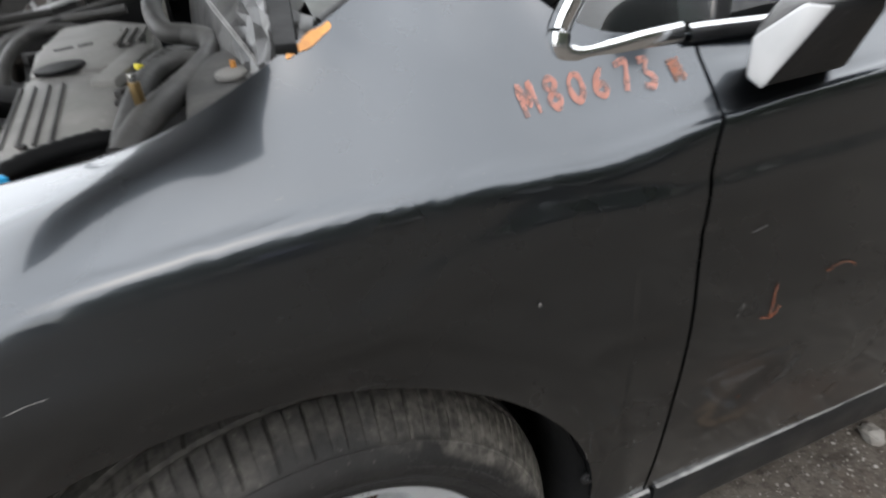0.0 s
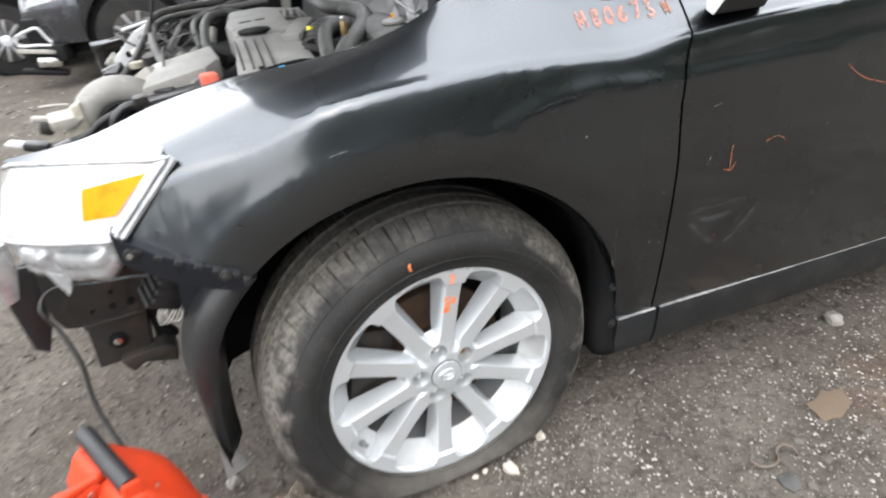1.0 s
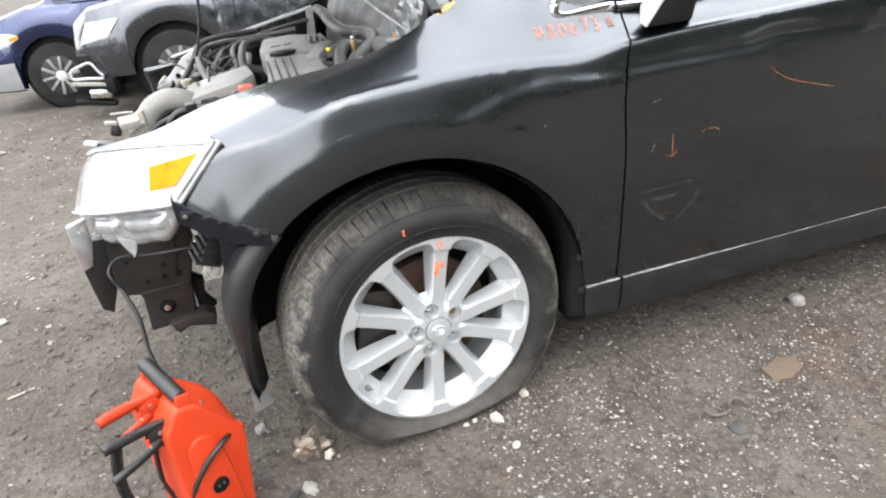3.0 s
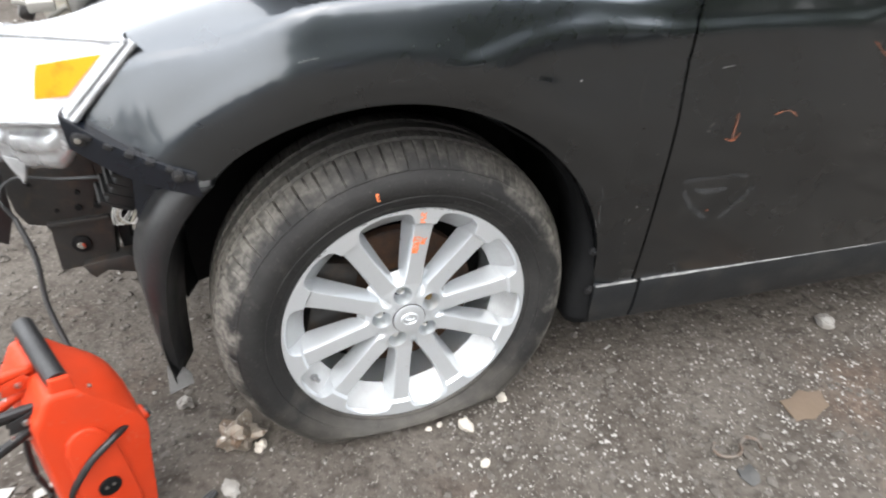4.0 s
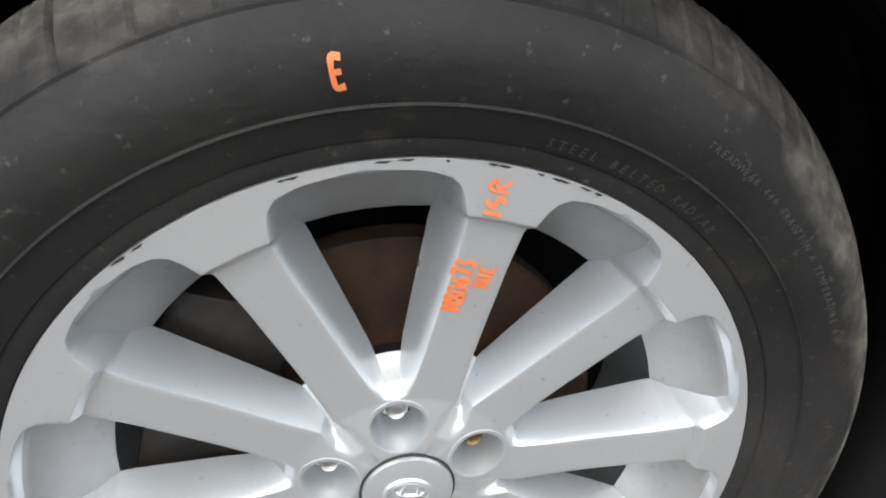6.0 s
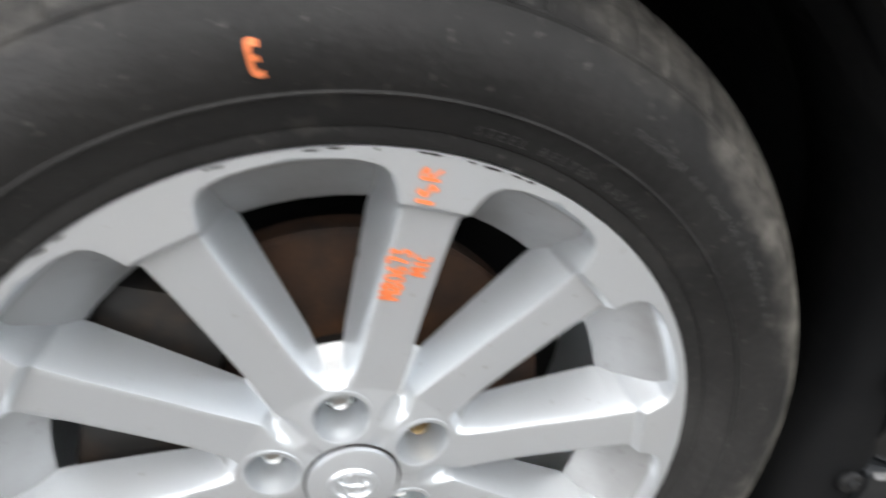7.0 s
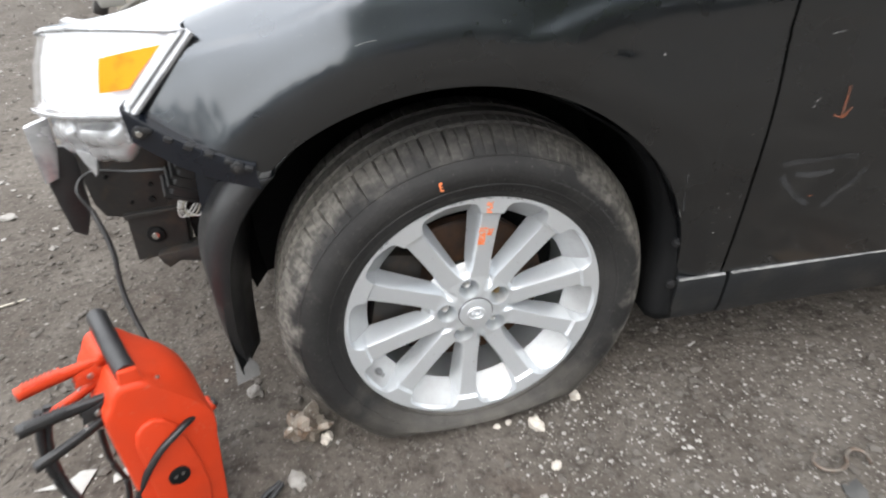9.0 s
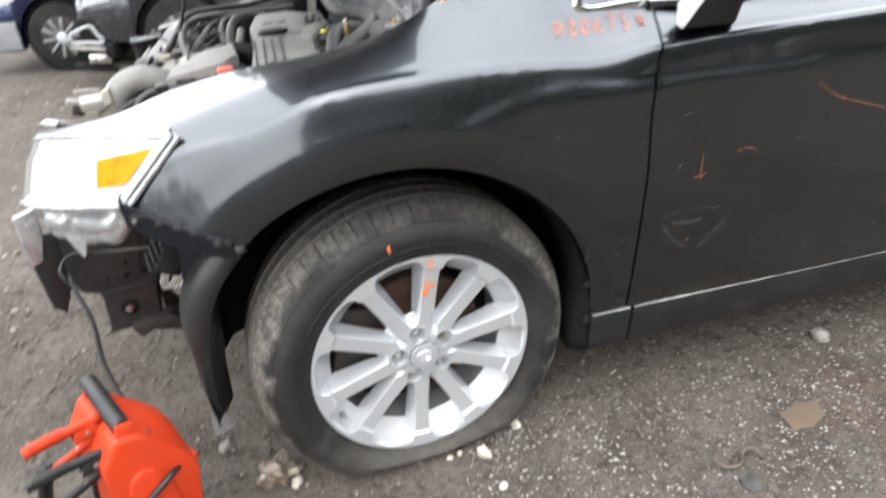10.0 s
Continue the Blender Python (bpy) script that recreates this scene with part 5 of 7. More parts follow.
bmesh.ops.bevel(foot_bm, geom=[e for e in foot_bm.edges if e.calc_face_angle(0) > 0.35], offset=0.007, segments=4, affect="EDGES", profile=0.5)
mirror = part("door_mirror", foot_bm, BLACK, car, "black door mirror with pale-faced foot")
# the sky's reflection on the foot's front face, put in as pale grey
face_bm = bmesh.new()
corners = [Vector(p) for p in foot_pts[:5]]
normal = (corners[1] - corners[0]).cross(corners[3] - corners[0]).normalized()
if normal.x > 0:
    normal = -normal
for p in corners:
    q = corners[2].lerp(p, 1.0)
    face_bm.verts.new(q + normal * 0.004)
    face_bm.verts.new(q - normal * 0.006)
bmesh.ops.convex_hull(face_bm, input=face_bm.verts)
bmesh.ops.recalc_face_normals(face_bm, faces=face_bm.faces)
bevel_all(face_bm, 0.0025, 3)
part("mirror_foot_face", face_bm, FOOTGREY, mirror, "mirror foot face, its sky sheen painted pale grey")
head_bm = bmesh.new()
bmesh.ops.create_uvsphere(head_bm, u_segments=32, v_segments=20, radius=1.0)
for v in head_bm.verts:
    p = v.co
    v.co = (math.copysign(abs(p.x) ** 0.6, p.x) * 0.155, math.copysign(abs(p.y) ** 0.6, p.y) * 0.080, math.copysign(abs(p.z) ** 0.55, p.z) * 0.088)
bmesh.ops.transform(head_bm, matrix=pose(0.750, -0.145, 1.128, 0, 3, 10), verts=head_bm.verts)
part("mirror_head", head_bm, BLACK, mirror, "black mirror head")

# scratches and flakes on the panels
random.seed(5)
for host, spots in ((fender, ((0.287, 0.789, 0.004, 0.0035),)), (door, ((0.565, 0.69, 0.010, 0.002), (0.56, 0.68, 0.005, 0.002)))):
    bm = bmesh.new()
    for x, z, length, w in spots:
        ribbon(bm, [(-length / 2, 0), (length / 2, length * 0.4)], w, on_side(x, z, 20, 0.0012))
    part("chip", bm, SCRATCH, host)
random.seed(5)
for k in range(18):
    x, z = random.choice([(random.uniform(0.43, 0.48), random.uniform(0.36, 0.74)), (random.uniform(0.52, 1.2), random.uniform(0.37, 0.84)), (random.uniform(0.43, 0.48), random.uniform(0.40, 0.60))])
    bm = ribbon(bmesh.new(), [(0, 0), (random.uniform(0.001, 0.004), random.uniform(-0.002, 0.003))], random.uniform(0.0006, 0.0014), on_side(x, z, 0, 0.0012))
    part("paint_chip", bm, SCRATCH, fender if x < 0.5 else door)
# faint strokes paint the pale reflection and scuffing along the dent's facets
for line in ([(0.540, 0.574), (0.58, 0.577), (0.612, 0.574), (0.66, 0.578), (0.685, 0.573)], [(0.712, 0.548), (0.70, 0.525), (0.675, 0.495), (0.655, 0.472)], [(0.547, 0.550), (0.570, 0.520), (0.60, 0.495), (0.622, 0.478)], [(0.575, 0.552), (0.61, 0.545), (0.65, 0.548)]):
    part("dent_reflection_stroke", ribbon(bmesh.new(), line, 0.011, on_side(0.0, 0.0, 0, 0.0012)), PALESTROKE, door, "faint dull grey stroke on the paint")
for line in ([(0.372, 0.540), (0.374, 0.520), (0.381, 0.492)], [(0.365, 0.580), (0.369, 0.556)]):
    part("edge_scuff", ribbon(bmesh.new(), line, 0.003, on_side(0.0, 0.0, 0, 0.0012)), PALESTROKE, fender, "faint dull grey stroke on the paint")
for x, z, dx, dz, host in ((-0.17, 0.842, 0.03, 0.006, fender), (0.372, 0.50, 0.006, -0.018, fender), (0.56, 0.796, 0.022, 0.003, door)):
    part("scratch", ribbon(bmesh.new(), [(0, 0), (dx * 0.5, dz * 0.7), (dx, dz)], 0.0009, on_side(x, z, 0, 0.0012)), SCRATCH, host)


def by_edge(x, s):
    """On the fender's top, s metres from its inner edge."""
    c = section_curve(x)[::-1]
    d = np.r_[0, np.cumsum(np.hypot(*np.diff(c, axis=0).T))]
    return (x, float(np.interp(s, d, c[:, 0])), float(np.interp(s, d, c[:, 1])) + 0.0015)


mark = bmesh.new()
rim_pts = []
for k in range(26):
    a = 2 * math.pi * k / 26
    u, s = 0.026 + 0.024 * math.cos(a), 0.0080 + 0.0055 * math.sin(a) * (1 + 0.35 * math.cos(a)) + 0.0012 * math.sin(5 * a)
    rim_pts.append(mark.verts.new(by_edge(0.104 + u, s)))
middle = mark.verts.new(by_edge(0.130, 0.0105))
for k in range(26):
    mark.faces.new((middle, rim_pts[k], rim_pts[(k + 1) % 26]))
part("paint_mark", mark, AMBERPAINT, fender, "orange paint mark")

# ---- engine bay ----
# the block is near-black so that the gaps between parts look shaded
bay = part("engine", box((0.75, 1.0, 0.30), (-0.12, 0.95, 0.66), bevel=0.04), LINERVOID, car, "engine block, near-black for the shade in the gaps")
# covers
def slab(outline, top, thick, tilt=(0.0, 0.0), bevel=0.010):
    """A flat-topped piece with an outline (x, y); tilt: rise of its top along x and y."""
    bm = prism(outline, thick, pose(0, 0, 0, -90, 0, 0), bevel)
    mx, my = np.mean(outline, axis=0)
    for v in bm.verts:
        v.co.z += top + (v.co.x - mx) * tilt[0] + (v.co.y - my) * tilt[1]
    return bm


engine_cover = part("engine_cover", slab([(-0.268, 0.46), (-0.235, 0.43), (-0.10, 0.45), (-0.088, 0.50), (-0.095, 0.655), (-0.13, 0.745), (-0.25, 0.77)], 0.898, 0.10, (0.03, 0.10), 0.014), ENGINE, bay, "dusty grey ribbed engine cover")
part("cover_lip", tube([(-0.268, 0.455, 0.86), (-0.235, 0.425, 0.866), (-0.17, 0.432, 0.872), (-0.10, 0.445, 0.878), (-0.086, 0.50, 0.882)], 0.007, 8), BLACK, engine_cover, "dark lower lip of the cover")
for x, y in ((-0.215, 0.452), (-0.125, 0.462)):
    part("cover_bolt", disc(0.006, 0.006, (x, y, 0.893), (5, 0, 0), 10, 0.001), STEEL, engine_cover)
# dark strips laid on top stand in for the shade in long grooves
for k in range(4):
    part("cover_groove_strip", box((0.005, 0.24, 0.006), (-0.250 + 0.022 * k, 0.60 - 0.006 * k, 0.8985 + 0.0006 * k), (5.7, 0, 0), 0.002), ENGINEDARK, engine_cover)
upper_cover = part("engine_cover", slab([(-0.248, 0.775), (-0.262, 0.96), (-0.24, 1.20), (-0.13, 1.20), (-0.03, 1.05), (-0.035, 0.80), (-0.09, 0.755), (-0.13, 0.75)], 0.925, 0.09, (0.04, 0.02), 0.016), ENGINE, bay, "dusty grey plastic engine cover with emblem")
# a dark slab on the cover paints the shade of a recess
part("dark_recess_slab", slab([(-0.10, 0.86), (-0.05, 0.84), (-0.05, 0.97), (-0.10, 1.02)], 0.934, 0.006, (0.04, 0.02), 0.002), ENGINEDARK, upper_cover)
for k in range(3):
    part("cover_ridge", box((0.008, 0.15, 0.008), (-0.095 + 0.020 * k, 0.92, 0.936), (0, 0, -6), 0.003), ENGINE, upper_cover)
for dx, wd in ((-0.205, 0.035), (-0.165, 0.028)):
    part("emblem_bar", box((wd, 0.014, 0.003), (dx, 0.95, 0.9265 + (dx + 0.14) * 0.04), (1, -2, 8), 0.001), ENAMEL, upper_cover, "worn dark emblem bar")
# a near-black disc paints the shade of the round notch
part("dark_notch_disc", disc(0.042, 0.008, (-0.195, 0.785, 0.921), (0, -2, 0), 28, 0.003), LINERVOID, upper_cover)
part("cover_arm", slab([(-0.14, 0.66), (-0.10, 0.64), (-0.03, 0.83), (-0.07, 0.86)], 0.925, 0.02, (0.02, 0.05), 0.006), ENGINE, bay, "grey plastic cover arm")
# hoses
part("hose", tube([(0.005, 1.40, 0.99), (-0.01, 1.10, 0.995), (-0.022, 0.88, 0.985), (-0.008, 0.74, 0.965), (0.028, 0.715, 0.957), (0.058, 0.675, 0.953), (0.060, 0.60, 0.95), (0.040, 0.51, 0.948), (0.0, 0.40, 0.945), (-0.043, 0.315, 0.938), (-0.075, 0.26, 0.915)], 0.0185, 16), ENGINEDARK, bay, "dusty dark coolant hose")
part("hose", tube([(0.03, 0.655, 0.925), (-0.005, 0.64, 0.93), (-0.040, 0.58, 0.93), (-0.064, 0.467, 0.922), (-0.079, 0.36, 0.905), (-0.09, 0.31, 0.87)], 0.0165, 14), ENGINEDARK, bay, "black coolant hose")
part("hose", tube([(-0.275, 0.33, 0.84), (-0.245, 0.38, 0.875), (-0.205, 0.41, 0.885), (-0.163, 0.428, 0.887), (-0.125, 0.438, 0.887), (-0.095, 0.445, 0.88)], 0.0135, 14, 6, ribs=0.0014), LINERVOID, bay, "black convoluted hose")
part("hose", tube([(0.02, 0.80, 0.90), (-0.02, 0.74, 0.905), (-0.05, 0.70, 0.895), (-0.07, 0.66, 0.87)], 0.027, 14, 8, ribs=0.003), ENGINEDARK, bay, "black intake hose")
part("hose", tube([(-0.42, 0.70, 0.86), (-0.452, 0.90, 0.905), (-0.455, 1.15, 0.92), (-0.40, 1.33, 0.92), (-0.24, 1.36, 0.92), (-0.10, 1.34, 0.93)], 0.011, 12), ENGINEDARK, bay, "long black hose")
part("hose", tube([(-0.325, 0.86, 0.86), (-0.318, 0.98, 0.91), (-0.30, 1.13, 0.925), (-0.25, 1.20, 0.925), (-0.20, 1.21, 0.915)], 0.013, 12), ENGINEDARK, bay, "black hose")
part("hose", tube([(-0.34, 0.95, 0.87), (-0.345, 1.08, 0.915), (-0.31, 1.22, 0.92), (-0.22, 1.27, 0.915)], 0.010, 12), ENGINEDARK, bay)
part("wire_loom", tube([(-0.45, 0.80, 0.85), (-0.40, 1.0, 0.90), (-0.36, 1.2, 0.915), (-0.2, 1.42, 0.93), (-0.02, 1.48, 0.95)], 0.008, 8, ribs=0.0015), ENGINEDARK, bay)
valve_ob = part("service_valve", disc(0.0075, 0.028, (-0.044, 0.328, 0.968), (0, 0, 0), 6, 0.001), BRASS, bay, "brass service valve")
part("valve_cap", disc(0.0058, 0.012, (-0.044, 0.328, 0.986), (0, 0, 0), 16, 0.001), BRIGHTSTEEL, valve_ob)
part("connector", box((0.010, 0.016, 0.010), (-0.063, 0.695, 0.921), (0, 20, 30), 0.002), YELLOW, bay, "yellow connector")
# an added dark box paints the shade between cover and hoses
part("hose_gap_fill", box((0.10, 0.20, 0.06), (-0.035, 0.52, 0.845), (0, 0, 0), 0.01), LINERVOID, bay, "black fill for the shaded gap under the hoses")
part("connector", box((0.03, 0.02, 0.016), (-0.085, 0.60, 0.905), (0, 0, 40), 0.004), STEEL, bay)
part("connector", box((0.05, 0.03, 0.014), (-0.075, 0.565, 0.895), (0, 10, -20), 0.004), STEEL, bay)
# battery with its cover and red terminal cap
part("battery", box((0.17, 0.28, 0.12), (-0.395, 0.66, 0.795), (0, -6, 4), 0.012), BLACK, bay, "battery in its tray")
part("battery_cover", slab([(-0.475, 0.56), (-0.46, 0.76), (-0.31, 0.77), (-0.295, 0.62), (-0.33, 0.575)], 0.888, 0.05, (0.16, 0.06), 0.010), ENGINE, bay, "dusty grey fuse box lid")
cap_bm = box((0.036, 0.04, 0.05), (-0.326, 0.498, 0.864), (0, 0, 10), 0.006)
part("terminal_cap", cap_bm, CAPRED, bay, "salmon red terminal cap")
part("terminal_clamp", box((0.05, 0.04, 0.03), (-0.36, 0.48, 0.845), (0, 0, 30), 0.006), STEEL, bay)
part("terminal_clamp", disc(0.012, 0.03, (-0.285, 0.44, 0.86), (0, 0, 0), 16, 0.003), BRIGHTSTEEL, bay)
part("red_cable", tube([(-0.32, 0.49, 0.85), (-0.28, 0.42, 0.855), (-0.22, 0.37, 0.86)], 0.012, 10), CAPRED, bay)
part("clip", box((0.012, 0.016, 0.008), (-0.187, 0.225, 0.931), (0, 0, 30), 0.003), BLUE, bay, "bright blue clip")
# front: pale castings, air duct, radiator top
duct = tube([(-0.618, 0.60, 0.77), (-0.606, 0.60, 0.81), (-0.585, 0.605, 0.843), (-0.548, 0.61, 0.860), (-0.510, 0.615, 0.856), (-0.478, 0.62, 0.838)], 0.034, 20, 8)
part("air_duct", duct, ENGINE, bay, "dusty grey arched air duct")
part("duct_seam", tube([(-0.590, 0.560, 0.78), (-0.575, 0.566, 0.815), (-0.540, 0.572, 0.838), (-0.500, 0.578, 0.838)], 0.005, 8), LINERVOID, bay)
part("hose", tube([(-0.64, 0.54, 0.782), (-0.60, 0.53, 0.795), (-0.565, 0.53, 0.818), (-0.525, 0.535, 0.832), (-0.475, 0.55, 0.845)], 0.008, 10), BLACK, bay, "black front hose")
part("hose", tube([(-0.55, 0.50, 0.79), (-0.535, 0.50, 0.825), (-0.505, 0.505, 0.845), (-0.475, 0.51, 0.835), (-0.465, 0.51, 0.80)], 0.010, 12), BLACK, bay, "black looped hose")
casting = part("casting", prism([(-0.652, 0.770), (-0.655, 0.826), (-0.632, 0.846), (-0.606, 0.858), (-0.600, 0.80), (-0.612, 0.765)], 0.05, Matrix.Translation((0, 0.56, 0)), 0.008), TAN, bay, "dusty cream casting")
part("casting_rib", box((0.05, 0.006, 0.008), (-0.628, 0.558, 0.815), (0, -28, 0), 0.002), DUSTY, casting)
part("bracket", box((0.03, 0.03, 0.03), (-0.684, 0.56, 0.815), (0, 20, 15), 0.010), STEEL, bay, "bent dark bracket")
part("bracket", box((0.030, 0.026, 0.010), (-0.690, 0.56, 0.836), (0, 12, 15), 0.004), DUSTY, bay, "pale bent bracket tip")
part("bracket", box((0.034, 0.03, 0.008), (-0.752, 0.56, 0.792), (0, 14, -10), 0.003), FOOTGREY, bay, "pale bent bracket tip")
part("bracket", box((0.05, 0.03, 0.020), (-0.715, 0.56, 0.779), (0, 14, -10), 0.006), BLACK, bay, "bent dark bracket")
part("bracket", box((0.055, 0.04, 0.035), (-0.655, 0.55, 0.765), (0, -14, 8), 0.006), BLACK, bay, "dark front mount")
part("support_stud", tube([(-0.693, 0.60, 0.852), (-0.66, 0.60, 0.851), (-0.635, 0.60, 0.848)], 0.0035, 8), DUSTY, bay)
latch = part("latch_panel", prism([(-0.605, 0.80), (-0.602, 0.835), (-0.525, 0.905), (-0.462, 0.932), (-0.455, 0.905), (-0.49, 0.852), (-0.52, 0.80)], 0.03, Matrix.Translation((0, 1.19, 0)), 0.004), FOOTGREY, bay, "pale dusty radiator support panel")
# near-black plugs paint the dark of the panel's holes
for x, z in ((-0.555, 0.845), (-0.505, 0.885)):
    part("panel_hole_disc", disc(0.010, 0.034, (x, 1.205, z), (90, 0, 0), 16, 0.001), LINERVOID, latch)
part("cross_member", box((0.05, 0.62, 0.04), (-0.615, 0.90, 0.775), (0, 0, 2), 0.01), BLACK, bay, "black radiator cross member")
part("hose", tube([(-0.565, 0.80, 0.83), (-0.52, 0.95, 0.862), (-0.485, 1.08, 0.905), (-0.45, 1.15, 0.945), (-0.38, 1.2, 0.955), (-0.25, 1.25, 0.955)], 0.010, 12), ENGINEDARK, bay, "long grey hose over the radiator")
part("radiator_cap", disc(0.018, 0.016, (-0.50, 0.83, 0.872), (0, 0, 0), 24, 0.004), TAN, bay, "yellowed fluid cap")
random.seed(11)
for k in range(34):
    x, y = random.uniform(-0.64, -0.27), random.uniform(0.45, 1.5)
    z = 0.80 + 0.10 * (x + 0.65) + random.uniform(0, 0.05)
    size = (random.uniform(0.02, 0.06), random.uniform(0.02, 0.06), random.uniform(0.02, 0.06))
    bm = box(size, (x, y, z), [random.uniform(-30, 30) for _ in range(3)], 0.005) if k % 3 else disc(size[0] * 0.5, size[2], (x, y, z), [random.uniform(-40, 40) for _ in range(3)], 20, 0.003)
    part(("bracket", "housing", "fitting")[k % 3], bm, (ENGINEDARK, BLACK, DUSTY, STEEL, BLACK)[k % 5], bay)
for k in range(9):
    x, y = random.uniform(-0.6, -0.30), random.uniform(0.5, 1.3)
    z = 0.84 + 0.10 * (x + 0.65)
    part("wire", tube([(x, y, z), (x + random.uniform(-0.1, 0.1), y + random.uniform(0.05, 0.15), z + 0.05), (x + random.uniform(-0.15, 0.15), y + random.uniform(0.1, 0.3), z + 0.01)], random.uniform(0.0022, 0.004), 7), ENGINEDARK, bay)
# inner fender, strut tower, cowl
rows = []
for x in np.linspace(-0.62, 0.16, 30):
    c = section_curve(x)[-1]
    rows.append([(x, c[0] + 0.012, c[1] - 0.03), (x, c[0] + 0.05, c[1] - 0.045), (x, c[0] + 0.09, c[1] - 0.05), (x, c[0] + 0.11, max(0.775, c[1] - 0.16)), (x, c[0] + 0.20, 0.775)])
verts, faces = sheet(rows)
link_mesh("inner_fender", verts, faces, BLACK, car, "dusty inner fender rail")
part("strut_tower", slab([(0.0, 0.24), (0.06, 0.22), (0.13, 0.28), (0.135, 0.45), (0.07, 0.52), (0.01, 0.45)], 0.957, 0.10, (0.05, 0.06), 0.014), ENGINEDARK, car, "dusty strut tower")
part("strut_cap", disc(0.024, 0.008, (0.072, 0.37, 0.962), (3, -3, 0), 30, 0.004), ENGINE, car)
part("strut_nut", disc(0.0045, 0.011, (0.075, 0.383, 0.970), (0, 0, 0), 6, 0.001), AMBERPAINT, car, "orange marked nut")
rows = []
for y in np.linspace(0.27, 1.62, 40):
    b = 0.010 * math.sin(y * 11) + 0.006 * math.sin(y * 23)
    lean = 0.05 * ease((0.55 - y) / 0.3)
    rows.append([(0.05 + lean + b * 0.3, y, 0.84), (0.065 + lean, y, 0.95 + b * 0.3), (0.085 + lean, y, 1.0), (0.12 + lean * 0.6, y, 1.035 + b), (0.135 + lean * 0.6, y, 1.05 + b), (0.15 + lean * 0.4, y, 1.036), (0.17, y, 1.03), (0.27, y, 1.03)])
verts, faces = sheet(rows)
link_mesh("cowl_panel", verts, faces, ENGINEDARK, car, "dusty grey cowl panel", sharp=40)
part("cowl_flange", tube([(0.02, 1.05, 1.045), (0.055, 0.70, 1.05), (0.075, 0.52, 1.02), (0.095, 0.36, 0.99), (0.105, 0.28, 0.975)], 0.0035, 8), WORNEDGE, car, "bent metal flange")
part("cowl_flange", tube([(0.09, 0.80, 1.075), (0.125, 0.52, 1.07), (0.150, 0.37, 1.045), (0.128, 0.30, 1.02), (0.125, 0.24, 0.985)], 0.0035, 8), WORNEDGE, car, "bent metal flange")
dome = bmesh.new()
bmesh.ops.create_uvsphere(dome, u_segments=28, v_segments=18, radius=1.0)
bmesh.ops.transform(dome, matrix=pose(0.175, 0.66, 0.965, 0, 12, -8) @ Matrix.Diagonal((0.100, 0.21, 0.088, 1)), verts=dome.verts)
part("firewall_bulge", dome, ENGINEDARK, car, "smooth dusty grey bulge of the firewall")
random.seed(31)
for mat, shift, tall in ((CRUMPLED, 0.0, 1.0), (BLACK, 0.014, 0.8)):
    # the torn end of the cowl, folded by the blow
    rows = []
    for a in np.linspace(0, 1, 11):
        row = []
        for b in np.linspace(0, 1, 7):
            low, high = Vector((0.104 - 0.020 * a, 0.185 + 0.27 * a, 0.958)), Vector((0.150 - 0.040 * a, 0.205 + 0.28 * a, 0.958 + 0.092 * tall))
            p = low.lerp(high, b) + Vector((shift, 0.01 * shift, 0))
            row.append(p + Vector((random.uniform(-0.010, 0.010), random.uniform(-0.006, 0.006), random.uniform(-0.007, 0.007))))
        rows.append(row)
    verts, faces = sheet(rows)
    faces = [t for q in faces for t in ((q[0], q[1], q[2]), (q[0], q[2], q[3]))]
    folds = link_mesh("crumpled_sheet", verts, faces, mat, car, "crumpled shiny torn cowl metal", smooth=False)
    folds.modifiers.new("thickness", "SOLIDIFY").thickness = 0.0012
part("crumpled_trim", prism([(0.10, 0.955), (0.128, 0.965), (0.142, 1.02), (0.125, 1.05), (0.112, 1.01)], 0.05, Matrix.Translation((0, 0.20, 0)), 0.005), LINERVOID, car, "crumpled black trim end")
brace_bm = slab([(0.098, 0.088), (0.118, 0.082), (0.170, 0.40), (0.140, 0.41)], 1.075, 0.012, (0.05, 0.16), 0.003)
part("bonnet_hinge", brace_bm, LINERVOID, car, "black bonnet hinge arm")
part("wiper_arm", tube([(0.24, 0.50, 1.115), (0.30, 0.38, 1.130), (0.33, 0.26, 1.135), (0.32, 0.18, 1.115)], 0.006, 8), BLACK, car, "black wiper arm")
part("wiper_blade", tube([(0.120, 0.225, 1.118), (0.145, 0.22, 1.112), (0.168, 0.22, 1.100), (0.188, 0.22, 1.083), (0.203, 0.22, 1.065)], 0.0042, 8), BLACK, car, "black wiper blade on the windscreen")
part("cowl_gasket", tube([(x, section_curve(x)[-1][0] + 0.006, section_curve(x)[-1][1] + 0.001) for x in (0.145, 0.165, 0.185, 0.205)], 0.004, 8), BLACK, car, "black rubber cowl gasket")
rail = box((0.60, 0.020, 0.010), (-0.30, 1.50, 0.936), (0, -11.2, 0), 0.004)
apron_rail = part("apron_rail", rail, FOOTGREY, car, "pale dusty flange of the far inner wing")
part("apron_panel", prism([(-0.60, 0.78), (-0.60, 0.885), (0.0, 0.998), (0.0, 0.80)], 0.012, Matrix.Translation((0, 1.535, 0)), 0.002), BLACK, car, "black inner wing panel")
for x in (-0.46, -0.34, -0.21, -0.10):
    z = 0.936 + (x + 0.30) * 0.198
    part("apron_bracket", box((0.022, 0.02, 0.045), (x, 1.488, z - 0.028), (0, -11, 0), 0.004), STEEL, apron_rail)
    part("apron_bolt", disc(0.007, 0.01, (x + 0.035, 1.484, z - 0.004), (90, 0, 0), 12, 0.001), STEEL, apron_rail)
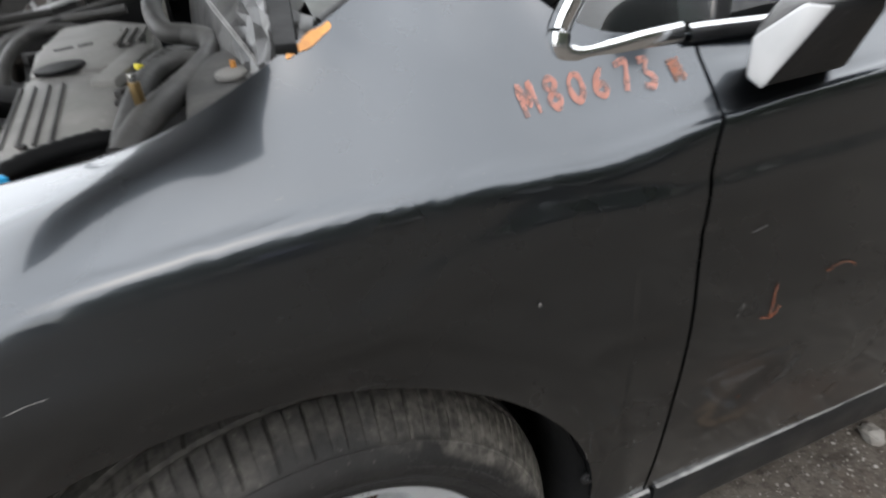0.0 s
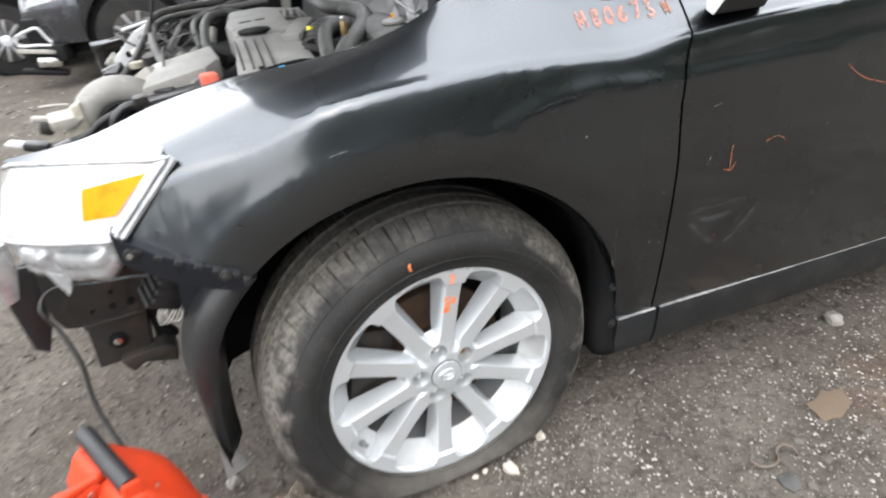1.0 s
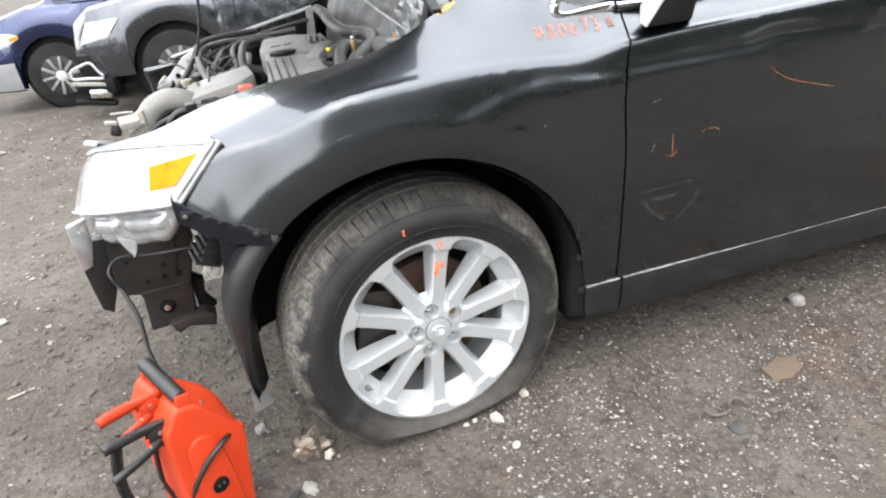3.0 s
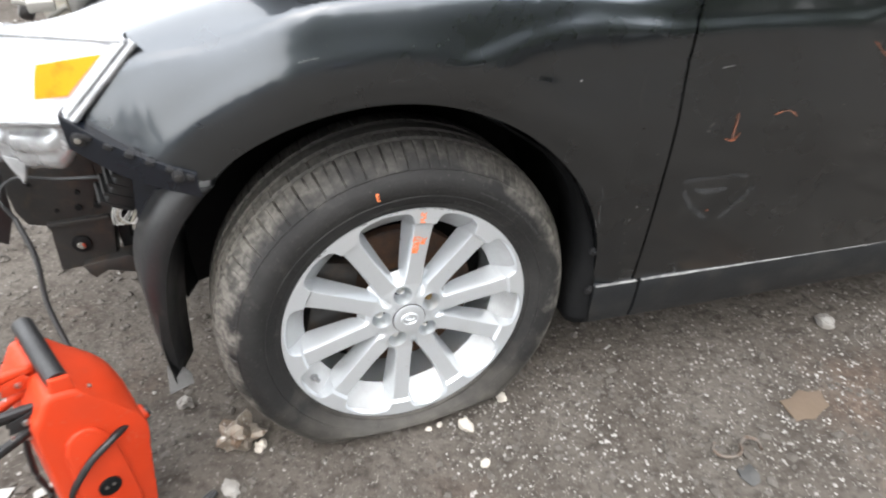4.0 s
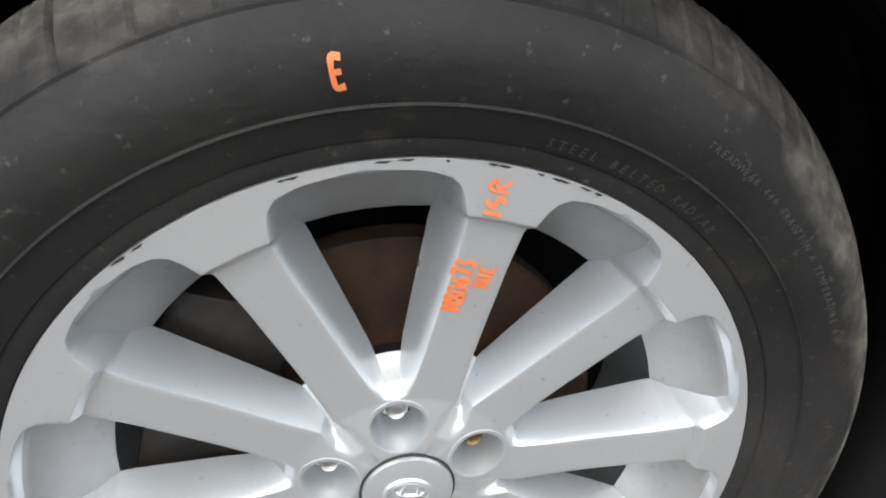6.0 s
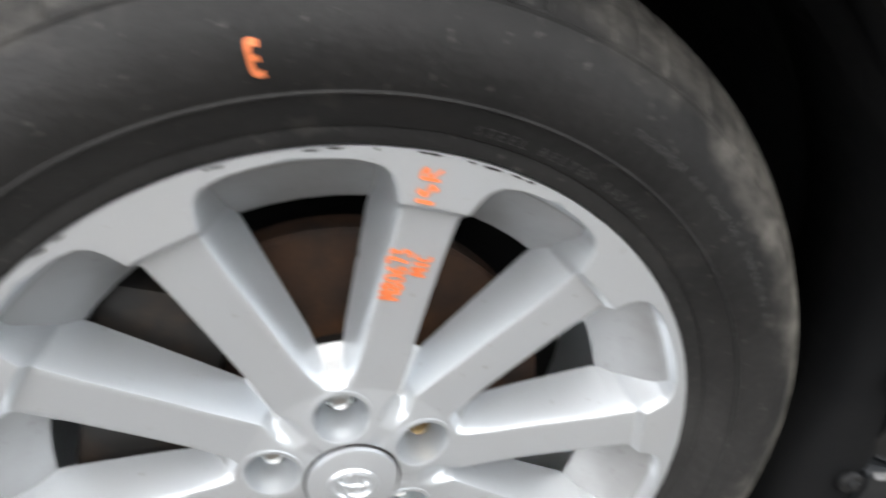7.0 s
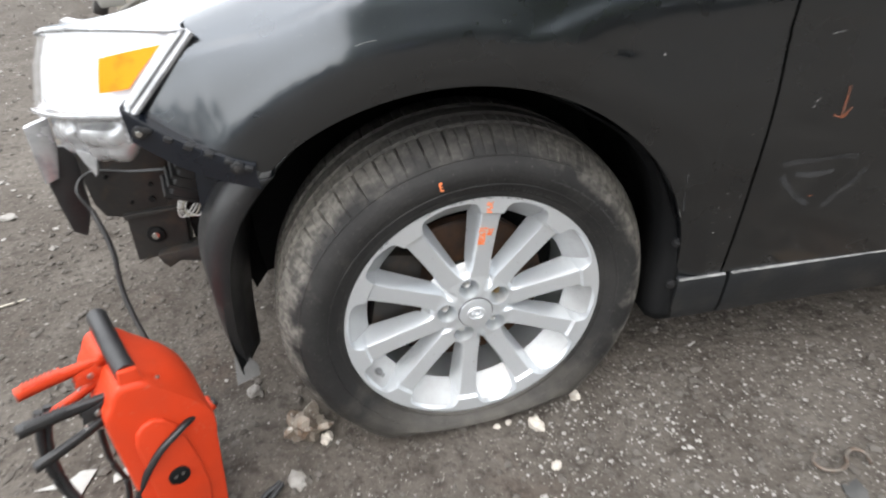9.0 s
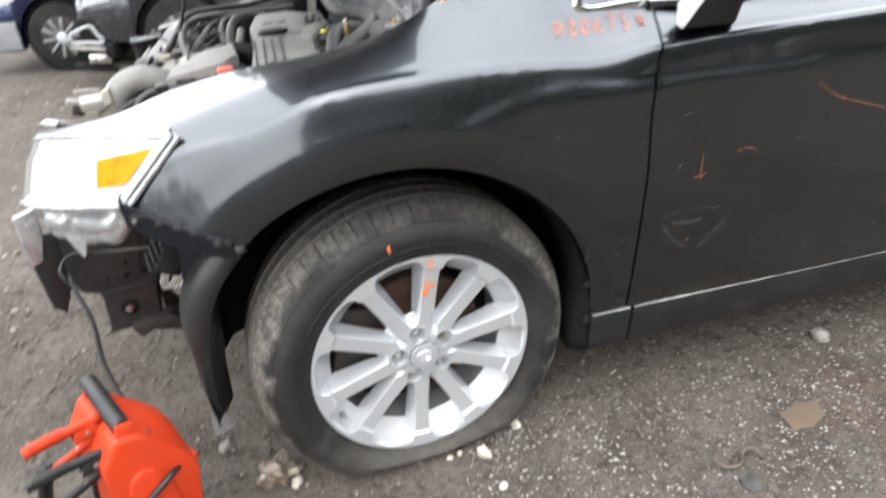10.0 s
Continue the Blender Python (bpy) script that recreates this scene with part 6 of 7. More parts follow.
part("apron_end", prism([(-0.045, 0.86), (-0.028, 0.995), (-0.004, 1.0), (-0.012, 0.86)], 0.05, Matrix.Translation((0, 1.47, 0)), 0.004), DUSTY, car, "pale dusty wing bracket")
part("support_rod", tube([(-0.47, 1.0, 0.90), (-0.42, 0.98, 1.05), (-0.39, 0.98, 1.30), (-0.36, 0.98, 1.66)], 0.005, 8), BLACK, car, "thin black bonnet support rod")

# the bonnet, hinged at the cowl and propped open
def make_bonnet():
    rise = radians(31)
    skin, inner = [], []
    for t in np.linspace(0, 1, 22):
        # cut short so that its reflection on the fender ends in place
        along = 0.05 + 0.57 * t
        edge = float(np.interp(along, [0.0, 0.12, 0.27, 0.42, 0.55, 0.78], [0.0, 0.0, 0.07, 0.14, 0.165, 0.20]))
        skin.append([])
        inner.append([])
        for u in np.linspace(0, 1, 26):
            y = edge + (2 * MID - 2 * edge) * u
            crown = 0.05 * math.sin(math.pi * u) * (0.4 + 0.6 * math.sin(math.pi * min(1, t + 0.1)))
            droop = 0.03 * t ** 3
            lift = crown - droop
            x, z = 0.10 - along * math.cos(rise) + lift * math.sin(rise), 1.112 + along * math.sin(rise) + lift * math.cos(rise)
            skin[-1].append((x, y, z))
            rib = 0.020 if (0.1 < t < 0.9 and (u * 5) % 1 < 0.7 and 0.06 < u < 0.94) else 0.006
            inner[-1].append((x - rib * math.sin(rise) + 0.008 * math.sin(rise) - 0.012 * math.sin(rise), y, z - (rib + 0.006) * math.cos(rise)))
    verts, faces = sheet(skin)
    bonnet = link_mesh("bonnet", verts, faces, PAINT, car, "dark grey bonnet propped open", sharp=60)
    solid = bonnet.modifiers.new("thickness", "SOLIDIFY")
    solid.thickness = 0.003
    verts, faces = sheet(inner)
    # unseen underside, given pale grey to lighten its reflection in the fender
    link_mesh("inner_panel", verts, faces, FOOTGREY, bonnet, "bonnet underside, made pale to lighten its reflection", sharp=40)


make_bonnet()

# ---- jump starter on the ground beside the bumper ----
starter = thing("jump_starter", "red plastic portable jump starter with black handle and clamps", "jump starter", pose(-0.600, -0.048, 0.0, 0, 0, 30))


def case_mesh():
    """A moulded case: rounded at front and back, its sloping top bulged."""
    outline = smooth_line([(x, z, 0) for x, z in ((-0.088, 0.0), (-0.04, -0.001), (0.0, 0.0), (0.026, 0.010), (0.036, 0.06), (0.046, 0.14), (0.054, 0.20), (0.060, 0.235), (0.055, 0.27), (0.030, 0.312), (0.004, 0.350), (-0.018, 0.380), (-0.040, 0.390), (-0.062, 0.391), (-0.080, 0.365), (-0.095, 0.33), (-0.097, 0.2), (-0.097, 0.04), (-0.095, 0.008), (-0.088, 0.0))], 5)
    rows = []
    for y, grow in ((-0.105, 0.0), (-0.105, 0.93), (-0.1035, 0.97), (-0.099, 0.993), (-0.092, 1.0), (-0.06, 1.0), (-0.02, 1.0), (0.02, 1.0), (0.05, 1.0), (0.072, 1.0), (0.080, 0.99), (0.085, 0.94), (0.085, 0.0)):
        row = []
        for p in outline:
            bulge = 0.024 * max(0.0, 1 - ((p.x - 0.022) / 0.055) ** 2) * max(0.0, 1 - ((p.y - 0.318) / 0.07) ** 2) * max(0.0, 1 - ((y + 0.005) / 0.085) ** 2)
            row.append((-0.02 + (p.x + 0.02) * grow + bulge * 0.84, y, 0.19 + (p.y - 0.19) * grow + bulge * 0.54))
        rows.append(row)
    return sheet(rows)


verts, faces = case_mesh()
link_mesh("case", verts, faces, RED, starter, "scuffed red plastic case", sharp=40)
raised = prism([(-0.074, 0.055), (0.002, 0.045), (0.013, 0.10), (0.010, 0.18), (0.004, 0.245), (-0.004, 0.275), (-0.016, 0.297), (-0.032, 0.309), (-0.050, 0.307), (-0.063, 0.295), (-0.071, 0.272), (-0.073, 0.20)], 0.012, pose(0, -0.1125, 0), 0.006)
part("front_panel", raised, RED, starter, "raised red front panel", sharp=60)
boss = part("cable_boss", disc(0.015, 0.04, (0.049, -0.075, 0.246), (0, 70, 0), 24, 0.005), RED, starter)
part("grommet", disc(0.0095, 0.012, (0.066, -0.079, 0.252), (0, 70, 0), 18, 0.002), BLACK, boss, "black cable grommet")
part("rivet", disc(0.004, 0.004, (0.0, -0.080, 0.362), (0, 35, 0), 12, 0.001), BRIGHTSTEEL, starter)
part("panel_step", prism([(-0.080, 0.010), (-0.010, 0.006), (0.004, 0.050), (-0.006, 0.062), (-0.070, 0.066)], 0.014, pose(0, -0.116, 0), 0.004), RED, starter)
part("socket", disc(0.0185, 0.006, (-0.030, -0.114, 0.168), (90, 0, 0), 28, 0.001), LINERVOID, starter, "black round socket with bright contacts")
for dx in (-0.006, 0.006):
    part("contact", disc(0.0025, 0.003, (-0.030 + dx, -0.118, 0.172), (90, 0, 0), 10), BRIGHTSTEEL, starter)
for y0 in (-0.098, 0.060):
    part("handle_post", prism([(-0.062, -0.03), (-0.018, -0.03), (-0.022, 0.024), (-0.050, 0.030)], 0.018, pose(0, y0, 0.385), 0.004), RED, starter)
part("handle", tube([(-0.038, -0.088, 0.402), (-0.038, -0.03, 0.408), (-0.037, 0.03, 0.413), (-0.036, 0.078, 0.415)], 0.0165, 18), BLACK, starter, "black grip handle")


def channel(s, e, wide, deep, bow):
    """A pressed channel from s to e, wider towards e, open below."""
    rows = []
    for t in np.linspace(0, 1, 14):
        p = s.lerp(e, t) + Vector((0, 0, bow * math.sin(math.pi * t)))
        k = wide * (0.7 + 0.4 * t)
        rows.append([p + Vector((0, k * a, h * deep)) for a, h in ((-1, -1.0), (-1.05, -0.1), (-0.9, 0.3), (-0.5, 0.5), (0.5, 0.5), (0.9, 0.3), (1.05, -0.1), (1, -1.0))])
    return sheet(rows)


def clamp(name, mat, label, start, end, low):
    """A spring clamp: two pressed arms that part behind a pivot, a ribbed grip, jaws with teeth."""
    s, e, w = Vector(start), Vector(end), Vector(low)
    verts, faces = channel(s, e, 0.0085, 0.011, 0.003)
    ob = link_mesh(name, verts, faces, mat, starter, label)
    ob.modifiers.new("thickness", "SOLIDIFY").thickness = 0.0022
    verts, faces = channel(s + Vector((0.004, 0, -0.024)), w, 0.0070, 0.009, -0.004)
    lower = link_mesh("lower_arm", verts, faces, mat, ob)
    lower.modifiers.new("thickness", "SOLIDIFY").thickness = 0.0022
    for k in range(9):
        t = 0.50 + 0.05 * k
        q = s.lerp(e, t) + Vector((0, 0, 0.003 * math.sin(math.pi * t) + 0.0062))
        part("grip_ridge", box((0.0030, 0.0155, 0.0030), q, (0, 0, 0), 0.001), mat, ob)
    turn = s.lerp(e, 0.22) + Vector((0, 0, -0.016))
    part("pivot", disc(0.0052, 0.026, turn, (90, 0, 0), 14, 0.001), BRIGHTSTEEL, ob)
    for dy in (-0.0095, 0.0095):
        part("cheek_plate", prism([(-0.026, -0.012), (0.016, -0.014), (0.022, 0.0), (0.012, 0.014), (-0.020, 0.011)], 0.0018, Matrix.Translation(turn + Vector((0, dy, 0))), 0.0006), mat, ob)
    part("teeth", box((0.040, 0.009, 0.006), s.lerp(w, 0.30) + Vector((0.004, 0, -0.030)), (0, 28, 0), 0.002), BRIGHTSTEEL, ob)


clamp("red_clamp", RED, "red battery clamp", (-0.055, -0.025, 0.402), (-0.180, -0.030, 0.412), (-0.185, -0.03, 0.345))
clamp("black_clamp", BLACK, "black battery clamp with ribbed grip", (-0.066, -0.070, 0.362), (-0.198, -0.070, 0.378), (-0.203, -0.07, 0.300))
to_local = starter.matrix_world.inverted()


def cable(points, radius=0.0075, mat=BLACK):
    return part("cable", tube([to_local @ Vector(p) for p in points], radius, 10), mat, starter, "black rubber cable")


cable([(-0.525, -0.115, 0.262), (-0.545, -0.155, 0.268), (-0.583, -0.175, 0.240), (-0.632, -0.18, 0.165), (-0.675, -0.195, 0.06), (-0.70, -0.24, 0.012), (-0.67, -0.32, 0.010)], 0.0062)
cable([(-0.728, -0.16, 0.365), (-0.746, -0.17, 0.286), (-0.749, -0.172, 0.197), (-0.727, -0.175, 0.127), (-0.700, -0.185, 0.06), (-0.66, -0.22, 0.012), (-0.60, -0.30, 0.010)], 0.0068)
cable([(-0.722, -0.145, 0.36), (-0.738, -0.165, 0.28), (-0.740, -0.17, 0.20), (-0.72, -0.18, 0.12), (-0.69, -0.20, 0.05), (-0.65, -0.26, 0.010)], 0.0062)
cable([(-0.660, -0.10, 0.31), (-0.676, -0.12, 0.281), (-0.687, -0.122, 0.191), (-0.68, -0.122, 0.124), (-0.707, -0.122, 0.044), (-0.76, -0.12, 0.010), (-0.83, -0.10, 0.010), (-0.93, -0.16, 0.010)], 0.0055)
cable([(-0.62, -0.21, 0.010), (-0.553, -0.153, 0.010), (-0.489, -0.145, 0.010), (-0.454, -0.114, 0.012), (-0.428, -0.092, 0.012)], 0.0055)
cable([(-0.60, -0.24, 0.010), (-0.54, -0.19, 0.010), (-0.47, -0.155, 0.010), (-0.440, -0.12, 0.012), (-0.424, -0.096, 0.014)], 0.0055)
part("cable", tube([(-0.738, 0.285, 0.478), (-0.715, 0.25, 0.40), (-0.71, 0.21, 0.30), (-0.665, 0.14, 0.19), (-0.62, 0.09, 0.14), (-0.60, 0.06, 0.12)], 0.0055, 8), BLACK, car, "thin black cable hanging to the jump starter")


# ---- stones and litter ----
def rock(name, label, category, at, size, mat, seed, rough=0.25, parent=None):
    bm = bmesh.new()
    bmesh.ops.create_icosphere(bm, subdivisions=3, radius=1.0)
    for v in bm.verts:
        p = v.co.normalized()
        k = 1 + rough * noise.noise(p * 1.7 + Vector((seed, 0, 0))) * 1.6 + rough * 0.5 * noise.noise(p * 4 + Vector((0, seed, 0)))
        v.co = Vector((p.x * size[0], p.y * size[1], p.z * size[2])) * k
    ob = part(name, bm, mat, None, sharp=24)
    ob.location = (at[0], at[1], ground_height(at[0], at[1]) + size[2] * 0.55)
    ob.rotation_euler = (0, 0, seed)
    return tagged(ob, label, category)


rock("stone", "pale buff stone on dirt beside tyre", "stone", (0.118, -0.05), (0.020, 0.014, 0.014), STONE, 2.2)
rock("stone", "small rounded buff stone near tyre", "stone", (0.228, 0.012), (0.013, 0.012, 0.011), STONE, 5.1)
rock("stone", "tiny pale stone at tyre's edge", "stone", (0.062, -0.028), (0.007, 0.006, 0.005), STONE, 7.1)
rock("stone", "tiny pale stone at tyre's edge", "stone", (0.035, -0.034), (0.008, 0.006, 0.005), STONE, 9.1)
rock("scrap_clump", "crumpled rusty pale metal scrap against tyre", "scrap", (-0.375, 0.045), (0.042, 0.036, 0.034), CLUMP, 3.3, 0.5)
rock("stone", "grey stone beside rusty scrap", "stone", (-0.335, 0.012), (0.016, 0.013, 0.012), STONE, 4.4)
rock("stone", "grey stone under torn liner", "stone", (-0.504, 0.185), (0.018, 0.015, 0.014), PEBBLE, 6.4)
rock("stone", "grey stone on open dirt", "stone", (1.237, 0.06), (0.030, 0.022, 0.018), PEBBLE, 1.4)
rock("stone", "flat pale stone near jump starter", "stone", (-0.398, -0.082), (0.024, 0.016, 0.008), PEBBLE, 8.4)
rock("stone", "small pale stone on open dirt", "stone", (0.129, -0.157), (0.011, 0.010, 0.008), STONE, 3.9)
rock("stone", "pale flat stone on open dirt", "stone", (-1.48, 1.27), (0.035, 0.022, 0.012), PEBBLE, 2.9)
rock("stone", "pale flat stone on open dirt", "stone", (-2.44, 4.5), (0.06, 0.035, 0.02), PEBBLE, 6.9)

hook = part("metal_hook", tube([(0.728, -0.288, 0.012), (0.732, -0.266, 0.014), (0.714, -0.254, 0.016), (0.692, -0.262, 0.014), (0.680, -0.281, 0.012), (0.655, -0.289, 0.012), (0.630, -0.281, 0.012), (0.621, -0.262, 0.014), (0.634, -0.249, 0.016)], 0.0042, 10), HOOKSTEEL, None)
tagged(hook, "rusty bent metal hook lying on dirt", "hook")


def litter(name, label, category, outline, at, mat, thick=0.003, turn=0.0, tilt=2.0):
    ob = part(name, prism(outline, thick, pose(0, 0, 0, -90 + tilt, 0, 0), 0.0008), mat, None)
    ob.matrix_world = pose(at[0], at[1], ground_height(at[0], at[1]) + 0.006, 0, 0, turn)
    return tagged(ob, label, category)


litter("cardboard_scrap", "soggy brown cardboard scrap on dirt", "cardboard", [(-0.07, -0.028), (-0.045, -0.030), (-0.02, -0.042), (0.015, -0.034), (0.05, -0.030), (0.058, -0.008), (0.075, 0.012), (0.04, 0.022), (0.026, 0.038), (-0.02, 0.028), (-0.05, 0.034), (-0.058, 0.004)], (0.94, -0.19), CARDBOARD, 0.004, 12)
litter("plastic_scrap", "dull grey plastic scrap on dirt", "litter", [(-0.028, -0.012), (-0.008, -0.024), (0.014, -0.018), (0.030, 0.006), (0.010, 0.014), (-0.004, 0.024), (-0.020, 0.012)], (0.665, -0.330), ENGINEDARK, 0.003, 40)
litter("paper_scrap", "pale torn paper scrap beside jump starter", "litter", [(-0.07, 0.01), (-0.01, 0.0), (0.0, -0.06), (0.025, -0.04), (0.05, 0.03), (0.02, 0.035), (0.0, 0.02)], (-0.865, -0.005), PAPER, 0.002, 5)
litter("paper_scrap", "small pale paper scrap", "litter", [(-0.02, -0.01), (0.015, -0.012), (0.02, 0.012), (-0.015, 0.01)], (-0.761, 0.004), PAPER, 0.002, 30)
litter("wood_splinter", "pale yellow wood splinter on dirt", "litter", [(-0.04, -0.005), (0.04, -0.002), (0.04, 0.004), (-0.04, 0.003)], (-1.255, 0.703), TAN, 0.004, 20)
litter("wood_splinter", "pale yellow wood splinter on dirt", "litter", [(-0.05, -0.006), (0.05, -0.003), (0.05, 0.005), (-0.05, 0.004)], (-1.64, 1.43), TAN, 0.004, -8)


litter("plastic_strip", "thin white plastic strip on dirt", "litter", [(-0.012, -0.003), (0.012, -0.002), (0.012, 0.003), (-0.012, 0.003)], (0.568, 0.111), PAPER, 0.002, 25)


def gravel(name, label, count, seed, spread, sizes, mat, pale=False):
    """Loose grit: many small angular stones in one mesh."""
    rng = np.random.default_rng(seed)
    base = np.array([(1, 0, 0), (-1, 0, 0), (0, 1, 0), (0, -1, 0), (0, 0, 1), (0, 0, -1), (0.6, 0.6, 0.5), (-0.6, 0.5, 0.5), (0.5, -0.6, 0.5), (-0.5, -0.6, 0.5)], float)
    tris = [(4, 6, 7), (4, 7, 9), (4, 9, 8), (4, 8, 6), (0, 2, 6), (2, 7, 6), (2, 1, 7), (1, 9, 7), (1, 3, 9), (3, 8, 9), (3, 0, 8), (0, 6, 8), (5, 2, 0), (5, 1, 2), (5, 3, 1), (5, 0, 3)]
    verts, faces = [], []
    done = 0
    while done < count:
        x, y = spread(rng)
        if noise.noise((x * 2.3, y * 2.3, seed)) * 0.5 + noise.noise((x * 7.0, y * 7.0, seed + 4)) * 0.5 < rng.uniform(-0.5, 0.35):
            continue
        if pale and y > rng.uniform(-0.06, 0.26):
            continue
        s = sizes[0] * (sizes[1] / sizes[0]) ** (rng.random() ** 2.2)
        a = rng.uniform(0, 6.28)
        pts = base * rng.uniform(0.65, 1.2, (10, 1)) * (s, s * rng.uniform(0.6, 1), s * rng.uniform(0.35, 0.75))
        c, sn = math.cos(a), math.sin(a)
        n = len(verts)
        z0 = ground_height(x, y)
        for p in pts:
            verts.append((x + p[0] * c - p[1] * sn, y + p[0] * sn + p[1] * c, z0 + p[2] + s * 0.15))
        faces += [tuple(n + i for i in t) for t in tris]
        done += 1
    ob = link_mesh(name, verts, faces, mat, smooth=False)
    return tagged(ob, label, "gravel", kind="stuff")


gravel("pale_gravel", "scattered pale crushed stone on dirt", 4300, 3, lambda r: (r.uniform(0.05, 2.0), r.uniform(-0.62, 0.45)), (0.0019, 0.0066), PEBBLE, True)
gravel("brown_grit", "brown grit strewn over dirt", 9000, 5, lambda r: (r.uniform(-1.6, 2.0), r.uniform(-0.7, 0.9)), (0.002, 0.008), GREYSTONE)
gravel("sparse_pale_gravel", "sparse pale stones on dirt", 700, 8, lambda r: (r.uniform(-1.8, 0.2), r.uniform(-0.6, 2.0)), (0.002, 0.008), PEBBLE)
gravel("dirt_clods", "crumbly brown dirt clods over the yard", 6000, 15, lambda r: (r.uniform(-1.9, 2.0), r.uniform(-0.7, 1.2)), (0.004, 0.016), GREYSTONE)
gravel("far_gravel", "loose stones over the yard", 1200, 9, lambda r: (r.uniform(-4.5, 0.0), r.uniform(0.8, 6.0)), (0.005, 0.02), PEBBLE)
gravel("far_grit", "dark grit over the yard", 2600, 12, lambda r: (r.uniform(-4.5, 0.0), r.uniform(0.8, 6.0)), (0.006, 0.02), GREYSTONE)


# ---- parked vehicles beyond ----
def parked_vehicle(name, label, m, outline, width, paint, belt, wheels, wheel_r, lamp, lower=None, lower_mat=None):
    """A vehicle with its nose to -x: the side outline (x, z) from the nose's foot over the top to the tail, wheel arches cut out, glass above the belt."""
    root = thing(name, label, "car", m)
    xs = np.unique(np.r_[np.linspace(outline[0][0], outline[-1][0], 90), [w + wheel_r * 1.18 * math.cos(a) for w in wheels for a in np.linspace(0, math.pi, 25)]])
    ox, oz = [p[0] for p in outline], [p[1] for p in outline]
    rows = []
    for x in xs:
        top = float(np.interp(x, ox, oz))
        low = 0.24 if lower or name != "parked_suv" else 0.24 + 0.12 * ease((wheels[0] - x) / 0.4)
        for w in wheels:
            d = abs(x - w) / (wheel_r * 1.18)
            if d < 1:
                low = max(low, wheel_r + wheel_r * 1.18 * math.sqrt(1 - d * d))
        nose = min(1.0, (x - outline[0][0]) / 0.55)
        inset = 0.30 * (1 - nose) ** 2.2
        sh = min(belt, top)
        row = [(x, inset + 0.10, low), (x, inset + 0.03, low + 0.01), (x, inset + 0.0, low + 0.35 * (sh - low)), (x, inset + 0.02, low + 0.75 * (sh - low)), (x, inset + 0.07, sh - 0.01), (x, inset + 0.14, sh + 0.012)]
        hi = max(top, sh + 0.02)
        tuck = 0.14 + 0.32 * (hi - sh)
        row += [(x, inset + 0.5 * (0.14 + tuck), 0.5 * (sh + hi)), (x, inset + tuck, hi - 0.03), (x, inset + tuck + 0.1, hi), (x, width / 2, hi + 0.02)]
        rows.append(row + [(x, width - y, z) for _, y, z in row[-2::-1]])
    verts, faces = sheet(rows)
    body = link_mesh("body", verts, faces, paint, root, sharp=45)
    part("floor_pan", box((outline[-1][0] - outline[0][0] - 0.5, width - 0.4, 0.3), ((outline[0][0] + outline[-1][0]) / 2, width / 2, 0.42)), LINERVOID, root)
    for w in wheels:
        t = part("tyre", disc(wheel_r, 0.22, (w, 0.13, wheel_r), (90, 0, 0), 56, 0.03), PLAINRUBBER, root)
        part("rim", disc(wheel_r * 0.60, 0.03, (w, 0.022, wheel_r), (90, 0, 0), 40, 0.01), STEEL, t)
        part("hub_cap", disc(wheel_r * 0.16, 0.03, (w, 0.0, wheel_r), (90, 0, 0), 24, 0.006), ALLOY, t)
        for k in range(10):
            a = 2 * math.pi * (k + 0.3) / 10
            part("spoke", box((0.034, 0.02, wheel_r * 0.46), (w + math.sin(a) * wheel_r * 0.36, -0.002, wheel_r + math.cos(a) * wheel_r * 0.36), (0, math.degrees(a), 0), 0.008), DULLRIM, t)
        part("arch_liner", disc(wheel_r * 1.17, 0.5, (w, 0.36, wheel_r), (90, 0, 0), 40), LINERVOID, root)
    # glass set on the tucked sides
    gx0 = next(x for x in np.linspace(outline[0][0], outline[-1][0], 300) if np.interp(x, ox, oz) > belt + 0.08)
    rows = []
    for x in np.linspace(gx0 + 0.08, outline[-1][0] - 0.35, 30):
        hi = float(np.interp(x, ox, oz))
        rows.append([(x, 0.14 - 0.012 + 0.32 * (z - belt), z) for z in np.linspace(belt + 0.03, max(belt + 0.04, hi - 0.07), 5)])
    verts, faces = sheet(rows)
    link_mesh("side_glass", verts, faces, GLOSSBLACK, root, "dark side windows")
    rows = []
    lean = 0.0 if lower else 0.7
    for z in np.linspace(lamp[2], lamp[3], 8):
        rows.append([(x + lean * (z - lamp[2]), 0.30 * (1 - min(1.0, (x + lean * (z - lamp[2]) - outline[0][0]) / 0.55)) ** 2.2 + 0.02 - 0.02 * math.sin(math.pi * (z - lamp[2]) / (lamp[3] - lamp[2])), z + (0.34 - 0.24 * (z - lamp[2]) / (lamp[3] - lamp[2])) * (x - lamp[0]) * 0.55) for x in np.linspace(lamp[0], lamp[1], 14)])
    verts, faces = sheet(rows)
    light = link_mesh("headlight", verts, faces, LAMPWHITE, root, "bright clear headlight")
    if lower:
        rows = [[(x, y - 0.006, z) for x, y, z in r[-3:]] for r in rows[3:6]]
        verts, faces = sheet(rows)
        link_mesh("indicator", verts, faces, AMBER, light, "amber indicator")
    if lower:
        rows = []
        for x in np.linspace(outline[0][0] + 0.01, wheels[0] - wheel_r * 1.2, 20):
            ins = 0.30 * (1 - min(1.0, (x - outline[0][0]) / 0.55)) ** 2.2
            rows.append([(x, ins + 0.09, lower[0]), (x, ins - 0.012, lower[0] + 0.03), (x, ins - 0.014, lower[1] - 0.03), (x, ins + 0.0, lower[1])])
        verts, faces = sheet(rows)
        link_mesh("bumper", verts, faces, lower_mat, root, "grey plastic bumper")
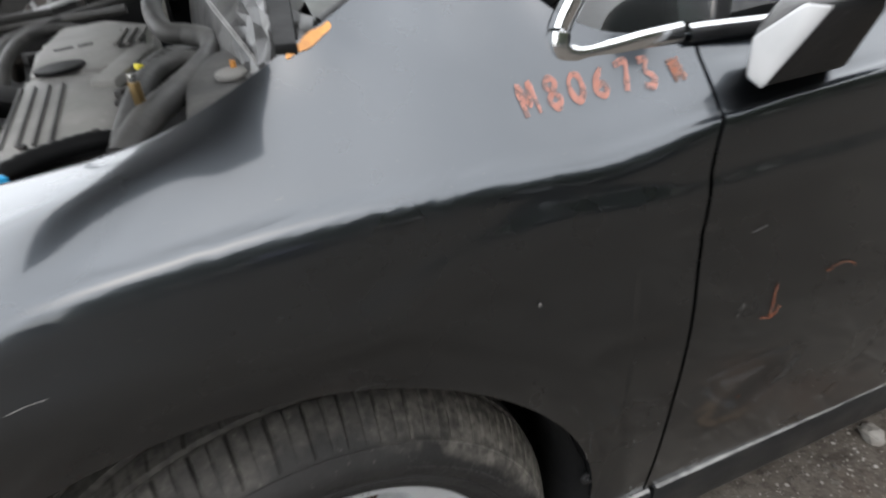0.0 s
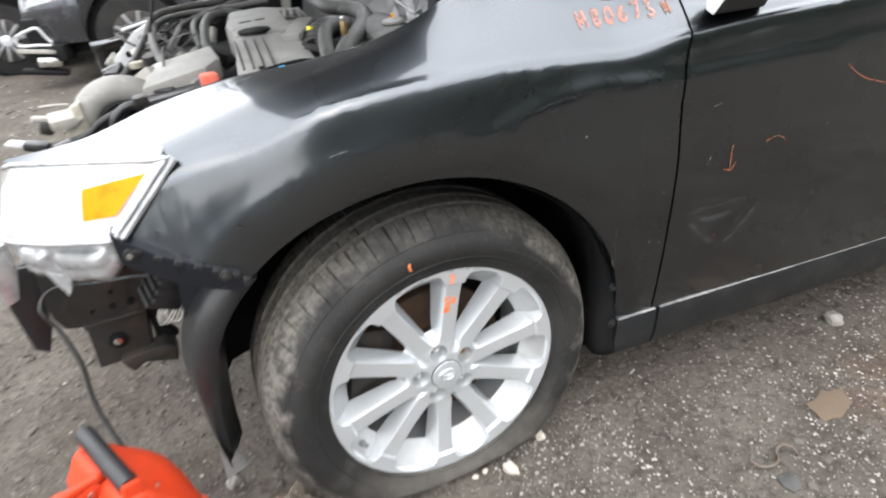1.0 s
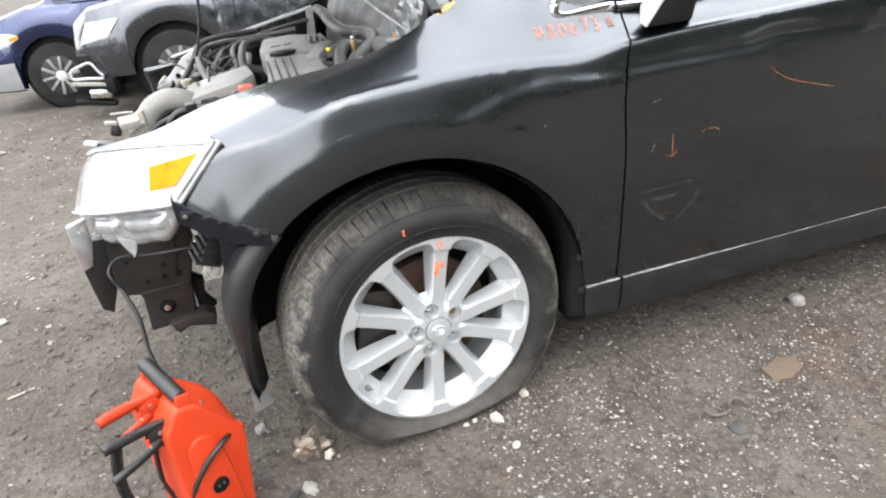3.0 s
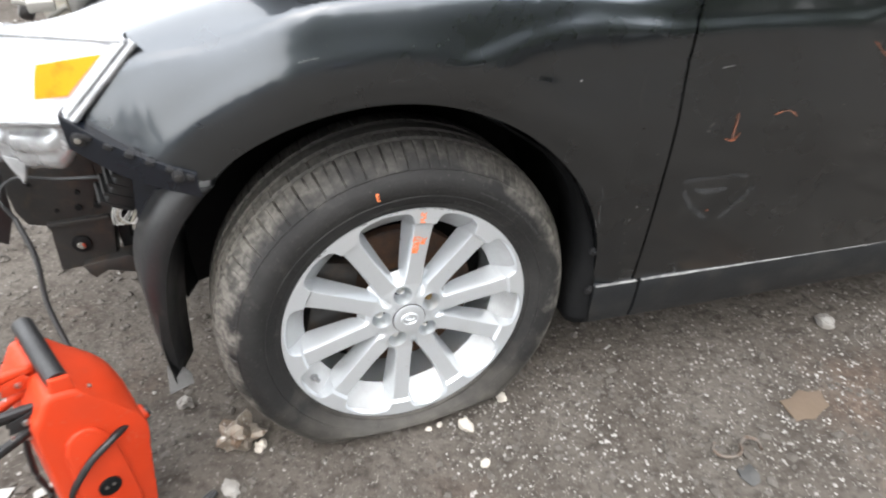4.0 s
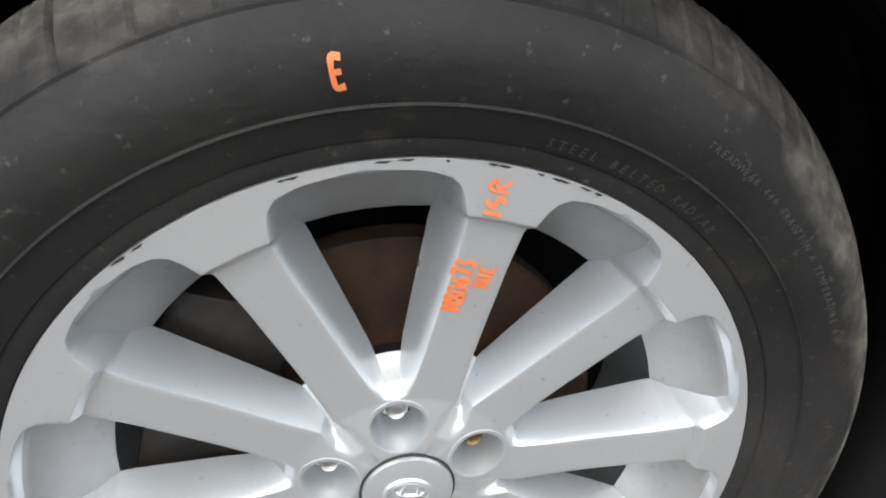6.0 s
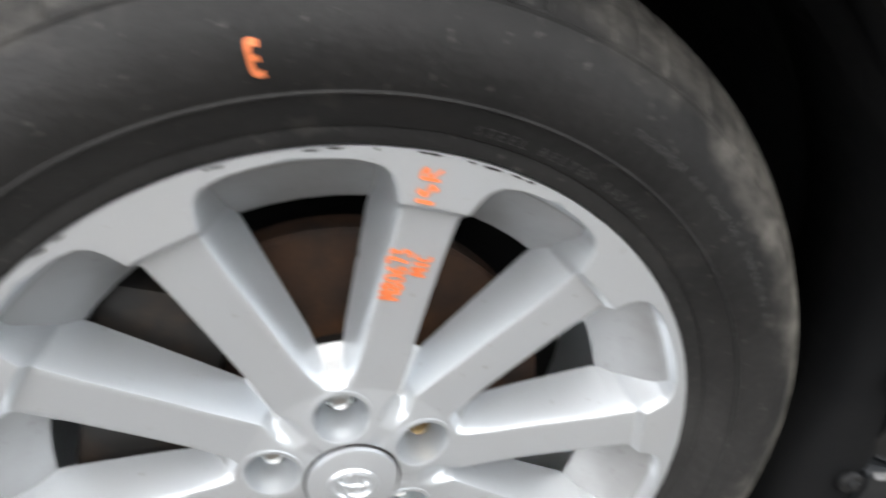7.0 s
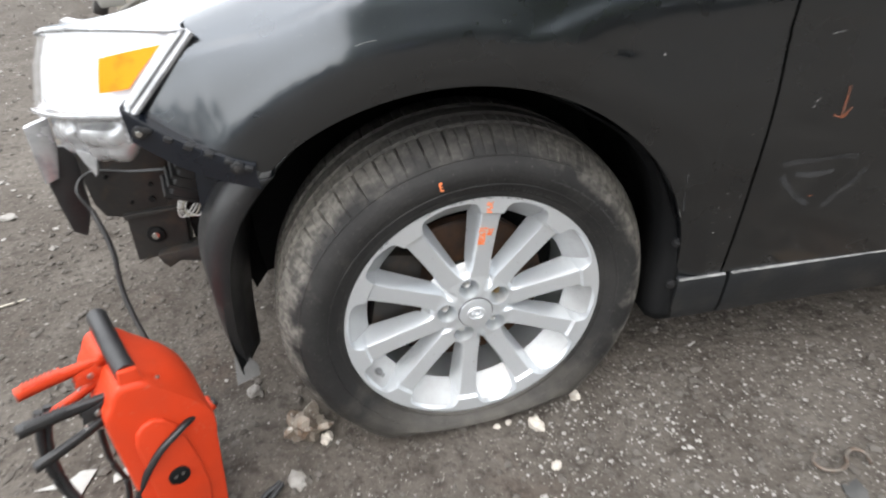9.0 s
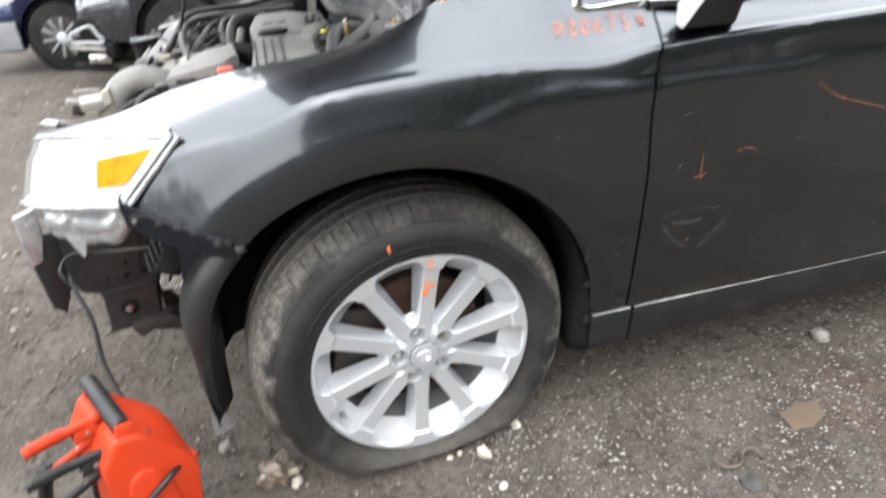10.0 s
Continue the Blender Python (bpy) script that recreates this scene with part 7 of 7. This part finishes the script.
    seam = part("door_seam", tube([(wheels[0] + 0.62, 0.0, 0.45), (wheels[0] + 0.60, -0.004, 0.75), (wheels[0] + 0.62, 0.06, belt)], 0.004, 6), LINERVOID, root)
    return root


suv = parked_vehicle("parked_suv", "charcoal suv with its front bumper removed", pose(-1.90, 5.30, 0, 0, 0, -4),
                     [(0.0, 0.55), (0.03, 0.74), (0.10, 0.86), (0.28, 0.97), (1.15, 1.10), (1.75, 1.62), (2.2, 1.70), (4.0, 1.68), (4.45, 1.0)], 1.85, CHARCOAL, 1.06, (0.98, 3.60), 0.36, (0.10, 0.40, 0.64, 0.86))
part("bumper_stay", tube([(0.0, 0.08, 0.47), (0.10, 0.06, 0.505), (0.185, 0.05, 0.52), (0.225, 0.05, 0.45), (0.262, 0.05, 0.375), (0.13, 0.06, 0.385), (-0.01, 0.08, 0.395), (0.0, 0.08, 0.47)], 0.013, 10, 3), FOOTGREY, suv, "pale bare bumper stay")
part("bumper_bar", box((0.30, 0.05, 0.035), (0.12, 0.06, 0.335), (0, 8, 0), 0.012), DUSTY, suv, "pale bare bumper bar")
part("valance", box((0.36, 0.10, 0.05), (0.12, 0.10, 0.155), (0, 10, 0), 0.02), LINERVOID, suv)
# two near-black boxes added to paint the shaded void of the bare nose
part("nose_void_filler", box((0.30, 0.5, 0.34), (0.24, 0.36, 0.42), (0, 0, -10), 0.03), LINERVOID, suv)
part("lower_void_filler", box((0.36, 0.15, 0.14), (0.20, 0.14, 0.30), (0, 0, -20), 0.02), LINERVOID, suv)
part("fog_lamp", box((0.19, 0.04, 0.085), (0.19, 0.06, 0.235), (0, 6, 0), 0.02), BRIGHTSTEEL, suv, "fog lamp")
parked_vehicle("parked_minivan", "navy blue minivan with grey bumper", pose(-3.20, 6.45, 0, 0, 0, -6),
                     [(0.0, 0.45), (0.05, 0.76), (0.3, 0.88), (0.95, 1.06), (1.75, 1.66), (2.2, 1.75), (4.3, 1.73), (4.8, 1.0)], 1.95, NAVY, 1.02, (0.98, 3.9), 0.335, (0.10, 0.70, 0.58, 0.78), (0.22, 0.52), GREYTRIM)


for x, y, turn, paint, text in ((-24.5, -25.5, 84, CAPRED, "dull red parked car across the yard"), (-6.2, -16.8, 92, CHARCOAL, "dark grey parked car across the yard"), (1.2, -17.6, 88, NAVY, "navy parked car across the yard"), (8.6, -16.9, 95, CHARCOAL, "dark grey parked car across the yard")):
    parked_vehicle("parked_car", text, pose(x, y, 0, 0, 0, turn), [(0.0, 0.5), (0.05, 0.8), (0.3, 0.92), (1.2, 1.04), (1.9, 1.5), (2.3, 1.56), (3.7, 1.52), (4.4, 0.95)], 1.8, paint, 1.0, (0.9, 3.5), 0.33, (0.08, 0.5, 0.66, 0.82))


# ---- trees round the yard ----
def tree(name, seed, height):
    rng = random.Random(seed)
    root = thing(name, "tall leafy green tree at the yard's edge", "tree", group="trees round the yard")
    trunk = tube([(0, 0, -0.1), (0.1, 0.05, height * 0.3), (-0.05, 0.1, height * 0.6), (0.05, 0, height * 0.9)], height * 0.016, 8)
    tips = []
    for k in range(9):
        z = height * rng.uniform(0.12, 0.8)
        a, reach = rng.uniform(0, 6.28), height * rng.uniform(0.14, 0.26)
        tip = (math.cos(a) * reach, math.sin(a) * reach, z + reach * rng.uniform(0.3, 0.9))
        trunk = tube([(0, 0, z), (tip[0] * 0.5, tip[1] * 0.5, z + reach * 0.3), tip], height * 0.006, 5, 4, bm=trunk)
        tips.append(tip)
    part("trunk", trunk, BARK, root)
    verts, faces = [], []
    tips += [(rng.uniform(-0.14, 0.14) * height, rng.uniform(-0.14, 0.14) * height, height * rng.uniform(0.12, 0.98)) for _ in range(16)]
    for tx, ty, tz in tips:
        size = height * rng.uniform(0.09, 0.16)
        for _ in range(130):
            d = Vector((rng.gauss(0, 1), rng.gauss(0, 1), rng.gauss(0, 0.8))) * size * 0.6
            c = Vector((tx, ty, tz)) + d
            u = Vector((rng.uniform(-1, 1), rng.uniform(-1, 1), rng.uniform(-1, 1))).normalized() * height * 0.024
            v = u.orthogonal().normalized() * height * 0.015
            n = len(verts)
            verts += [c - u, c + v, c + u, c - v]
            faces.append((n, n + 1, n + 2, n + 3))
    link_mesh("crown", verts, faces, LEAF, root, smooth=False)
    return root


kinds = [tree("tree", 3, 8.5), tree("tree", 8, 10.5), tree("tree", 14, 9.0)]
low_kinds = [tree("tree", 4, 5.0), tree("tree", 9, 6.5), tree("tree", 15, 4.2)]
random.seed(21)
first = [pose(9, 24, 0), pose(20, 21, 0), pose(26, 10, 0), pose(-28, -33, 0), pose(6, -38, 0), pose(30, -28, 0)]
for k, t in enumerate(kinds + low_kinds):
    t.matrix_world = first[k]
for n in range(84):
    a = radians(n * 360 / 84 + random.uniform(-2, 2))
    far = random.uniform(20, 30)
    x, y = far * math.cos(a), far * math.sin(a)
    if y > 0 and -2.2 * y < x < -0.2 * y:
        continue
    if y > 8:
        copy_thing(kinds[n % 3], pose(x, y, 0, 0, 0, random.uniform(0, 360)))
    elif x > 1.3 * abs(y):
        copy_thing(kinds[n % 3], pose(x, y, 0, 0, 0, random.uniform(0, 360)))
    else:
        tall = x > -0.35 * abs(y)
        far = 1.0 if tall else 2.4
        copy_thing((kinds if tall else low_kinds)[n % 3], pose(x * far, y * far, 0, 0, 0, random.uniform(0, 360)))
